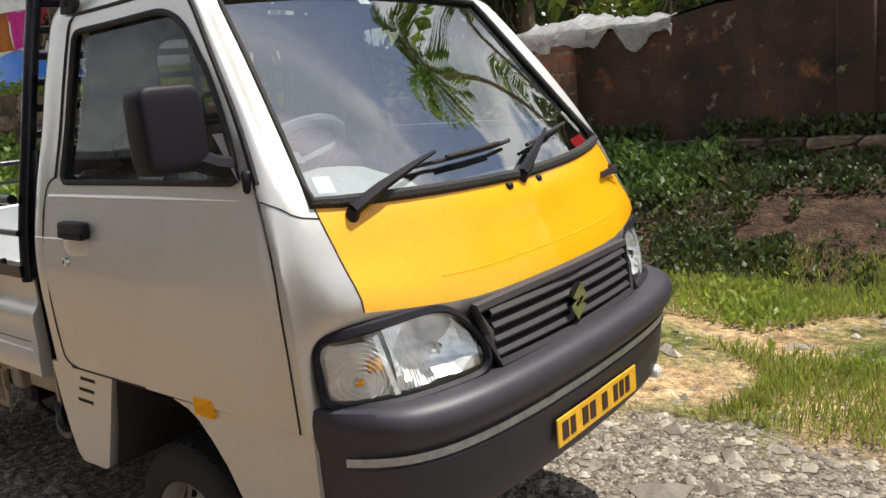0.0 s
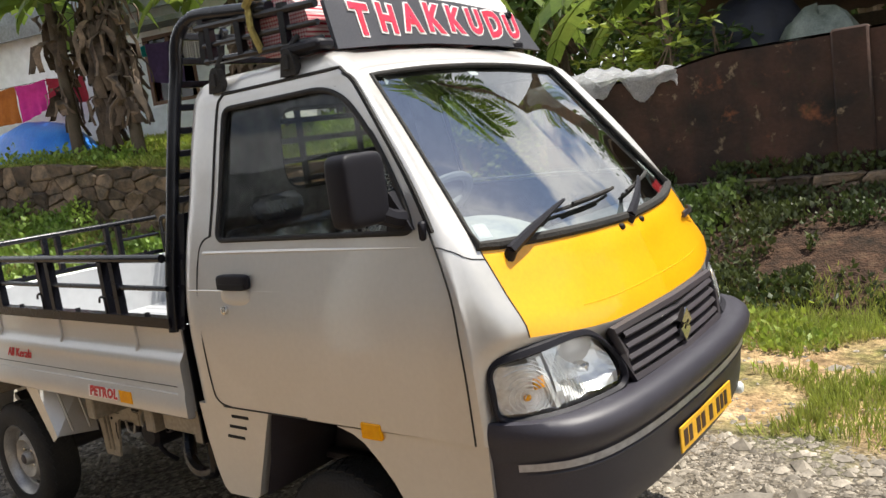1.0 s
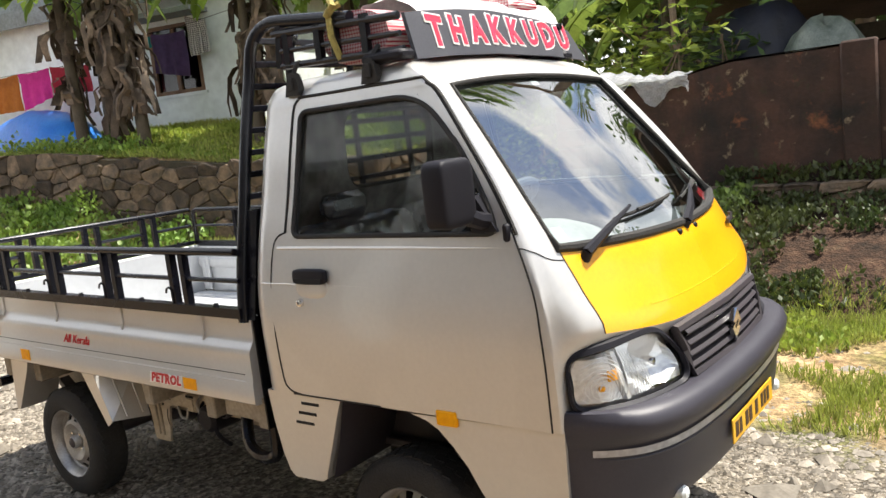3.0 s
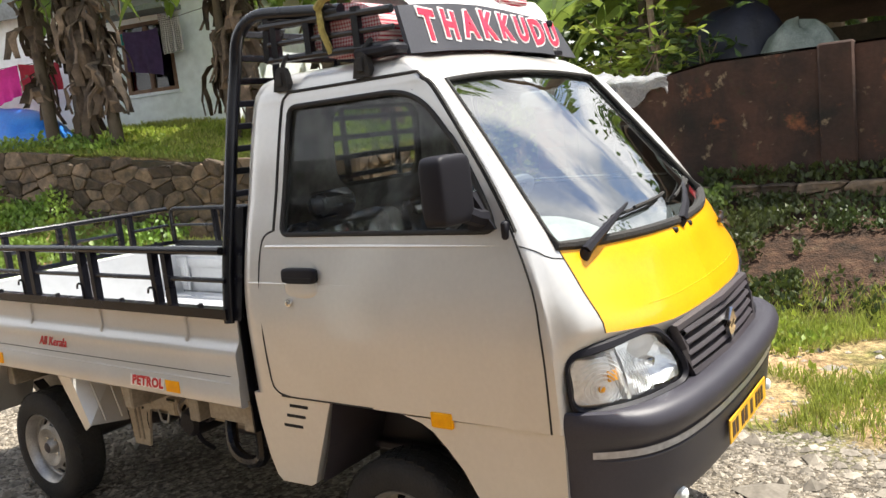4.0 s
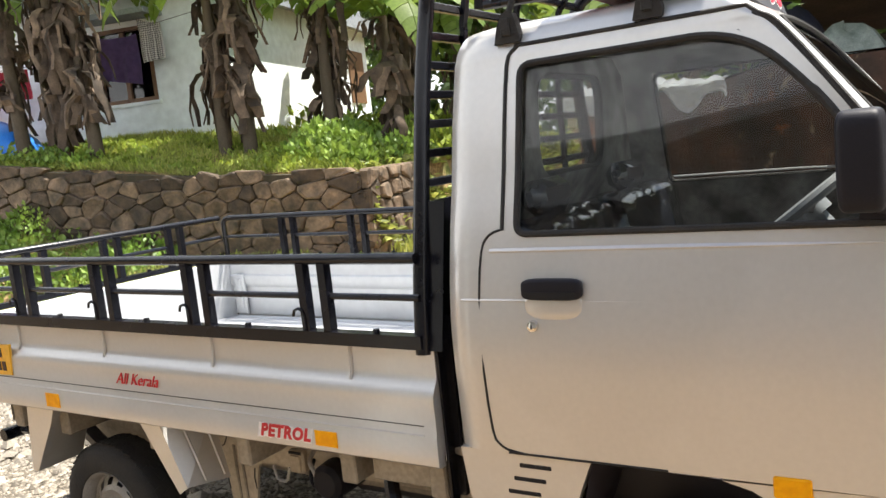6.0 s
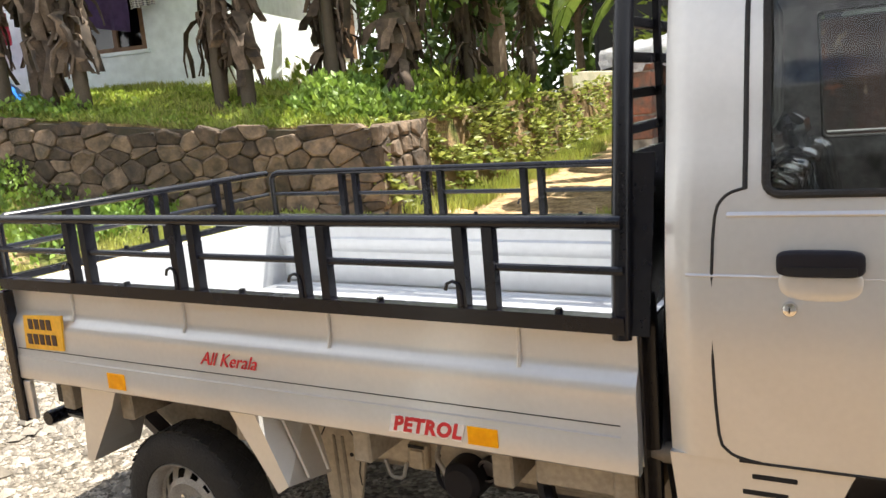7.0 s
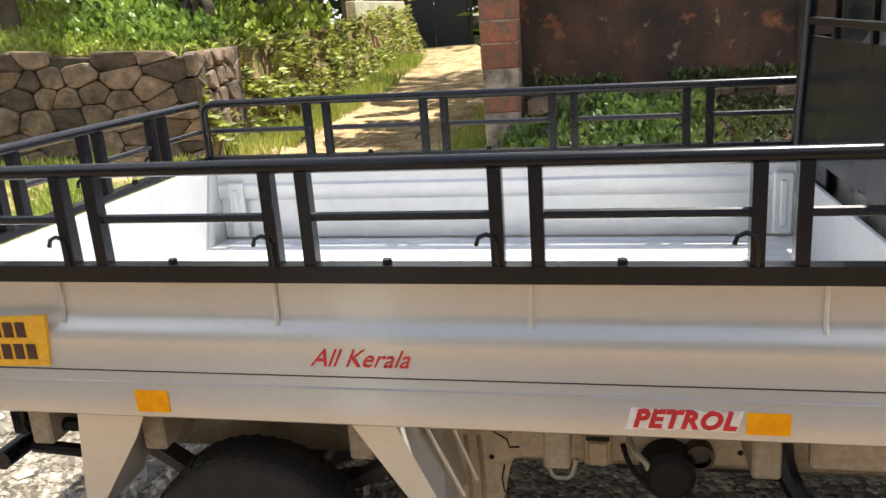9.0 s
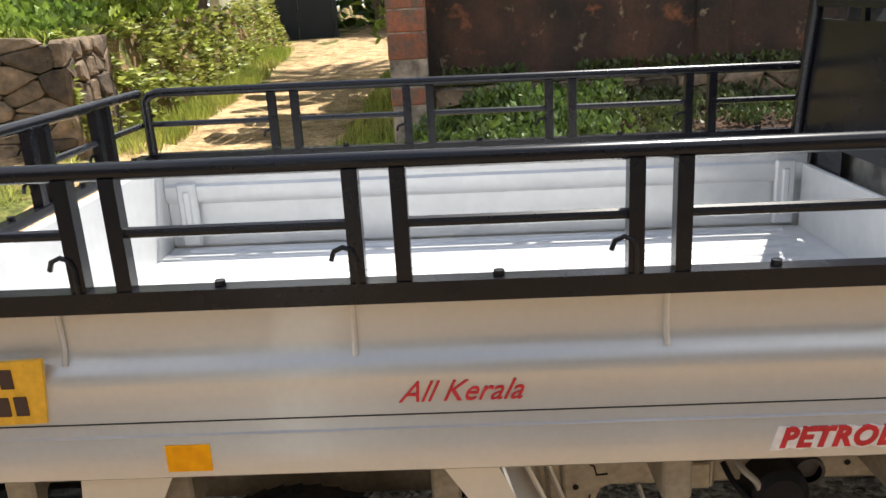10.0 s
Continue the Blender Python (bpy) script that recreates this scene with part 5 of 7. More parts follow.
part("instrument_hood", Shape().grid([[(x, y, 1.2 + (z - 1.2) * k) for y, z in arch_line] for x, k in ((-0.22, 0.35), (-0.26, 0.62), (-0.32, 0.85), (-0.40, 0.98), (-0.47, 1.0), (-0.49, 0.96))]), SEATGREY, dash, "pale grey instrument hood")
stw = Shape()
cw, ax = Vector((-0.645, 0.37, 1.36)), Vector((-0.62, 0, 0.78)).normalized()
e1, e2 = Vector((0, 1, 0)), Vector((0.78, 0, 0.62)).normalized()
stw.tube([cw + (e1 * math.cos(t) + e2 * math.sin(t)) * 0.185 for t in (2 * math.pi * k / 28 for k in range(28))], 0.014, 8, True)
for t in (0.3, 2.84, 4.71):
    stw.tube([cw - ax * 0.02, cw + (e1 * math.cos(t) + e2 * math.sin(t)) * 0.18], 0.012, 6)
stw.tube([cw - ax * 0.04, cw], 0.05, 12)
stw.tube([cw - ax * 0.02, cw - ax * 0.32], 0.03, 8)
part("steering_wheel", stw, WHEELGREY, truck, "grey plastic steering wheel")


# wheels
def wheel(cx, cy, out):
    """A steel wheel with its tyre; out: -1 on the driver's side, +1 on the other."""
    c = (cx, cy, 0.288)
    prof = [(0.172, 0.02), (0.185, -0.002), (0.215, -0.008), (0.25, -0.004), (0.272, 0.006), (0.284, 0.022), (0.288, 0.04), (0.288, 0.13), (0.284, 0.145), (0.27, 0.16), (0.22, 0.17), (0.172, 0.15)]
    w = part("wheel", Shape().lathe([(r, -h * out) for r, h in prof], c, 48), RUBBER, truck, "black tyre on a silver steel rim")
    tread = Shape()
    for k in range(44):
        t = 2 * math.pi * k / 44
        for hy, sh in ((0.036, 0.0), (0.082, 0.5), (0.122, 0.0)):
            tt = t + sh * 2 * math.pi / 44
            p = Vector((cx + 0.289 * math.cos(tt), cy - hy * out, 0.288 + 0.289 * math.sin(tt)))
            tread.box(-0.004, 0.0015, -0.016, 0.016, -0.014, 0.014, 0, Matrix.Translation(p) @ Matrix.Rotation(-tt, 4, "Y") @ Matrix.Rotation(0.35, 4, "X"))
    part("tread", tread, RUBBER, w, smooth=False)
    rim = Shape().lathe([(r, -h * out) for r, h in ((0.150, 0.10), (0.158, 0.05), (0.166, 0.012), (0.178, -0.001), (0.181, 0.006), (0.172, 0.03), (0.172, 0.15))], c, 48)
    rim.lathe([(r, -h * out) for r, h in ((0.158, 0.05), (0.150, 0.058), (0.147, 0.055))], c, 48)
    rim.lathe([(r, -h * out) for r, h in ((0.116, 0.034), (0.098, 0.024), (0.080, 0.030), (0.060, 0.046), (0.036, 0.05), (0.034, 0.02), (0.028, 0.012), (0.0, 0.011))], c, 48)
    n = 48
    ring = []
    for r, h in ((0.147, 0.055), (0.116, 0.034)):
        ring.append([Vector(c) + Vector((r * math.cos(2 * math.pi * k / n), -h * out, r * math.sin(2 * math.pi * k / n))) for k in range(n + 1)])
    rim.grid(ring, lambda i, j: j % 4 in (0, 3))
    rm = part("rim", rim, STEEL, w, "silver painted steel rim with oval holes")
    part("brake_drum", Shape().lathe([(0.0, -0.07 * out), (0.14, -0.07 * out), (0.145, -0.12 * out)], c, 24), DARKHOLE, w)
    part("hub_cap", Shape().lathe([(0.0, -0.006 * out), (0.02, -0.007 * out), (0.027, -0.012 * out), (0.03, -0.03 * out)], c, 20), DARKGREY, rm, "dark hub cap")
    for k in range(4):
        t = math.pi / 4 + k * math.pi / 2
        p = (cx + 0.052 * math.cos(t), cy - 0.046 * out, 0.288 + 0.052 * math.sin(t))
        part("wheel_nut", Shape().lathe([(0, 0.012 * out), (0.009, 0.010 * out), (0.010, -0.01 * out)], p, 6), CHROME, rm)
    return w


for cx in (-0.905, -3.19):
    wheel(cx, 0.06, -1)
    wheel(cx, W - 0.06, 1)

def settle(obs):
    """The load bed stands a little lower at its front and at its far side."""
    m = Matrix.Translation((0, 0, -0.0136 - 0.0062)) @ Matrix(((1, 0, 0, 0), (0, 1, 0, 0), (-0.012, -0.008, 1, 0), (0, 0, 0, 1)))
    for ob in obs:
        if ob.type == "MESH":
            ob.data.transform(m)


# load bed
cab_objects = set(bpy.data.objects)
BX0, BX1 = -3.892, -1.585
bed = part("bed_floor", Shape().box(BX0 + 0.02, BX1, 0.05, W - 0.05, 0.735, 0.755, 0.004), BEDPAINT, truck, "pale silver ribbed steel bed floor", smooth=False)
for k in range(15):
    y = 0.10 + k * 0.097
    part("floor_rib", Shape().prism([(0, -0.026, 0), (0, -0.018, 0.009), (0, 0.018, 0.009), (0, 0.026, 0)], (BX0 + 0.10, y, 0.754), (BX1 - 0.08, y, 0.754)), BEDPAINT, bed, smooth=False)
GATE = [(0.030, 1.070), (0.030, 0.988), (0.028, 0.978), (0.022, 0.966), (0.013, 0.954), (0.006, 0.944), (0.001, 0.933), (0.000, 0.920), (0.000, 0.820), (-0.004, 0.815), (-0.006, 0.732), (0.004, 0.724), (0.028, 0.724), (0.028, 0.76), (0.040, 0.76), (0.040, 0.918), (0.058, 0.938), (0.060, 0.985), (0.050, 0.995), (0.050, 1.070)]
for flip in (False, True):
    f = far if flip else (lambda p: p)
    gate = part("side_gate", Shape().prism([f((0, y, z)) for y, z in GATE], (BX0 + 0.02, 0, 0), (BX1 + 0.02, 0, 0)), PAINT if not flip else BEDPAINT, truck, "silver pressed steel side gate")
    for x in (-3.55, -3.01, -2.44, -1.86):
        part("gate_rib", Shape().tube([f((x, 0.027, 1.068)), f((x, 0.027, 0.988)), f((x, 0.016, 0.960))], 0.006, 6), PAINT, gate)
    for x in (BX0 + 0.10, BX1 - 0.06):
        hk = Shape().box(x - 0.035, x + 0.035, 0.05, 0.072, 0.765, 1.0, 0.006)
        hk.box(x - 0.012, x + 0.012, 0.068, 0.08, 0.80, 0.97, 0.004)
        hk.v = [f(p) for p in hk.v]
        part("corner_stiffener", hk, BEDPAINT, gate, smooth=False)
    # raised black line stands in for the shade in a pressed groove
    groove = Shape().tube([f((BX0 + 0.03, -0.0005, 0.846)), f((BX1 - 0.02, -0.0005, 0.846))], 0.0016, 4)
    part("pressed_groove", groove, RUBBER, gate)
    part("pressed_crease", Shape().prism([f((0, y, z)) for y, z in ((0.0, 0.8205), (-0.0055, 0.8175), (-0.0055, 0.816), (0.0, 0.8145))], (BX0 + 0.03, 0, 0), (BX1 - 0.02, 0, 0)), PAINT, gate, "bright pressed edge", smooth=False)
part("head_panel", Shape().box(BX1 - 0.002, BX1 + 0.018, 0.062, W - 0.062, 0.72, 0.985, 0.004), BEDPAINT, truck, "pale silver front bulkhead of the bed", smooth=False)
tail = part("tail_gate", Shape().box(BX0 - 0.012, BX0 + 0.018, 0.03, W - 0.03, 0.72, 1.078, 0.006), BEDPAINT, truck, "pale silver tail gate, closed", smooth=False)
for y in (0.005, W - 0.005):
    part("corner_post", Shape().box(BX0 - 0.025, BX0 + 0.022, y - 0.02, y + 0.02, 0.56, 1.06, 0.004), BLACK, tail, "black corner post", smooth=False)
    part("post_plate", Shape().box(BX0 + 0.022, BX0 + 0.06, y - 0.008, y + 0.012, 0.57, 0.72, 0.003), PAINT, tail, smooth=False)
    ch = Shape()
    for k in range(20):
        z = 1.05 - 0.025 * k
        ch.tube([(BX0 - 0.038 + 0.006 * (k % 2) + 0.008 * math.cos(t), y - 0.018 + 0.005 * (k % 2), z + 0.014 * math.sin(t)) for t in (0, 1.05, 2.09, 3.14, 4.19, 5.24)], 0.003, 4, True)
    part("chain", ch, CHROME, tail, "thin steel chain")


# rails round the bed: bottom bar, top tube, paired posts, hooks
def rail(a, b, posts, name, hook_side, deep=0.0195):
    a, b = Vector(a), Vector(b)
    d = (b - a)
    s = Shape().tube([a + Vector((0, 0, 1.105 - deep)), b + Vector((0, 0, 1.105 - deep))], 0, flat=(0.02, deep))
    r = part(name, s, BLACK, truck, "black painted steel bed rail", smooth=False)
    part("top_tube", Shape().tube([a + Vector((0, 0, 1.103)), a + Vector((0, 0, 1.291)), a + d * 0.008 + Vector((0, 0, 1.312)), a + d * 0.02 + Vector((0, 0, 1.321)), b + Vector((0, 0, 1.321))], 0.0165, 10), BLACK, r)
    n = d.normalized()
    inner = Vector((-n.y, n.x, 0)) * hook_side
    spots = [0.0]
    for p in posts:
        spots += [p - 0.041, p + 0.041]
        for o in (-0.041, 0.041):
            q = a + n * (p + o)
            part("post", Shape().tube([q + Vector((0, 0, 1.103)), q + Vector((0, 0, 1.31))], 0, flat=(0.0155, 0.014)), BLACK, r, smooth=False)
        q = a + n * (p - 0.041)
        hk = [q + Vector((0, 0, 1.105)), q + Vector((0, 0, 1.15)), q - n * 0.006 + Vector((0, 0, 1.167)), q - n * 0.022 + Vector((0, 0, 1.173)), q - n * 0.038 + Vector((0, 0, 1.166)), q - n * 0.044 + Vector((0, 0, 1.149))]
        part("rope_hook", Shape().tube([h - inner * 0.016 for h in hk], 0.005, 6), BLACK, r)
        bq = q + n * 0.25
        part("bolt", Shape().lathe([(0, 0.014), (0.010, 0.013), (0.011, 0.0)], (bq.x, bq.y, 1.103), 8, "z"), BLACK, r)
    spots.append(d.length)
    for u, w in zip(spots[0::2], spots[1::2]):
        part("mid_bar", Shape().tube([a + n * u + Vector((0, 0, 1.210)), a + n * w + Vector((0, 0, 1.210))], 0.0105, 8), BLACK, r)
    return r


rail((-3.905, 0.02, 0), (-1.585, 0.02, 0), [0.455, 0.955, 1.445, 1.950], "side_rail", 1)
rail((-3.905, W - 0.02, 0), (-1.585, W - 0.02, 0), [0.49, 0.97, 1.47, 1.96], "side_rail", -1)
rail((-3.92, 0.045, 0), (-3.92, W - 0.045, 0), [0.33, 0.735, 1.14], "rear_rail", -1, 0.012)
settle([o for o in bpy.data.objects if o not in cab_objects])

# headboard with slats and the guard that bends forward over the roof
POST = [(-1.598, 1.03), (-1.598, 1.20), (-1.601, 1.45), (-1.604, 1.75), (-1.596, 1.96), (-1.576, 2.05), (-1.535, 2.105), (-1.47, 2.13), (-1.38, 2.128), (-1.05, 2.085)]
def lean_in(z):
    """How far the headboard stands in from the side at a height."""
    return lerp([(1.03, 0.030), (1.20, 0.050), (1.96, 0.225), (2.14, 0.235)], z)
board = part("headboard", Shape().prism([(0, 0.06, 1.05), (0, W - 0.06, 1.05), (0, W - 0.13, 1.45), (0, 0.13, 1.45)], (-1.594, 0, 0), (-1.580, 0, 0)), BLACK, truck, "black steel headboard with slats", smooth=False)
for y in (0.07, W - 0.07):
    yl = (lambda z: lean_in(z)) if y < 1 else (lambda z: W - lean_in(z))
    part("guard_tube", Shape().tube(spline([(x, yl(z), z) for x, z in POST], 2), 0.024, 10), BLACK, board)
    part("inner_post", Shape().tube([(-1.42, yl(2.1), 1.96), (-1.40, yl(2.1), 2.125)], 0, flat=(0.014, 0.014)), BLACK, board, smooth=False)
    part("cheek_plate", Shape().prism([(-1.606, yl(1.04), 1.04), (-1.535, yl(1.04), 1.04), (-1.525, yl(1.45), 1.45), (-1.606, yl(1.45), 1.45)], (0, -0.004, 0), (0, 0.004, 0)), BLACK, board, smooth=False)
for k in range(8):
    z = 1.50 + k * 0.083
    x = lerp([(b, a) for a, b in POST[:7]], z)
    part("slat", Shape().box(x - 0.012, x + 0.012, lean_in(z), W - lean_in(z), z - 0.012, z + 0.012, 0.003), BLACK, board, smooth=False)
for sg in (0, 1):
    yp = 0.085 if not sg else W - 0.085
    part("gap_panel", Shape().box(-1.578, -1.532, yp - 0.012, yp + 0.008, 0.60, 1.13, 0.003).box(-1.563, -1.556, min(yp - 0.05, W / 2 if sg else 0.035) if not sg else W - 0.30, 0.30 if not sg else W - 0.035, 0.60, 1.05), BLACK, board, "black sheet closing the gap behind the cab", smooth=False)
for y in (0.42, 0.78, 1.14):
    part("upright", Shape().tube([(x + 0.014, y, z) for x, z in POST[1:7]], 0, flat=(0.012, 0.008)), BLACK, board, smooth=False)
part("cross_tube", Shape().tube([(-1.45, 0.24, 2.125), (-1.45, W - 0.24, 2.125)], 0.018, 8), BLACK, board)

# roof carrier with its sign board
carrier = part("roof_carrier", Shape().tube([(-1.40, 0.22, 1.965), (-0.82, 0.22, 1.945)], 0.013, 8), BLACK, truck, "black tubular roof carrier")
for y in (0.22, W - 0.22):
    if y > 1:
        part("base_tube", Shape().tube([(-1.40, y, 1.965), (-0.82, y, 1.945)], 0.013, 8), BLACK, carrier)
    part("top_tube", Shape().tube([(-1.43, y, 2.085), (-0.83, y, 2.055)], 0.014, 8), BLACK, carrier)
    part("mid_tube", Shape().tube([(-1.40, y, 2.02), (-0.83, y, 1.998)], 0.010, 8), BLACK, carrier)
    for x in (-1.36, -1.20, -1.12, -0.98):
        part("post", Shape().tube([(x, y, 1.955), (x, y, 2.085)], 0, flat=(0.012, 0.014)), BLACK, carrier, smooth=False)
    for x in (-1.325, -0.945):
        gut = tuck((x, 0.158 if y < 1 else W - 0.158, 1.86)).y
        o = -1 if y < 1 else 1
        cl = Shape().prism([(x - 0.036, 0, 1.850), (x + 0.036, 0, 1.850), (x + 0.038, 0, 1.868), (x + 0.030, 0, 1.905), (x + 0.022, 0, 1.926), (x + 0.006, 0, 1.934), (x - 0.010, 0, 1.926), (x - 0.024, 0, 1.898)], (0, gut + o * 0.014, 0), (0, gut - o * 0.016, 0))
        cl.box(x - 0.012, x + 0.016, min(gut + o * 0.014, gut + o * 0.022), max(gut + o * 0.014, gut + o * 0.022), 1.868, 1.915, 0.003)
        cl.tube([(x + 0.006, gut, 1.925), (x + 0.014, y + o * 0.02, 1.955), (x + 0.018, y, 1.972)], 0.009, 6)
        part("gutter_clamp", cl, RUBBER, carrier, "black rubber gutter clamp", smooth=False)
    part("foot", Shape().box(-0.98, -0.80, y - 0.045, y + 0.035, 1.912, 1.945, 0.01), PLASTIC, carrier)
arc = [(0.262, 1.910), (0.278, 2.070), (0.40, 2.083), (0.60, 2.098), (0.80, 2.104), (1.00, 2.096), (1.20, 2.08), (1.36, 2.058), (1.42, 2.04), (1.50, 1.905), (1.2, 1.925), (0.78, 1.932), (0.5, 1.925)]
def tilt(p):
    return (-0.806 - (p[2] - 1.9) * 0.30, p[1], p[2])
sign = part("sign_board", Shape().prism([tilt((0, y, z)) for y, z in arc], (-0.008, 0, 0), (0.008, 0, 0)), BOARD, carrier, "dark sign board with red lettering", smooth=False)
word = "THAKKUDU"
yy = [0.418, 0.550, 0.682, 0.812, 0.942, 1.075, 1.205, 1.335]
rng = random.Random(4)
for k, ch in enumerate(word):
    zc = 1.998 + 0.020 * math.sin(math.pi * (yy[k] - 0.35) / 1.0)
    tw = rng.uniform(-7, 7)
    for mat, off, dep, nm in ((WHITE, 0.0125, 0.0105, "letter_outline"), (PINK, 0.0055, 0.013, "letter")):
        m = Matrix.Translation(tilt((0, yy[k], zc))) @ pose(0, 0, 0, 90, 0, 90) @ pose(0, 0, 0, -16, 0, tw) @ Matrix.Diagonal((0.92, 1.0, 1.0, 1))
        lettering(nm, ch, 0.140 if k % 3 else 0.152, mat, m, sign, "white letter outline" if nm == "letter_outline" else "pink-red painted letter", offset=off, depth=dep)

# stickers on the bed's side
before_stickers = set(bpy.data.objects)
for x0, x1, z0, z1 in ((-2.007, -1.921, 0.746, 0.795), (-3.382, -3.297, 0.744, 0.800)):
    part("yellow_sticker", Shape().box(x0, x1, -0.0085, -0.004, z0, z1, 0.001), AMBER, truck, "yellow reflector sticker", smooth=False)
sp = part("plate_sticker", Shape().prism([(-3.792, 0, 0.974), (-3.580, 0, 0.984), (-3.594, 0, 0.856), (-3.806, 0, 0.850)], (0, -0.006, 0), (0, 0.004, 0)), PLATE, truck, "yellow plate sticker with dark bars", smooth=False)
for row, n, z in ((0, 4, 0.926), (1, 5, 0.870)):
    for k in range(n):
        x = -3.782 + 0.034 * k + (0.016 if row == 0 else 0)
        part("plate_bar", Shape().box(x, x + 0.024, -0.0085, -0.005, z + 0.0008 * k, z + 0.038 + 0.0008 * k), INK, sp, smooth=False)
edge = []
for k in range(13):
    x = -0.112 + 0.224 * k / 12
    edge.append((x + 0.007, 0, 0.0245 - (0.005 if k % 2 == 0 and 0 < k < 12 else 0.0)))
for k in range(12, -1, -1):
    x = -0.112 + 0.224 * k / 12
    edge.append((x - 0.007, 0, -0.0245 + (0.005 if k % 2 == 0 and 0 < k < 12 else 0.0)))
word_sticker = part("word_sticker", Shape().prism([Vector(q) + Vector((-2.131, -0.0065, 0.7725)) for q in edge], (0, -0.001, 0), (0, 0.002, 0)), WHITE, truck, "white sticker with a red word", smooth=False)
lettering("lettering", "PETROL", 0.0565, RED, Matrix.Translation((-2.131, -0.0068, 0.7725)) @ pose(0, 0, 0, 90, 0, 0) @ Matrix.Diagonal((0.95, 0.98, 1.0, 1)), word_sticker, "red slanting capital letters", shear=0.28, offset=0.0026, depth=0.0022, space=1.12)
lettering("lettering", "All Kerala", 0.060, RED, Matrix.Translation((-2.822, -0.002, 0.890)) @ pose(0, 0, 0, 90, 0, 0) @ Matrix.Diagonal((0.95, 1.0, 1.0, 1)), truck, "red slanting hand-painted words", shear=0.5, offset=0.0, depth=0.0015)

settle([o for o in bpy.data.objects if o not in before_stickers])

# underbody
under_bed = set(bpy.data.objects)
ch = part("chassis_rail", Shape().box(-3.80, -1.30, 0.36, 0.44, 0.44, 0.56, 0.008), GREYPAINT, truck, "dusty grey chassis rail", smooth=False)
part("chassis_rail", Shape().box(-3.80, -1.30, W - 0.44, W - 0.36, 0.44, 0.56, 0.008), GREYPAINT, truck, smooth=False)
for x in (-3.72, -3.40, -2.86, -2.40, -1.95, -1.62):
    part("cross_member", Shape().box(x - 0.03, x + 0.03, 0.06, W - 0.06, 0.60, 0.735, 0.006), GREYPAINT, truck, smooth=False)
for y in (0.05, W - 0.09):
    part("side_sill", Shape().box(-1.86, -1.60, y + 0.02, y + 0.05, 0.625, 0.72, 0.006), GREYPAINT, truck, "tan steel sill under the bed", smooth=False)
for flip in (False, True):
    f = far if flip else (lambda p: p)
    q = Shape().prism([f(p) for p in ((-2.86, 0.015, 0.718), (-2.755, 0.015, 0.718), (-2.655, 0.015, 0.50), (-2.70, 0.015, 0.47))], (0, 0, 0), (0, 0.006 if not flip else -0.006, 0))
    q.prism([f(p) for p in ((-2.755, 0.016, 0.718), (-2.655, 0.016, 0.50), (-2.635, 0.20, 0.47), (-2.69, 0.20, 0.72))], (0, 0, 0), (-0.006, 0, 0))
    fl = part("mudguard", q, PAINT, truck, "silver sheet mudguard before the rear wheel", smooth=False)
    for k in (0.06, 0.13):
        part("guard_rib", Shape().tube([f((-2.735 + k * 0.5, 0.016 + k, 0.70)), f((-2.64 + k * 0.3, 0.016 + k, 0.51))], 0.006, 6), PAINT, fl)
    q = Shape().prism([f(p) for p in ((-3.565, 0.015, 0.722), (-3.385, 0.015, 0.722), (-3.415, 0.015, 0.66), (-3.56, 0.015, 0.44), (-3.595, 0.015, 0.44))], (0, 0, 0), (0, 0.006 if not flip else -0.006, 0))
    q.prism([f(p) for p in ((-3.385, 0.016, 0.722), (-3.56, 0.016, 0.44), (-3.56, 0.22, 0.44), (-3.42, 0.22, 0.72))], (0, 0, 0), (-0.006, 0, 0))
    part("mudguard", q, PAINT, truck, "silver sheet mudguard behind the rear wheel", smooth=False)
    leg = Shape().prism([f(p) for p in ((-2.74, 0.24, 0.735), (-1.32, 0.24, 0.735), (-1.32, 0.24, 0.53), (-2.500, 0.24, 0.525), (-2.522, 0.24, 0.515), (-2.532, 0.24, 0.49), (-2.55, 0.24, 0.40), (-2.565, 0.24, 0.33), (-2.68, 0.24, 0.33), (-2.695, 0.24, 0.45), (-2.705, 0.24, 0.52), (-2.74, 0.24, 0.59))], (0, 0, 0), (0, 0.012 if not flip else -0.012, 0))
    leg = part("sill_panel", leg, TANPAINT, truck, "tan pressed steel panel under the bed", smooth=False)
    # darker raised bars paint the shade of two pressed grooves
    for x in (-2.642, -2.608):
        part("pressed_groove", Shape().tube([f((x, 0.240, 0.58)), f((x + 0.004, 0.237, 0.50)), f((x + 0.006, 0.240, 0.36))], 0.006, 6), GREYPAINT, leg)
    for zig in (((-2.72, 0.56), (-2.69, 0.575), (-2.675, 0.60), (-2.668, 0.62)), ((-2.585, 0.615), (-2.565, 0.59), (-2.535, 0.572), (-2.53, 0.55), (-2.505, 0.552)), ((-2.545, 0.50), (-2.553, 0.46), (-2.548, 0.42)), ((-2.70, 0.49), (-2.692, 0.44), (-2.688, 0.40))):
        part("sealed_joint", Shape().tube([f((x, 0.2385, z)) for x, z in zig], 0.0022, 5), DARKHOLE, leg)
    for x, z in ((-2.525, 0.598), (-2.577, 0.520), (-2.02 + 0.06, 0.598), (-1.975, 0.562), (-1.70, 0.60), (-1.70, 0.565)):
        part("bolt_hole", Shape().lathe([(0.0, -0.001), (0.007, -0.001), (0.007, 0.004)], f((x, 0.239, z)), 10), DARKHOLE, leg)
    clip = Shape().box(-2.345, -2.275, 0.212, 0.24, 0.525, 0.606, 0.006).box(-2.333, -2.287, 0.206, 0.214, 0.528, 0.590, 0.003)
    clip.v = [f(p) for p in clip.v]
    clip = part("clip_bracket", clip, TANPAINT, leg, smooth=False)
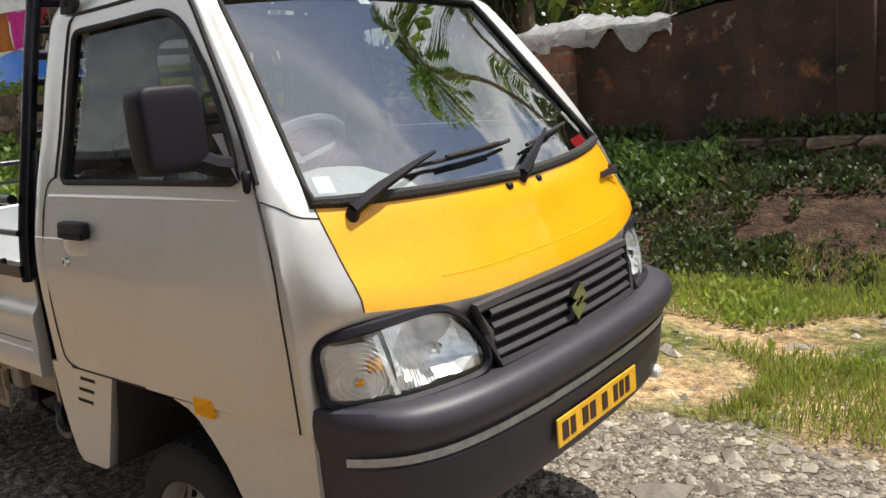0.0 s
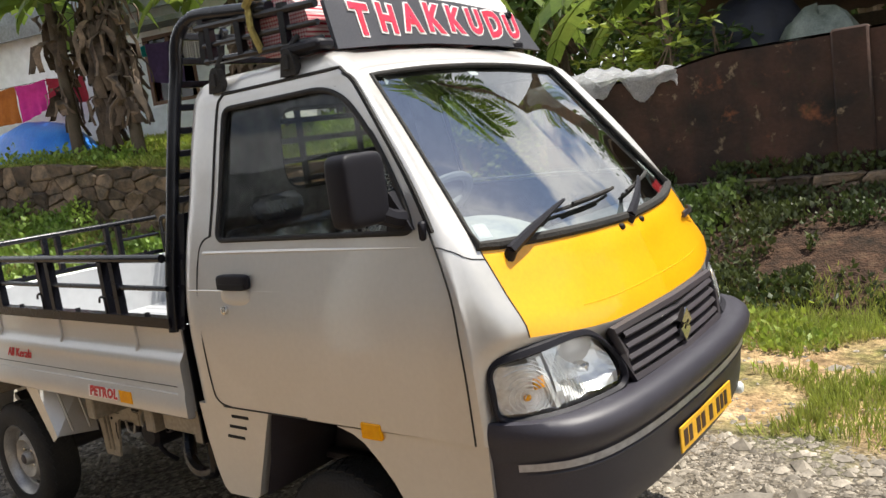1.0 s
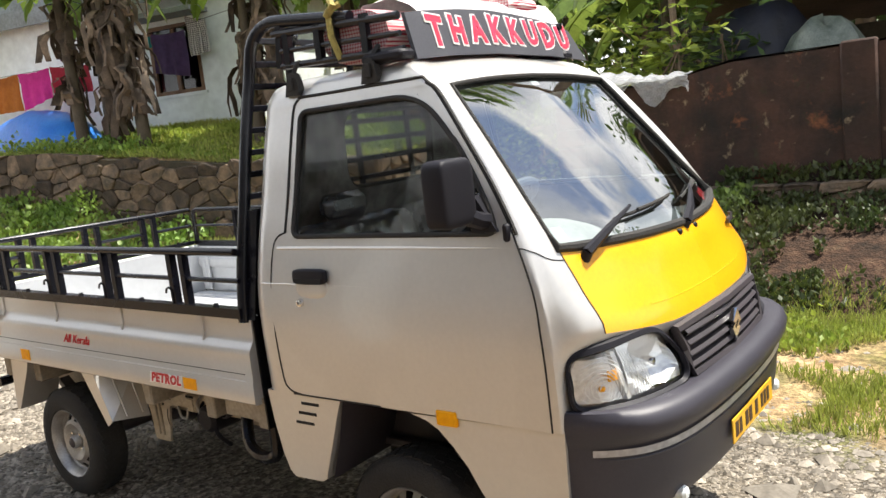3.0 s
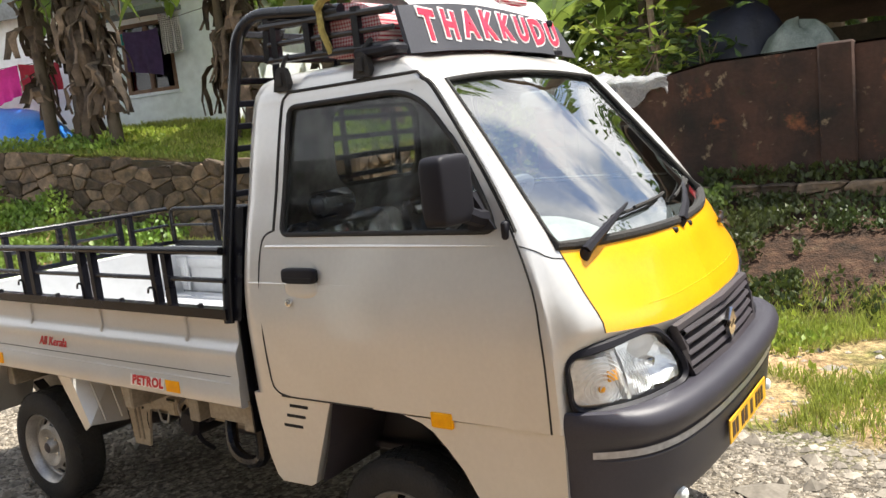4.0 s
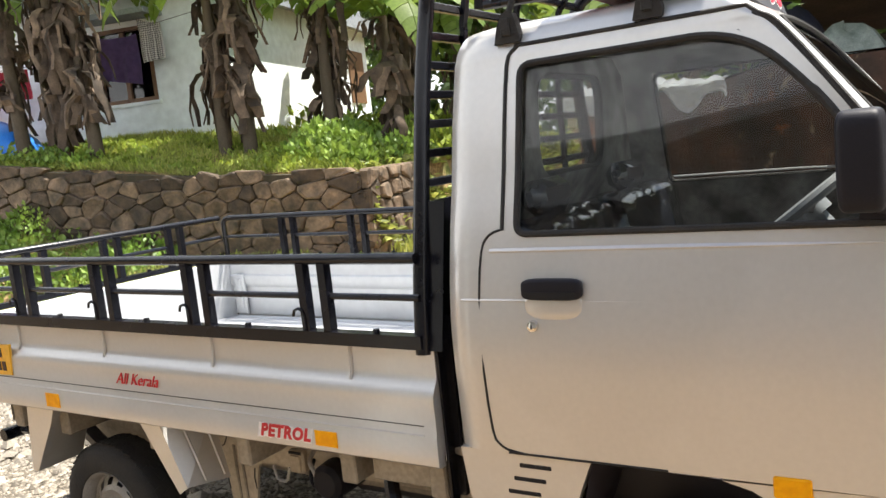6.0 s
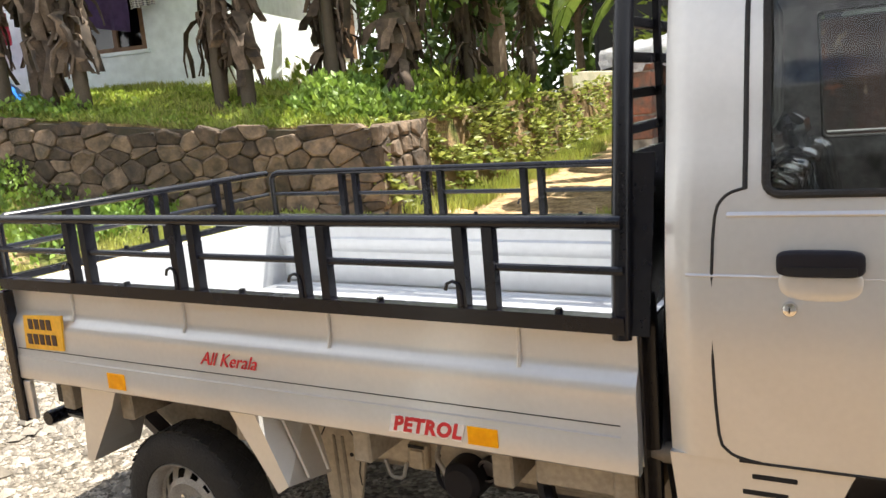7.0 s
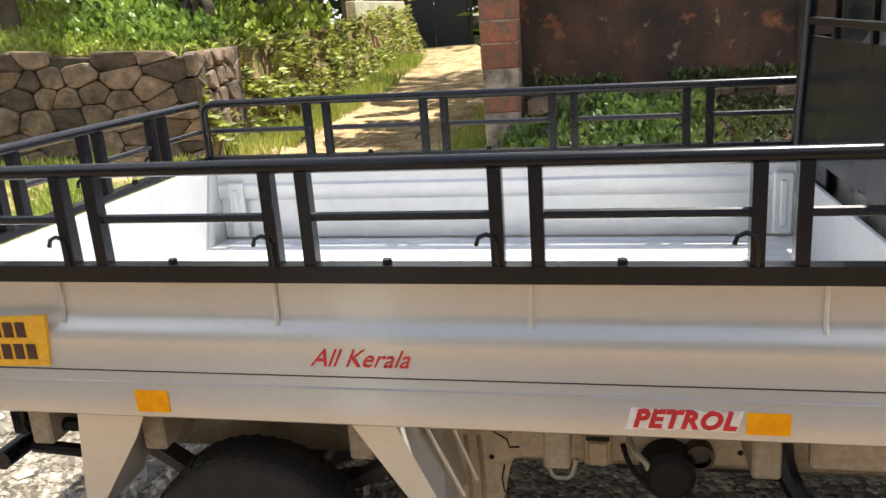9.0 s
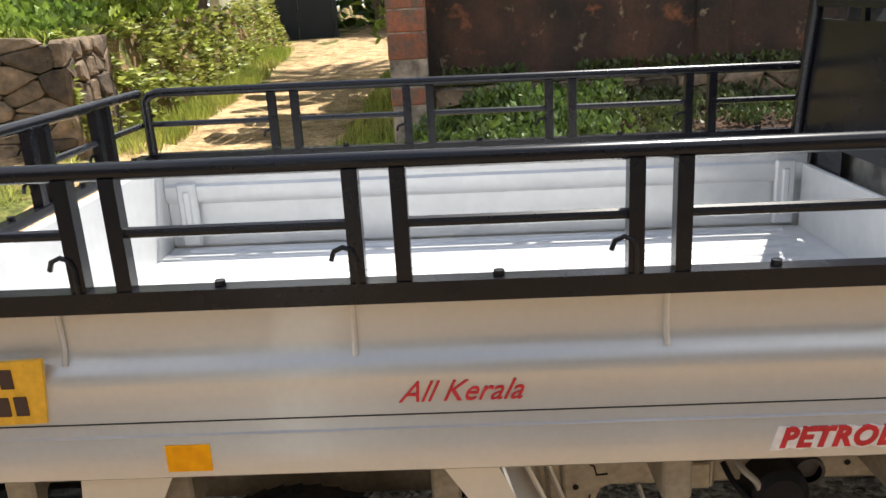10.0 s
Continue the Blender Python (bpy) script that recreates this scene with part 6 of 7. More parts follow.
    slot = Shape().box(-2.338, -2.282, 0.209, 0.213, 0.594, 0.603)
    slot.v = [f(p) for p in slot.v]
    part("clip_slot", slot, DARKHOLE, clip, smooth=False)
    part("wire_loop", Shape().tube([f(p) for p in ((-2.44, 0.23, 0.53), (-2.425, 0.228, 0.485), (-2.415, 0.228, 0.477), (-2.385, 0.228, 0.477), (-2.375, 0.228, 0.485), (-2.362, 0.23, 0.53))], 0.006, 6), STEEL, leg, "bare steel wire loop")
    rt = Shape().tube(spline([f(p) for p in ((-1.60, 0.10, 0.72), (-1.60, 0.10, 0.54), (-1.62, 0.10, 0.475), (-1.72, 0.11, 0.45), (-1.82, 0.14, 0.47), (-1.878, 0.18, 0.54), (-1.89, 0.21, 0.62), (-1.89, 0.22, 0.72))], 3), 0.026, 8)
    part("guard_hoop", rt, BLACK, truck, "black tubular side guard")
    tb = Shape().tube([f(p) for p in ((-3.62, 0.12, 0.56), (-3.62, 0.12, 0.63), (-3.80, 0.12, 0.63))], 0.02, 8)
    tb.tube([f(p) for p in ((-3.62, 0.12, 0.55), (-3.80, 0.12, 0.56))], 0.018, 8)
    part("under_run_bracket", tb, BLACK, truck)
part("under_run_bar", Shape().tube([(-3.86, 0.06, 0.545), (-3.86, W - 0.06, 0.545)], 0.028, 10), BLACK, truck, "black tubular under-run bar")
part("rear_beam", Shape().box(-3.84, -3.80, 0.10, W - 0.10, 0.60, 0.72, 0.006), BLACK, truck, smooth=False)
settle([o for o in bpy.data.objects if o not in under_bed])
# near-black sheet added to stand in for the shade under the bed
part("under_shield", Shape().box(-3.50, -1.62, 0.60, 0.615, 0.36, 0.735), DARKHOLE, truck, "added near-black sheet for the shade under the bed", smooth=False)
part("fuel_tank", Shape().box(-2.30, -1.75, 0.45, 0.85, 0.34, 0.58, 0.04), DARKGREY, truck, "dark fuel tank", smooth=False)
part("filler_pipe", Shape().lathe([(0.026, -0.035), (0.033, -0.035), (0.035, -0.025), (0.034, 0.08), (0.026, 0.08), (0.022, -0.02), (0.0, -0.02)], (-2.071, 0.24, 0.548), 24), DARKGREY, truck, "dark round filler pipe")
part("air_filter", Shape().lathe([(0.0, -0.06), (0.045, -0.06), (0.062, -0.045), (0.066, 0.0), (0.066, 0.12), (0.0, 0.14)], (-2.145, 0.22, 0.515), 24), PLASTIC, truck, "black plastic canister")
part("hose", Shape().tube(spline([(-2.24, 0.24, 0.60), (-2.225, 0.19, 0.575), (-2.195, 0.175, 0.545), (-2.19, 0.18, 0.50), (-2.17, 0.20, 0.45)], 4), 0.008, 8), STEEL, truck, "pale rubber hose")
part("hose", Shape().tube(spline([(-2.12, 0.22, 0.50), (-2.10, 0.18, 0.47), (-2.085, 0.19, 0.43), (-2.09, 0.24, 0.38)], 4), 0.010, 8), PLASTIC, truck, "black rubber hose")
part("hose", Shape().tube(spline([(-2.25, 0.24, 0.56), (-2.235, 0.20, 0.53), (-2.20, 0.17, 0.50), (-2.14, 0.18, 0.47)], 4), 0.007, 8), PLASTIC, truck)
part("axle", Shape().tube([(-3.19, 0.12, 0.288), (-3.19, W - 0.12, 0.288)], 0.045, 10).lathe([(0, -0.13), (0.09, -0.11), (0.13, 0), (0.09, 0.11), (0, 0.13)], (-3.19, 0.78, 0.288), 16), DARKGREY, truck)
part("axle", Shape().tube([(-0.905, 0.12, 0.30), (-0.905, W - 0.12, 0.30)], 0.035, 10), DARKGREY, truck)
for y in (0.30, W - 0.30):
    part("leaf_spring", Shape().tube([(-3.62, y, 0.52), (-3.45, y, 0.40), (-3.19, y, 0.355), (-2.95, y, 0.40), (-2.75, y, 0.50)], 0, flat=(0.03, 0.016)), DARKGREY, truck, smooth=False)
part("connector_pipe", Shape().tube([(-1.60, 0.10, 0.735), (-1.46, 0.09, 0.735)], 0.026, 12), GREYPAINT, truck)
part("spare_wheel", Shape().lathe([(0.16, 0.0), (0.20, -0.06), (0.27, -0.05), (0.285, 0.0), (0.285, 0.08), (0.20, 0.12), (0.0, 0.12)], (-2.75, 0.95, 0.46), 28, "z"), RUBBER, truck)
# near-black block and board added to shut out light from the far side
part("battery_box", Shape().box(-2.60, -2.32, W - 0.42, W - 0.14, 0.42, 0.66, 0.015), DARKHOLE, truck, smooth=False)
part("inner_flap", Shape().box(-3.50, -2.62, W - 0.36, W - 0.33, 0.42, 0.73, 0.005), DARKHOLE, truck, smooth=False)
part("prop_shaft", Shape().tube([(-1.4, 0.78, 0.42), (-3.1, 0.78, 0.31)], 0.035, 10), DARKGREY, truck)
part("muffler", Shape().lathe([(0, -0.25), (0.06, -0.24), (0.08, -0.2), (0.08, 0.2), (0.06, 0.24), (0, 0.25)], (-2.5, 1.12, 0.42), 16, "x"), GREYPAINT, truck)
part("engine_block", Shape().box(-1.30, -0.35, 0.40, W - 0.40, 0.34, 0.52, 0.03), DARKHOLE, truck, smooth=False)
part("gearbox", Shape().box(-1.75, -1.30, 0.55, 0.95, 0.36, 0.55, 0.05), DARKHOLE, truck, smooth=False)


# ---- plants ----
def banana(place, h, seed, leaves=7, dry=16, lean=0.0, reach=1.0, label="banana plant with a stem wrapped in dry brown leaves"):
    """A banana plant: tapered stem, arched torn leaves, a skirt of dry hanging leaves."""
    r = random.Random(seed)
    x, y, z = place
    z = z if z else land(x, y) - 0.05
    root = thing("banana_plant", (x, y, z), label, "banana plant", "banana plants on the terrace")
    top = Vector((x + lean, y, z + h))
    mid = Vector((x + lean * 0.4, y, z + h * 0.5))
    part("stem", Shape().tube([(x, y, z - 0.1), mid, top], [0.115, 0.095, 0.065], 9), BARK, root)
    for k in range(leaves):
        az = 2 * math.pi * (k + r.uniform(-0.3, 0.3)) / leaves
        el = r.uniform(0.45, 1.15)
        ln = r.uniform(1.7, 2.5) * reach
        d = Vector((math.cos(az), math.sin(az), 0))
        rib, p, e = [], top.copy(), el
        for s in range(10):
            rib.append(p.copy())
            p = p + (d * math.cos(e) + Vector((0, 0, math.sin(e)))) * ln / 9
            e -= r.uniform(0.16, 0.30)
        side = Vector((-d.y, d.x, 0))
        sh = Shape().tube(rib, [0.028 - 0.0025 * s for s in range(10)], 5)
        for sg in (-1, 1):
            drop = r.uniform(0.05, 0.5)
            for s in range(1, 9):
                a, b = rib[s], rib[s + 1]
                w = 0.31 * reach * math.sin(math.pi * min(1, (s + 0.6) / 9.2)) ** 0.6
                w2 = 0.31 * reach * math.sin(math.pi * min(1, (s + 1.5) / 9.6)) ** 0.6
                if r.random() < 0.16:
                    drop = r.uniform(0.0, 0.8)
                gap = (b - a) * r.uniform(0.0, 0.12)
                down = Vector((0, 0, -1))
                o1 = side * sg * w * math.cos(drop) + down * w * math.sin(drop)
                o2 = side * sg * w2 * math.cos(drop + 0.06) + down * w2 * math.sin(drop + 0.06)
                fwd = (b - a) * 0.25
                sh.add([a, a + o1 * 0.5 + fwd * 0.5 + Vector((0, 0, 0.02)), a + o1 + fwd, b - gap, b - gap + o2 * 0.5 + fwd * 0.5 + Vector((0, 0, 0.02)), b - gap + o2 + fwd], [(0, 1, 4, 3), (1, 2, 5, 4)])
        part("leaf", sh, BANANA, root)
    for k in range(dry):
        az = r.uniform(0, 2 * math.pi)
        zz = h * r.uniform(0.35, 1.0)
        c = Vector((x + lean * zz / h, y, z + zz))
        d = Vector((math.cos(az), math.sin(az), 0))
        ln = r.uniform(0.25, 1.0) * min(1.0, h / 1.8)
        sd = Vector((-d.y, d.x, 0))
        sh = Shape()
        for q in range(3):
            w = r.uniform(0.02, 0.11)
            bend = r.uniform(-0.28, 0.28)
            flare = r.choice((0.0, 0.03, 0.07, 0.12, 0.20, 0.34))
            o = sd * r.uniform(-0.08, 0.08)
            line = []
            for s in range(6):
                t = s / 5
                line.append(c + d * (0.09 + flare * math.sin(min(1, t * 1.6) * math.pi * 0.5) + r.uniform(-0.05, 0.05)) + o * (1 + t) + sd * (r.uniform(-0.05, 0.05) + bend * t * t) + Vector((0, 0, 0.06 * math.sin(t * 3) - ln * t ** 1.3)))
            rows = [[p - sd * w * (1 - 0.6 * abs(i / 5 - 0.45)) + d * r.uniform(-0.02, 0.02), p + d * 0.02, p + sd * w * (1 - 0.6 * abs(i / 5 - 0.45)) + d * r.uniform(-0.02, 0.02)] for i, p in enumerate(line)]
            sh.grid(rows)
        part("dry_leaf", sh, DRYLEAF, root)
    return root


for place, h, seed, lv, dry, lean in (
        ((-16.9, 4.9, 0), 3.3, 15, 9, 10, 0.1), ((-12.75, 6.5, 0), 3.2, 16, 7, 6, 0.0), ((-12.45, 5.75, 0), 2.7, 1, 8, 14, -0.1), ((-11.75, 5.98, 0), 2.8, 2, 4, 26, 0.1), ((-11.18, 6.1, 0), 3.0, 3, 5, 30, -0.15),
        ((-9.66, 7.25, 0), 2.6, 4, 6, 22, 0.0), ((-9.25, 7.35, 0), 2.9, 5, 6, 30, 0.1), ((-8.44, 8.35, 0), 2.5, 6, 7, 14, 0.05),
        ((-7.65, 9.1, 0), 2.3, 7, 7, 18, -0.1), ((-8.6, 10.8, 0), 2.7, 8, 7, 20, 0.1), ((-8.0, 12.0, 0), 2.4, 9, 7, 16, 0.0),
        ((-8.7, 13.6, 0), 2.9, 10, 7, 16, 0.0), ((-8.2, 15.4, 0), 2.6, 12, 7, 14, 0.1), ((-9.6, 12.2, 0), 3.0, 13, 7, 12, 0.0), ((-9.4, 9.6, 0), 3.2, 14, 7, 16, 0.0)):
    banana(place, h, seed, lv, dry, lean)
for place, h, seed in (((-3.4, 9.4, 0.9), 2.3, 21), ((-3.1, 10.9, 0.9), 2.4, 22), ((-2.5, 11.3, 0.9), 2.8, 23), ((-3.3, 13.4, 0.9), 3.0, 24), ((0.6, 13.2, 0.9), 3.0, 25)):
    banana(place, h, seed, 8, 8, 0.0, 1.15, "green banana plant behind the boundary wall")

# grass and weeds
# darker copies of the weed green, with shade put into their colour
CLUMPWEED = material("clump_weeds", (0.068, 0.12, 0.024), 0.55, 0, (0.10, 0.14, 0.028), 0.9, 0.9, 30, isle=0.45, transl=0.3)
SHADEWEED = material("shaded_weeds", (0.040, 0.066, 0.014), 0.55, 0, (0.066, 0.078, 0.020), 0.9, 0.9, 30, isle=0.4, transl=0.25)
def lane_free(x, y):
    return not (-6.5 < x < -3.9 and y > 3.2)
def gravel_edge(x, y):
    return y + 1.1 * (0.5 + 0.5 * noise.noise((x * 1.6, y * 1.6, 0))) > 2.6
def meadow(x, y):
    return gravel_edge(x, y) and lane_free(x, y) and height(x, y) < 1.3 and not (x > -3.1 and y > 5.95) and noise.noise((x * 0.9, y * 0.9, 2)) > -0.15 + (0.3 if 3.0 < y < 3.8 and x > -3 else 0)
def blades(name, n, seed, box, keep, size, wide, label, mat=None, clump=0.12, clumps=300, spread=0.35):
    p = scatter(n, seed, box, keep, (-0.01, 0.01), clump, clumps)
    r = np.random.default_rng(seed + 50)
    stuff(name, leaf_mesh(name, p, upward(len(p), seed + 1, spread), r.uniform(*size, len(p)), mat or GRASS, wide, seed + 2, 0.1), label, "grass")
blades("grass", 46000, 31, (-3.0, 4.0, 2.1, 4.6), meadow, (0.025, 0.105), 0.10, "sunlit green grass beside the gravel")
blades("grass", 16000, 32, (-14.0, -4.0, 2.2, 6.4), lambda x, y: meadow(x, y) and (Vector((x, y, 0)) - STONE_A).dot(SN) < -0.05, (0.05, 0.16), 0.16, "rough green grass on the slope", clump=0.2, spread=0.7)
blades("grass", 26000, 33, (-14.5, -6.7, 4.8, 9.5), lambda x, y: 1.2 < height(x, y) and (Vector((x, y, 0)) - STONE_A).dot(SN) > 0.15 and (Vector((x, y, 0)) - HC).dot(HN) < 0 or (1.2 < height(x, y) and x > -10.5 and y > 6.8), (0.05, 0.16), 0.18, "green grass on the terrace", clump=0.25, spread=0.7)
blades("grass", 5000, 34, (-4.2, -3.0, 4.5, 14.0), lambda x, y: x > -4.1, (0.08, 0.25), 0.1, "grass along the lane by the pillar")
blades("grass", 5000, 35, (-7.6, -6.0, 7.0, 20.0), lambda x, y: cliff_x(y) < x < cliff_x(y) + 0.8, (0.08, 0.28), 0.1, "grass along the lane under the bank")


def shrubs(name, n, seed, box, keep, size, lift, label, mat, clump=0.18, clumps=60, wide=0.6, spread=1.0):
    p = scatter(n, seed, box, keep, (0.0, 1.0), clump, clumps)
    r = np.random.default_rng(seed + 9)
    hgt = np.array([lift * (0.35 + 0.65 * abs(noise.noise((q[0] * 1.7, q[1] * 1.7, seed))) * 2) for q in p])
    frac = r.uniform(0, 1, len(p)) ** 0.7
    base = np.array([land(q[0], q[1]) for q in p])
    p[:, 2] = base + frac * hgt
    stuff(name, leaf_mesh(name, p, upward(len(p), seed + 1, spread), r.uniform(*size, len(p)), mat, wide, seed + 2, 0.3), label, "weeds")
bank = lambda x, y: 4.2 < y < 6.02 and noise.noise((x * 1.1, y * 1.5, 4)) + 0.5 * noise.noise((x * 4.1, y * 4.3, 9)) > (-0.35 if y > 5.35 else -0.02 if y > 4.75 else -0.14)
shrubs("weeds", 17000, 41, (-3.0, 4.5, 4.3, 6.0), bank, (0.03, 0.075), 0.15, "leafy weeds on the red earth bank", SHADEWEED, 0.12, 110)
shrubs("weeds", 5500, 42, (-3.4, -1.3, 5.0, 6.0), lambda x, y: y < 6.0 and x < -1.35, (0.03, 0.09), 0.30, "dense green weeds at the foot of the boundary wall", CLUMPWEED, 0.2, 30)
shrubs("weeds", 6000, 43, (-13.5, -8.8, 3.6, 6.0), lambda x, y: (Vector((x, y, 0)) - STONE_A).dot(SN) < -0.05 and x < -9.2 + 0.6 * noise.noise((x, y, 1)) or x < -11, (0.05, 0.12), 0.4, "weeds in front of the stone wall", WEED, 0.25, 40)
shrubs("weeds", 3500, 44, (-8.2, -6.9, 6.9, 9.2), lambda x, y: height(x, y) > 1.1, (0.06, 0.15), 0.55, "lush leafy shrubs on the corner of the terrace", WEED, 0.25, 14)
shrubs("weeds", 5000, 45, (-9.6, -7.0, 9.0, 14.5), lambda x, y: height(x, y) > 1.1, (0.08, 0.20), 0.6, "green undergrowth on the terrace", LIME, 0.3, 40)
shrubs("weeds", 5000, 49, (-14.0, -6.9, 5.0, 8.4), lambda x, y: height(x, y) > 1.1 and 0.2 < (Vector((x, y, 0)) - STONE_A).dot(SN) < 1.9, (0.04, 0.10), 0.16, "low leafy weeds along the terrace edge", LIME, 0.22, 60)
shrubs("weeds", 2600, 55, (-2.6, 3.6, 2.7, 4.3), meadow, (0.03, 0.075), 0.09, "small leafy weeds in the grass", LIME, 0.12, 70)
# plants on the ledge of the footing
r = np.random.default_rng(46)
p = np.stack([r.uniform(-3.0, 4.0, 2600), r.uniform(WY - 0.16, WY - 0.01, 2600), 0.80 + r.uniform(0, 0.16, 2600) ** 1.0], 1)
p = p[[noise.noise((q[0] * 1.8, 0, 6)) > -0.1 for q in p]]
# the ledge plants take the green with shade in it too
stuff("weeds", leaf_mesh("weeds", p, upward(len(p), 47, 1.0), r.uniform(0.03, 0.09, len(p)), SHADEWEED, 0.6, 48, 0.3), "small plants on the ledge of the wall footing", "weeds")

# the overgrown bank along the lane
CREEPER = material("creeper_leaves", (0.12, 0.16, 0.03), 0.5, 0, (0.24, 0.24, 0.05), 1.1, 1.0, 30, isle=0.45, transl=0.3)
bk = Shape()
ysb = steps([(6.7, 24.0, 0.3)])
bk.grid([[(cliff_x(y) + 0.10 - 0.35 * t + 0.10 * noise.noise((y * 1.3, t * 3, 1)), y, lerp(LANE, y) - 0.1 + (1.5 - lerp(LANE, y) * 0.3) * t) for y in ysb] for t in (0, 0.25, 0.5, 0.75, 1.0)])
solid("earth_bank", bk, material("mossy_earth", (0.25, 0.15, 0.06), 0.95, 0, (0.08, 0.06, 0.025), 3.0, 1.0, 30, bump=0.8, bump_scale=14), "steep overgrown earth bank beside the lane", "earth bank", kind="structure")
n = 12500
yb = 6.7 + (24 - 6.7) * r.uniform(0, 1, n) ** 1.7
tb = r.uniform(0, 1, n)
p = np.array([(cliff_x(y) + 0.16 - 0.35 * t + r.uniform(-0.05, 0.07), y, lerp(LANE, y) + 1.42 * t) for y, t in zip(yb, tb)])
p = p[[noise.noise((q[1] * 1.6, q[2] * 2.2, 8)) > -0.06 for q in p]]
ways = upward(len(p), 51, 0.9) * np.array([1, 1, 0.25]) + np.array([0.4, -0.2, -0.25])
half = r.uniform(0, 1, len(p)) < 0.55
for sel, mat, lab in ((half, CREEPER, "yellow-green creepers on the bank"), (~half, GRASS, "dry grass hanging on the bank")):
    stuff("creepers", leaf_mesh("creepers", p[sel], ways[sel], r.uniform(0.06, 0.19, sel.sum()), mat, 0.5, 52, 0.3), lab, "creepers")

# pale garden wall at the far end of the bank
solid("garden_wall", Shape().box(-8.25, -8.0, 17.6, 22.6, 1.2, 2.08, 0.02), material("mossy_pale_wall", (0.60, 0.56, 0.42), 0.9, 0, (0.34, 0.32, 0.20), 1.6, 1.0, 20), "pale mossy garden wall beside the lane", "wall", kind="structure")


# ---- woods, trees ----
def tree(place, h, crown, seed, n=2600, label="broad-leaved tree with a dark green crown", leaf=(0.16, 0.34), mat=None):
    """A tree: tapered trunk, limbs, and a crown of leaf clumps round the limbs' ends."""
    r = random.Random(seed)
    q = np.random.default_rng(seed)
    x, y, z = place
    root = thing("tree", place, label, "tree", "trees round the yard")
    trunk = Shape().tube([(x, y, z - 0.2), (x + r.uniform(-0.2, 0.2), y, z + h * 0.35), (x + r.uniform(-0.3, 0.3), y, z + h * 0.7)], [0.22, 0.16, 0.08], 8)
    tips = []
    for k in range(11):
        az, zz = r.uniform(0, 6.28), h * r.uniform(0.35, 0.7)
        a = Vector((x, y, z + zz))
        b = a + Vector((math.cos(az) * crown * r.uniform(0.4, 0.9), math.sin(az) * crown * r.uniform(0.4, 0.9), h * r.uniform(0.08, 0.32)))
        trunk.tube([a, a.lerp(b, 0.5) + Vector((0, 0, 0.15)), b], [0.07, 0.05, 0.02], 5)
        tips += [b, a.lerp(b, 0.6)]
    part("trunk", trunk, WOOD, root)
    c = np.array([tips[i] for i in q.integers(len(tips), size=n)]) + q.normal(size=(n, 3)) * crown * np.array([0.24, 0.24, 0.18])
    me = leaf_mesh("crown", c, q.normal(size=(n, 3)) + np.array([0, 0, -0.2]), q.uniform(*leaf, n), mat or TREELEAF, 0.5, seed, 0.3)
    cr = new("crown", me)
    cr.parent = root
    me.transform(Matrix.Translation(-Vector(place)))
    return root


for k, (x, y, h, c) in enumerate(((-12, 30, 9, 3.6), (-8, 33, 10, 4), (-4, 31, 9, 3.6), (-16, 27, 9, 3.5), (0, 30, 10, 4), (-20, 24, 10, 4), (5, 27, 9, 3.8), (-6.0, 36, 11, 4.4), (10, 22, 9, 3.8), (-24, 19, 9, 4), (-30, 15, 10, 4.2), (-32, 10, 9, 4))):
    tree((x, y, 0.6), h, c, 100 + k, 3200, "tall dark tree at the end of the lane", (0.3, 0.6))
# the second one is added to shade the house's side wall
for k, (x, y, h, c) in enumerate(((-2.0, 15.5, 5.5, 2.2), (-7.7, 12.6, 5.8, 1.9), (4.5, 19.0, 5.5, 2.6), (9.5, 15.5, 5, 2.5), (-17, 19, 8, 3.2), (-12, 22, 8, 3))):
    tree((x, y, 0.9), h, c, 140 + k, 3000, "bushy green tree behind the walls", (0.16, 0.36))
# unseen tree added behind the boundary wall to shade the bank
for k, (x, y) in enumerate(((5.8, 8.3),)):
    tree((x, y, 0.95), 6.4, 2.1, 190 + k, 3600, "unseen spreading tree added behind the boundary wall for its shade", (0.16, 0.34))

# near-black sheets added to stand in for the dark far end of the lane
lane_end_black = material("near_black_sheet", (0.010, 0.012, 0.016), 0.7, 0, (0.006, 0.008, 0.008), 2.0, 0.9, 30)
lane_gate = thing("lane_gate", (-7.6, 27.0, 0.55), "near-black sheets standing in for the dark end of the lane", "gate")
for x in (-10.4, -9.2, -8.0):
    part("gate_leaf", Shape().box(x, x + 1.18, 27.0, 27.06, 0.56, 4.6, 0.01), lane_end_black, lane_gate, smooth=False)
for x in (-10.5, -6.80):
    part("gate_post", Shape().box(x, x + 0.12, 26.95, 27.1, 0.4, 4.7, 0.01), lane_end_black, lane_gate, smooth=False)

# woods that close the far end of the lane
r = np.random.default_rng(60)
n = 16000
p = np.stack([r.uniform(-34, 26, n), r.uniform(36, 43, n), 0.5 + 10.0 * r.uniform(0, 1, n) ** 0.9], 1)
p[:, 1] += 1.5 * np.sin(p[:, 0] * 0.7)
stuff("woods", leaf_mesh("woods", p, r.normal(size=(n, 3)), r.uniform(0.5, 1.1, n), TREELEAF, 0.55, 61, 0.3), "dense dark woods beyond the lane", "woods")

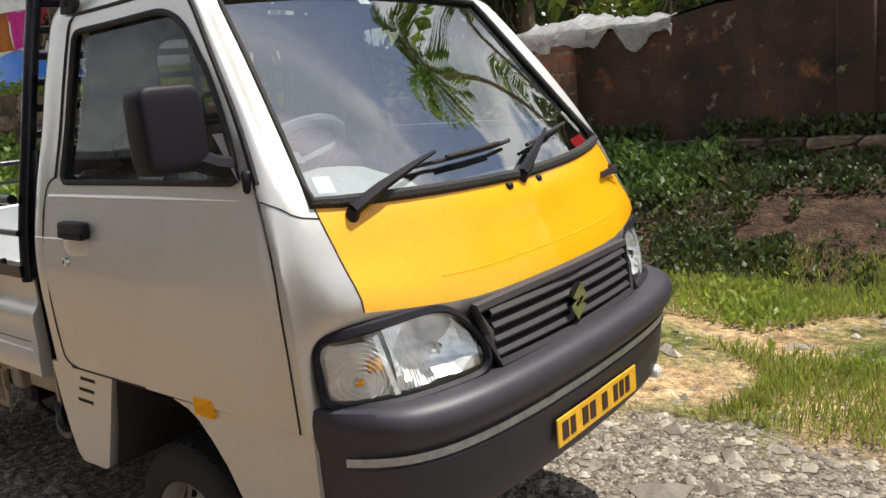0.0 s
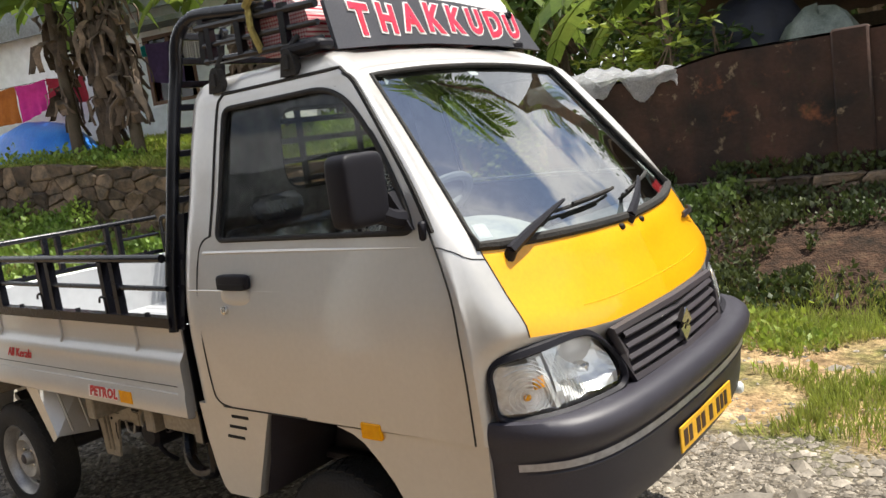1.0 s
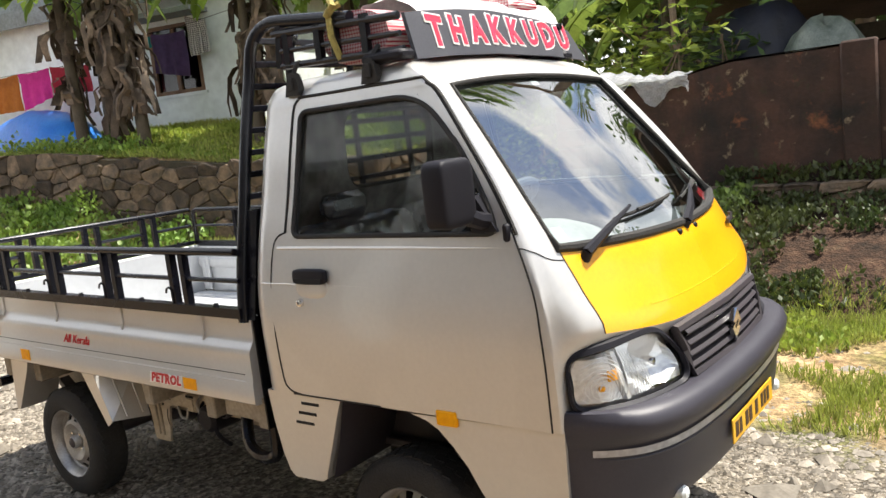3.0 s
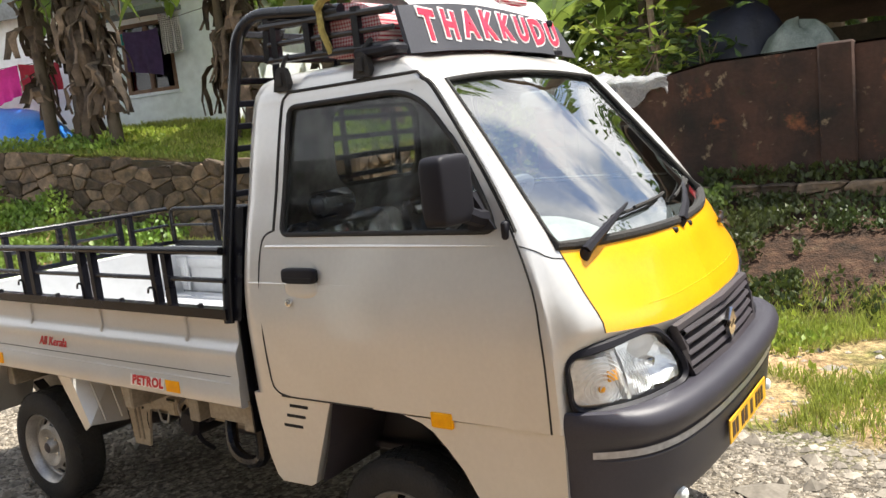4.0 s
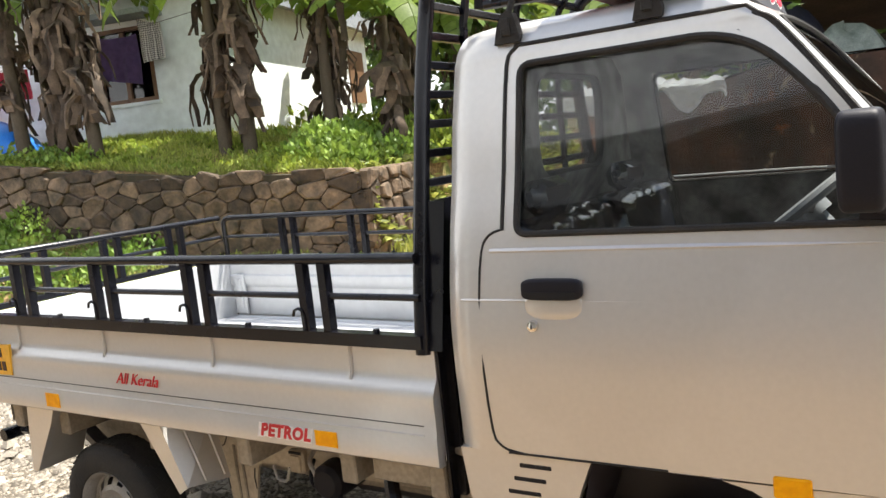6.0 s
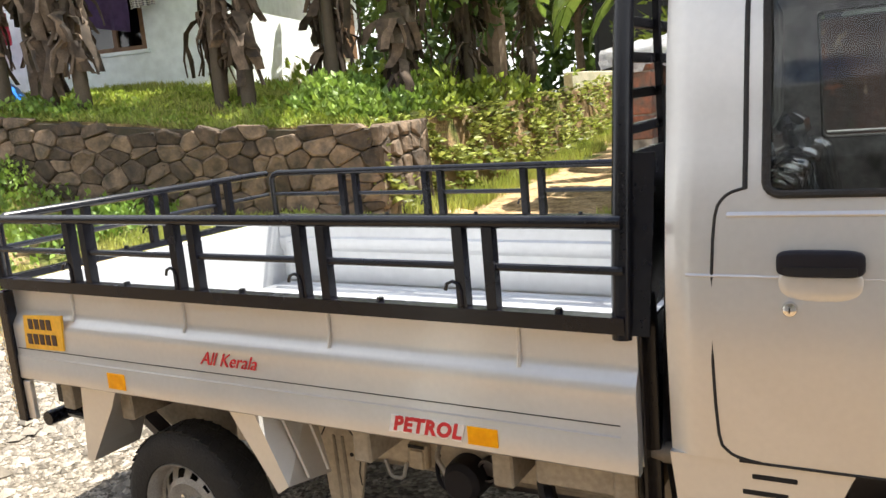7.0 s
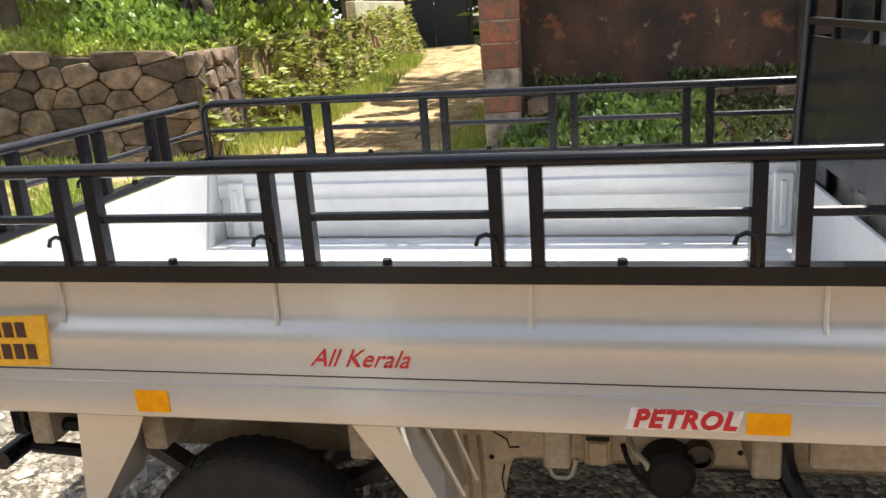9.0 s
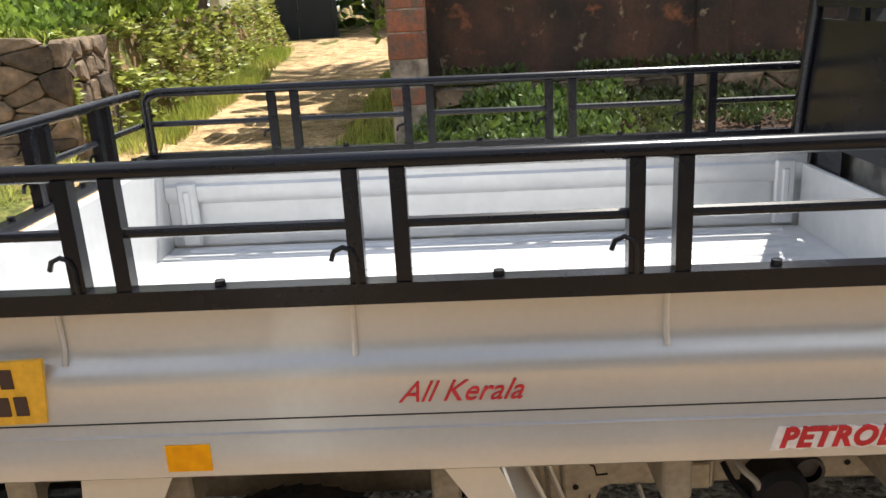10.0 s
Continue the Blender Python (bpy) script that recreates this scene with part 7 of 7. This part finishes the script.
# leafy shrubs between the boundary wall and the shed
# darker greens near the shed put its roof's shade into the leaves
for k, (x, y, h, c, m) in enumerate(((-2.75, 7.6, 1.7, 0.55, LIME), (-2.2, 8.0, 1.6, 0.5, TREELEAF), (-3.3, 8.0, 1.5, 0.5, LIME), (-3.1, 9.2, 2.2, 0.8, CLUMPWEED))):
    q = np.random.default_rng(70 + k)
    n = 700
    root = thing("shrub", (x, y, 0.95), "leafy shrub with palm-shaped leaves behind the wall", "shrub", "shrubs behind the wall")
    st = Shape()
    for j in range(5):
        st.tube([(x, y, 0.9), (x + q.normal() * c * 0.3, y + q.normal() * c * 0.3, 0.95 + h * 0.5), (x + q.normal() * c * 0.6, y + q.normal() * c * 0.6, 0.95 + h * 0.9)], [0.02, 0.015, 0.008], 5)
    part("twig", st, WOOD, root)
    cen = np.array([x, y, 0.95 + h * 0.65]) + q.normal(size=(n // 6, 3)) * np.array([c * 0.6, c * 0.6, h * 0.25])
    pts = np.repeat(cen, 6, 0)
    wy = q.normal(size=pts.shape) * np.array([1, 1, 0.3])
    me = leaf_mesh("crown", pts, wy, q.uniform(0.10, 0.2, len(pts)), m, 0.32, 75 + k, 0.4)
    me.transform(Matrix.Translation(-Vector((x, y, 0.95))))
    cr = new("crown", me)
    cr.parent = root


# ---- the palm whose crown the windshield mirrors ----
PALMLEAF = material("palm_leaf", (0.07, 0.13, 0.025), 0.45, 0, (0.10, 0.16, 0.03), 1.5, 0.9, 20, isle=0.3, transl=0.3)
def palm(place, h, seed, fronds=13, lean=(0, 0)):
    r = random.Random(seed)
    x, y, z = place
    root = thing("palm_tree", place, "slender palm with a grey ringed trunk", "palm tree", "palms")
    top = Vector((x + lean[0], y + lean[1], z + h))
    part("trunk", Shape().tube([(x, y, z - 0.2), Vector((x, y, z)).lerp(top, 0.5), top], [0.13, 0.10, 0.08], 9), WOOD, root)
    for k in range(fronds):
        az = 2 * math.pi * (k + r.uniform(-0.3, 0.3)) / fronds
        e = r.uniform(0.2, 1.2)
        ln = r.uniform(1.8, 2.5)
        d = Vector((math.cos(az), math.sin(az), 0))
        sd = Vector((-d.y, d.x, 0))
        rib, p = [], top.copy()
        for s in range(12):
            rib.append(p.copy())
            p = p + (d * math.cos(e) + Vector((0, 0, math.sin(e)))) * ln / 11
            e -= 0.17
        sh = Shape().tube(rib, [0.02 - 0.0014 * s for s in range(12)], 4)
        for s in range(2, 24):
            t = s / 24 * 10.9
            a = rib[int(t)].lerp(rib[int(t) + 1], t % 1)
            tang = (rib[int(t) + 1] - rib[int(t)]).normalized()
            for sg in (-1, 1):
                w = 0.78 * (0.5 + 0.5 * math.sin(math.pi * s / 25)) * r.uniform(0.85, 1.1)
                tip = a + (sd * sg * 0.85 + tang * 0.5 + Vector((0, 0, -0.25 + r.uniform(-0.15, 0.15)))).normalized() * w
                m = a.lerp(tip, 0.5) + Vector((0, 0, 0.03))
                sh.add([a, m + tang * 0.055, tip, m - tang * 0.055], [(0, 1, 2), (0, 2, 3)])
        part("frond", sh, PALMLEAF if k % 2 else WEED, root, smooth=False)
    return root


palm((-2.3, 13.2, 0.95), 10.4, 5, 15, (1.75, -0.9))
palm((-1.6, 19.0, 0.95), 9.0, 6, 11, (-1.2, -0.6))


# ---- shed, plastic sheet, washing, tarpaulin ----
SHEET = material("brown_roof_sheet", (0.20, 0.155, 0.125), 0.8, 0, (0.11, 0.09, 0.075), 2.0, 1.0, 30, bump=0.3)
shed = thing("shed", (-0.2, 9.5, 0.95), "open lean-to shed with a brown sheet roof", "shed")
rs = Shape()
rowsr = [[(-3.2 + 0.14 * k, y, 3.34 - 0.19 * (y - 7.7) + 0.025 * (k % 2) - 0.05 * math.sin(math.pi * (y - 7.7) / 4.0) * (1 if k < 20 else 0.3)) for k in range(46)] for y in steps([(7.7, 11.7, 0.5)])]
rs.grid(rowsr).grid([[(a, b, c + 0.02) for a, b, c in row] for row in rowsr])
part("roof", rs, SHEET, shed, "brown sagging roof sheet")
for x, y, h in ((-2.75, 7.85, 3.3), (0.4, 7.85, 3.3), (3.0, 7.85, 3.3), (-2.8, 11.4, 2.6), (0.4, 11.4, 2.6), (3.0, 11.4, 2.6)):
    part("post", Shape().tube([(x, y, 0.8), (x + 0.04, y, 2.1), (x, y, h)], [0.05, 0.045, 0.04], 7), WOOD, shed)
part("beam", Shape().tube([(-3.15, 7.85, 3.24), (3.2, 7.85, 3.24)], 0.045, 7), WOOD, shed)
part("back_wall", Shape().box(-2.3, 3.2, 11.3, 11.4, 0.9, 2.5, 0.01), EARTH, shed, "dark back wall", smooth=False)


def heap(name, cx, cy, z, rx_, ry_, h, mat, label, category, seed):
    """A draped heap: a lumpy mound with folds."""
    rows = []
    for i in range(9):
        t = i / 8
        rad = math.cos(t * math.pi / 2) ** 0.7
        row = []
        for k in range(25):
            a = 2 * math.pi * k / 24
            f = 1 + 0.14 * noise.noise((math.cos(a) * 2, math.sin(a) * 2, seed + t * 2)) + 0.05 * math.sin(a * 9 + seed) * (1 - t)
            row.append((cx + rx_ * rad * f * math.cos(a), cy + ry_ * rad * f * math.sin(a), z + h * math.sin(t * math.pi / 2) * (1 + 0.12 * noise.noise((math.cos(a), math.sin(a), seed)))))
        rows.append(row)
    return solid(name, Shape().grid(rows), mat, label, category, base=(cx, cy, z))


BLUE = material("blue_tarpaulin", (0.015, 0.13, 0.55), 0.35, 0, (0.03, 0.2, 0.62), 4, 0.9, 60, bump=0.5, bump_scale=9)
NAVY = material("dark_blue_cover", (0.006, 0.009, 0.022), 0.6, 0, (0.008, 0.009, 0.012), 4, 0.9, 60, bump=0.5, bump_scale=9)
SACK = material("pale_plastic_sack", (0.20, 0.23, 0.19), 0.35, 0, (0.07, 0.09, 0.07), 7, 0.9, 60, bump=0.7, bump_scale=10)
heap("tarpaulin_cover", -14.3, 5.95, 1.90, 1.75, 0.75, 0.95, BLUE, "heap under a crumpled blue tarpaulin on the terrace", "tarpaulin", 3)
heap("dark_cover", -1.95, 8.6, 0.9, 0.85, 0.6, 1.85, NAVY, "dark blue covered heap under the shed roof", "covered heap", 5)
heap("plastic_sack", -1.15, 8.2, 0.9, 0.62, 0.35, 1.5, SACK, "bulging pale plastic sack behind the wall", "sack", 8)

POLY = material("white_polythene", (0.74, 0.75, 0.76), 0.18, 0, (0.50, 0.51, 0.53), 14, 1.0, 60, transl=0.45, alpha=0.55, bump=1.0, bump_scale=16)
rng = random.Random(3)
rows = []
for k in range(38):
    x = -3.50 + 1.50 * k / 37
    hang = 0.19 + 0.17 * noise.noise((k * 0.16, 1, 2)) + 0.03 * noise.noise((k * 0.6, 5, 2)) - 0.04 * (10 < k < 24)
    line = []
    for j in range(13):
        t = j / 12
        fold = 0.035 * noise.noise((k * 0.55, j * 0.8, 4)) + 0.03 * noise.noise((k * 1.9, j * 1.7, 9))
        if t < 0.45:
            line.append((x, 6.48 - 0.64 * t / 0.45, 1.955 + 0.05 * noise.noise((k * 0.35, j * 0.6, 7)) + 0.035 * noise.noise((k * 1.1, j * 1.4, 17)) + (0.10 * math.sin(math.pi * (k - 2) / 26) if 2 < k < 28 else 0) * math.sin(math.pi * t / 0.45)))
        else:
            u = (t - 0.45) / 0.55
            line.append((x + 0.03 * noise.noise((k * 0.3, u * 3, 1)), 5.84 + fold - 0.03 * u + (0.34 if x > -3.0 else 0) * 1.0 * min(1, (x + 3.0) / 0.1 if x > -3.0 else 0), 1.945 - hang * u))
    rows.append(line)
solid("plastic_sheet", Shape().grid(rows), POLY, "crumpled white polythene sheet draped over the wall's end", "plastic sheet")


def cloth(a, b, drop, mat, label, seed, hang=None):
    """A garment hung over the line from a to b, in soft folds."""
    a, b = Vector(a), Vector(b)
    d = (b - a)
    nrm = Vector((-d.y, d.x, 0)).normalized()
    rows = []
    for j in range(9):
        t = j / 8
        rows.append([a + d * (k / 14) + nrm * (0.035 * math.sin(k * 1.3 + seed) * t + 0.03 * noise.noise((k * 0.4, t * 2, seed))) + Vector((0, 0, -(drop if hang is None else lerp([(0, drop), (1, hang)], k / 14)) * t - 0.03 * math.sin(math.pi * k / 14) * (1 - t))) for k in range(15)])
    back = [[p - nrm * 0.02 for p in r] for r in rows[:3]]
    return solid("washing", Shape().grid(rows).grid(back), mat, label, "laundry", "washing on the line", base=tuple(a))


def fabric(name, c, v):
    return material(name, c, 0.9, 0, v, 12, 0.8, 200, bump=0.3, bump_scale=120, transl=0.15)


ORANGE, MAGENTA, REDC, GREYC, PURPLE, TEAL = (fabric("orange_cloth", (0.38, 0.12, 0.015), (0.3, 0.09, 0.01)), fabric("magenta_cloth", (0.55, 0.03, 0.22), (0.45, 0.02, 0.17)),
    fabric("dark_red_cloth", (0.30, 0.012, 0.03), (0.22, 0.01, 0.02)), fabric("grey_cloth", (0.38, 0.38, 0.42), (0.3, 0.3, 0.34)), fabric("purple_cloth", (0.09, 0.05, 0.14), (0.06, 0.035, 0.1)), fabric("teal_cloth", (0.02, 0.35, 0.38), (0.02, 0.28, 0.3)))
cloth((-16.85, 5.70, 3.66), (-16.02, 5.94, 3.66), 0.72, GREYC, "grey cloth hanging on a line", 1)
cloth((-15.98, 5.95, 3.66), (-15.17, 6.18, 3.66), 0.70, ORANGE, "orange-brown cloth hanging on a line", 2)
cloth((-15.14, 6.19, 3.66), (-14.40, 6.40, 3.68), 0.72, MAGENTA, "magenta cloth hanging on a line", 3, 0.55)
cloth((-14.36, 6.42, 3.69), (-13.45, 6.68, 3.62), 0.50, REDC, "dark red cloth hanging on a line", 4)
cloth((-12.72, 7.60, 4.06), (-11.98, 7.82, 4.04), 0.72, PURPLE, "purple shirt hung before the window", 5, 0.85)
cloth((-12.92, 7.56, 4.06), (-12.74, 7.60, 4.05), 0.22, TEAL, "small teal cloth hung before the window", 6)


def checks(name, a, b, size):
    """Woven checks of two colours."""
    m = bpy.data.materials.new(name)
    m.use_nodes = True
    n, l = m.node_tree.nodes, m.node_tree.links
    p = n["Principled BSDF"]
    p.inputs["Roughness"].default_value = 0.9
    tc = n.new("ShaderNodeTexCoord")
    total = None
    for ax, rot in ((0, (0, 0, 0)), (1, (0, radians(90), 0))):
        mp = n.new("ShaderNodeMapping")
        mp.inputs["Rotation"].default_value = rot
        w = n.new("ShaderNodeTexWave")
        w.inputs["Scale"].default_value = size
        w.bands_direction = "X"
        l.new(tc.outputs["Object"], mp.inputs["Vector"])
        l.new(mp.outputs[0], w.inputs["Vector"])
        s = n.new("ShaderNodeMath")
        s.operation = "GREATER_THAN"
        s.inputs[1].default_value = 0.55
        l.new(w.outputs["Fac"], s.inputs[0])
        if total is None:
            total = s
        else:
            t = n.new("ShaderNodeMath")
            t.operation = "ADD"
            l.new(total.outputs[0], t.inputs[0])
            l.new(s.outputs[0], t.inputs[1])
            total = t
    r = n.new("ShaderNodeValToRGB")
    r.color_ramp.elements[0].color, r.color_ramp.elements[1].color = (*a, 1), (*b, 1)
    hv = n.new("ShaderNodeMath")
    hv.operation = "MULTIPLY"
    hv.inputs[1].default_value = 0.5
    l.new(total.outputs[0], hv.inputs[0])
    l.new(hv.outputs[0], r.inputs["Fac"])
    l.new(r.outputs["Color"], p.inputs["Base Color"])
    return m


cloth((-11.95, 7.84, 4.30), (-11.52, 7.96, 4.18), 0.75, checks("black_white_checks", (0.6, 0.56, 0.55), (0.03, 0.02, 0.035), 9), "black and white checked towel hung before the window", 7, 0.6)
for name, a, b in (("washing_line", (-18.5, 5.2, 3.75), (-12.9, 6.84, 3.66)), ("washing_line", (-13.2, 7.48, 4.08), (-10.9, 8.1, 4.25))):
    a, b = Vector(a), Vector(b)
    solid(name, Shape().tube([a, a.lerp(b, 0.5) - Vector((0, 0, 0.05)), b], 0.005, 4), BLACK, "thin washing line between post and house", "washing line", base=tuple(a))

# roped bundle on the roof carrier
WHITECLOTH = material("white_cotton", (0.80, 0.77, 0.76), 0.85, 0, (0.70, 0.66, 0.66), 9, 0.8, 90, bump=0.5, bump_scale=30)
GINGHAM = checks("red_white_checks", (0.72, 0.62, 0.60), (0.42, 0.015, 0.04), 26)
rows = []
for i in range(15):
    t = i / 14
    y = 0.25 + 1.06 * t
    rows.append([(-1.055 + 0.155 * math.cos(a) * (1 + 0.06 * noise.noise((t * 6, a, 1))), y, 2.018 + 0.03 * t + 0.092 * math.sin(a) * (1 + 0.10 * noise.noise((t * 5, a, 3)))) for a in (2 * math.pi * k / 20 for k in range(21))])
end0 = [[(-1.055 + 0.155 * s * math.cos(a), 0.25 + 0.01 * (s < 0.5), 2.018 + 0.092 * s * math.sin(a)) for a in (2 * math.pi * k / 20 for k in range(21))] for s in (0.02, 0.5, 1)]
bundle = thing("bundle", (-1.055, 0.78, 1.93), "rolled red checked cloth with a white sheet over it", "bundle")
part("checked_roll", Shape().grid(rows).grid(end0), GINGHAM, bundle, "red and white checked cloth roll")
sheet = []
for i in range(15):
    t = i / 14
    sheet.append([(-1.06 + 0.195 * math.cos(a), 0.40 + 0.98 * t, 2.03 + 0.035 * t + (0.120 + 0.02 * math.sin(t * 3.1) + 0.026 * noise.noise((t * 6, a * 2, 5)) + 0.012 * noise.noise((t * 17, a * 6, 2))) * math.sin(a)) for a in (math.pi * (0.02 + 0.9 * k / 12) for k in range(13))])
part("white_sheet", Shape().grid(sheet), WHITECLOTH, bundle, "white cotton sheet")
knob = [[(-0.985 + 0.10 * math.cos(a) * s, 1.02 + 0.26 * t, 2.145 + 0.055 * math.sin(a) * s) for a in (2 * math.pi * k / 14 for k in range(15))] for t, s in ((0, 0.3), (0.06, 0.9), (0.4, 1.0), (0.9, 0.95), (1.0, 0.5), (1.0, 0.05))]
part("folded_end", Shape().grid(knob), GINGHAM, bundle)
ROPE = material("yellow_rope", (0.42, 0.34, 0.10), 0.9, 0, (0.3, 0.24, 0.07), 60, 0.9, bump=0.5, bump_scale=200)
part("rope", Shape().tube([(-1.10, 0.215, 1.95), (-1.12, 0.20, 2.03), (-1.13, 0.21, 2.12), (-1.10, 0.24, 2.14)], 0.012, 6).tube([(-1.13, 0.20, 2.10), (-1.09, 0.195, 2.13), (-1.12, 0.215, 2.15)], 0.014, 6), ROPE, bundle, "knotted yellow rope")

# ---- loose stones on the gravel ----
r = np.random.default_rng(80)
PEB = material("gravel_stones", (0.38, 0.335, 0.27), 0.9, 0, (0.16, 0.138, 0.11), 8, 1.0, 60, isle=0.45)
def pebbles(n, box, size, seed, keep, label):
    q = np.random.default_rng(seed)
    pts = q.uniform((box[0], box[2]), (box[1], box[3]), size=(n, 2))
    pts = np.array([p for p in pts if keep(*p)])
    base = np.array([(1, 0, 0), (0.3, 0.95, 0), (-0.8, 0.6, 0), (-0.75, -0.65, 0), (0.35, -0.9, 0), (0.05, 0.05, 0.62), (0, 0, -0.4)])
    faces = [(0, 1, 5), (1, 2, 5), (2, 3, 5), (3, 4, 5), (4, 0, 5), (1, 0, 6), (2, 1, 6), (3, 2, 6), (4, 3, 6), (0, 4, 6)]
    m = len(pts)
    s = q.uniform(*size, m) * (1 + 1.5 * (q.uniform(0, 1, m) > 0.97))
    ang = q.uniform(0, 6.28, m)
    v = base[None] * (1 + 0.25 * q.normal(size=(m, 7, 1))) * s[:, None, None]
    v = v * q.uniform(0.6, 1.3, size=(m, 1, 3))
    x = v[..., 0] * np.cos(ang)[:, None] - v[..., 1] * np.sin(ang)[:, None] + pts[:, :1]
    y = v[..., 0] * np.sin(ang)[:, None] + v[..., 1] * np.cos(ang)[:, None] + pts[:, 1:]
    z = v[..., 2] + np.array([land(*p) for p in pts])[:, None] + 0.1 * s[:, None]
    f = (np.arange(m)[:, None, None] * 7 + np.array(faces)[None]).reshape(-1, 3)
    me = bpy.data.meshes.new("gravel")
    me.from_pydata(np.stack([x, y, z], -1).reshape(-1, 3).tolist(), [], f.tolist())
    me.materials.append(PEB)
    stuff("gravel", me, label, "gravel")
off_grass = lambda x, y: not gravel_edge(x, y) or random.Random(int(x * 1000 + y * 7)).random() < 0.12
pebbles(17000, (-1.0, 2.0, 0.2, 2.6), (0.004, 0.012), 81, off_grass, "grey broken stone gravel before the truck")
pebbles(16000, (-7.5, -3.0, -0.6, 3.0), (0.008, 0.022), 82, off_grass, "grey broken stone gravel behind the truck")
pebbles(5000, (-3.0, 2.2, -0.7, 0.3), (0.008, 0.020), 83, off_grass, "grey broken stone gravel beside the truck")
pebbles(1500, (-0.6, 2.4, 0.3, 2.5), (0.014, 0.034), 85, off_grass, "flat broken stones lying on the gravel")
pebbles(2500, (-7.5, -3.4, -0.6, 3.0), (0.018, 0.034), 86, off_grass, "larger broken stones behind the truck")
pebbles(900, (-3.0, 3.0, 2.2, 4.4), (0.008, 0.025), 84, lambda x, y: True, "stray stones in the grass")
solid("paper_scrap", Shape().prism([(0.62, 1.48, 0.02), (0.80, 1.42, 0.025), (0.86, 1.60, 0.03), (0.66, 1.66, 0.02)], (0, 0, 0), (0, 0, 0.004)), STICKER, "white paper scrap lying on the gravel", "paper", smooth=False)
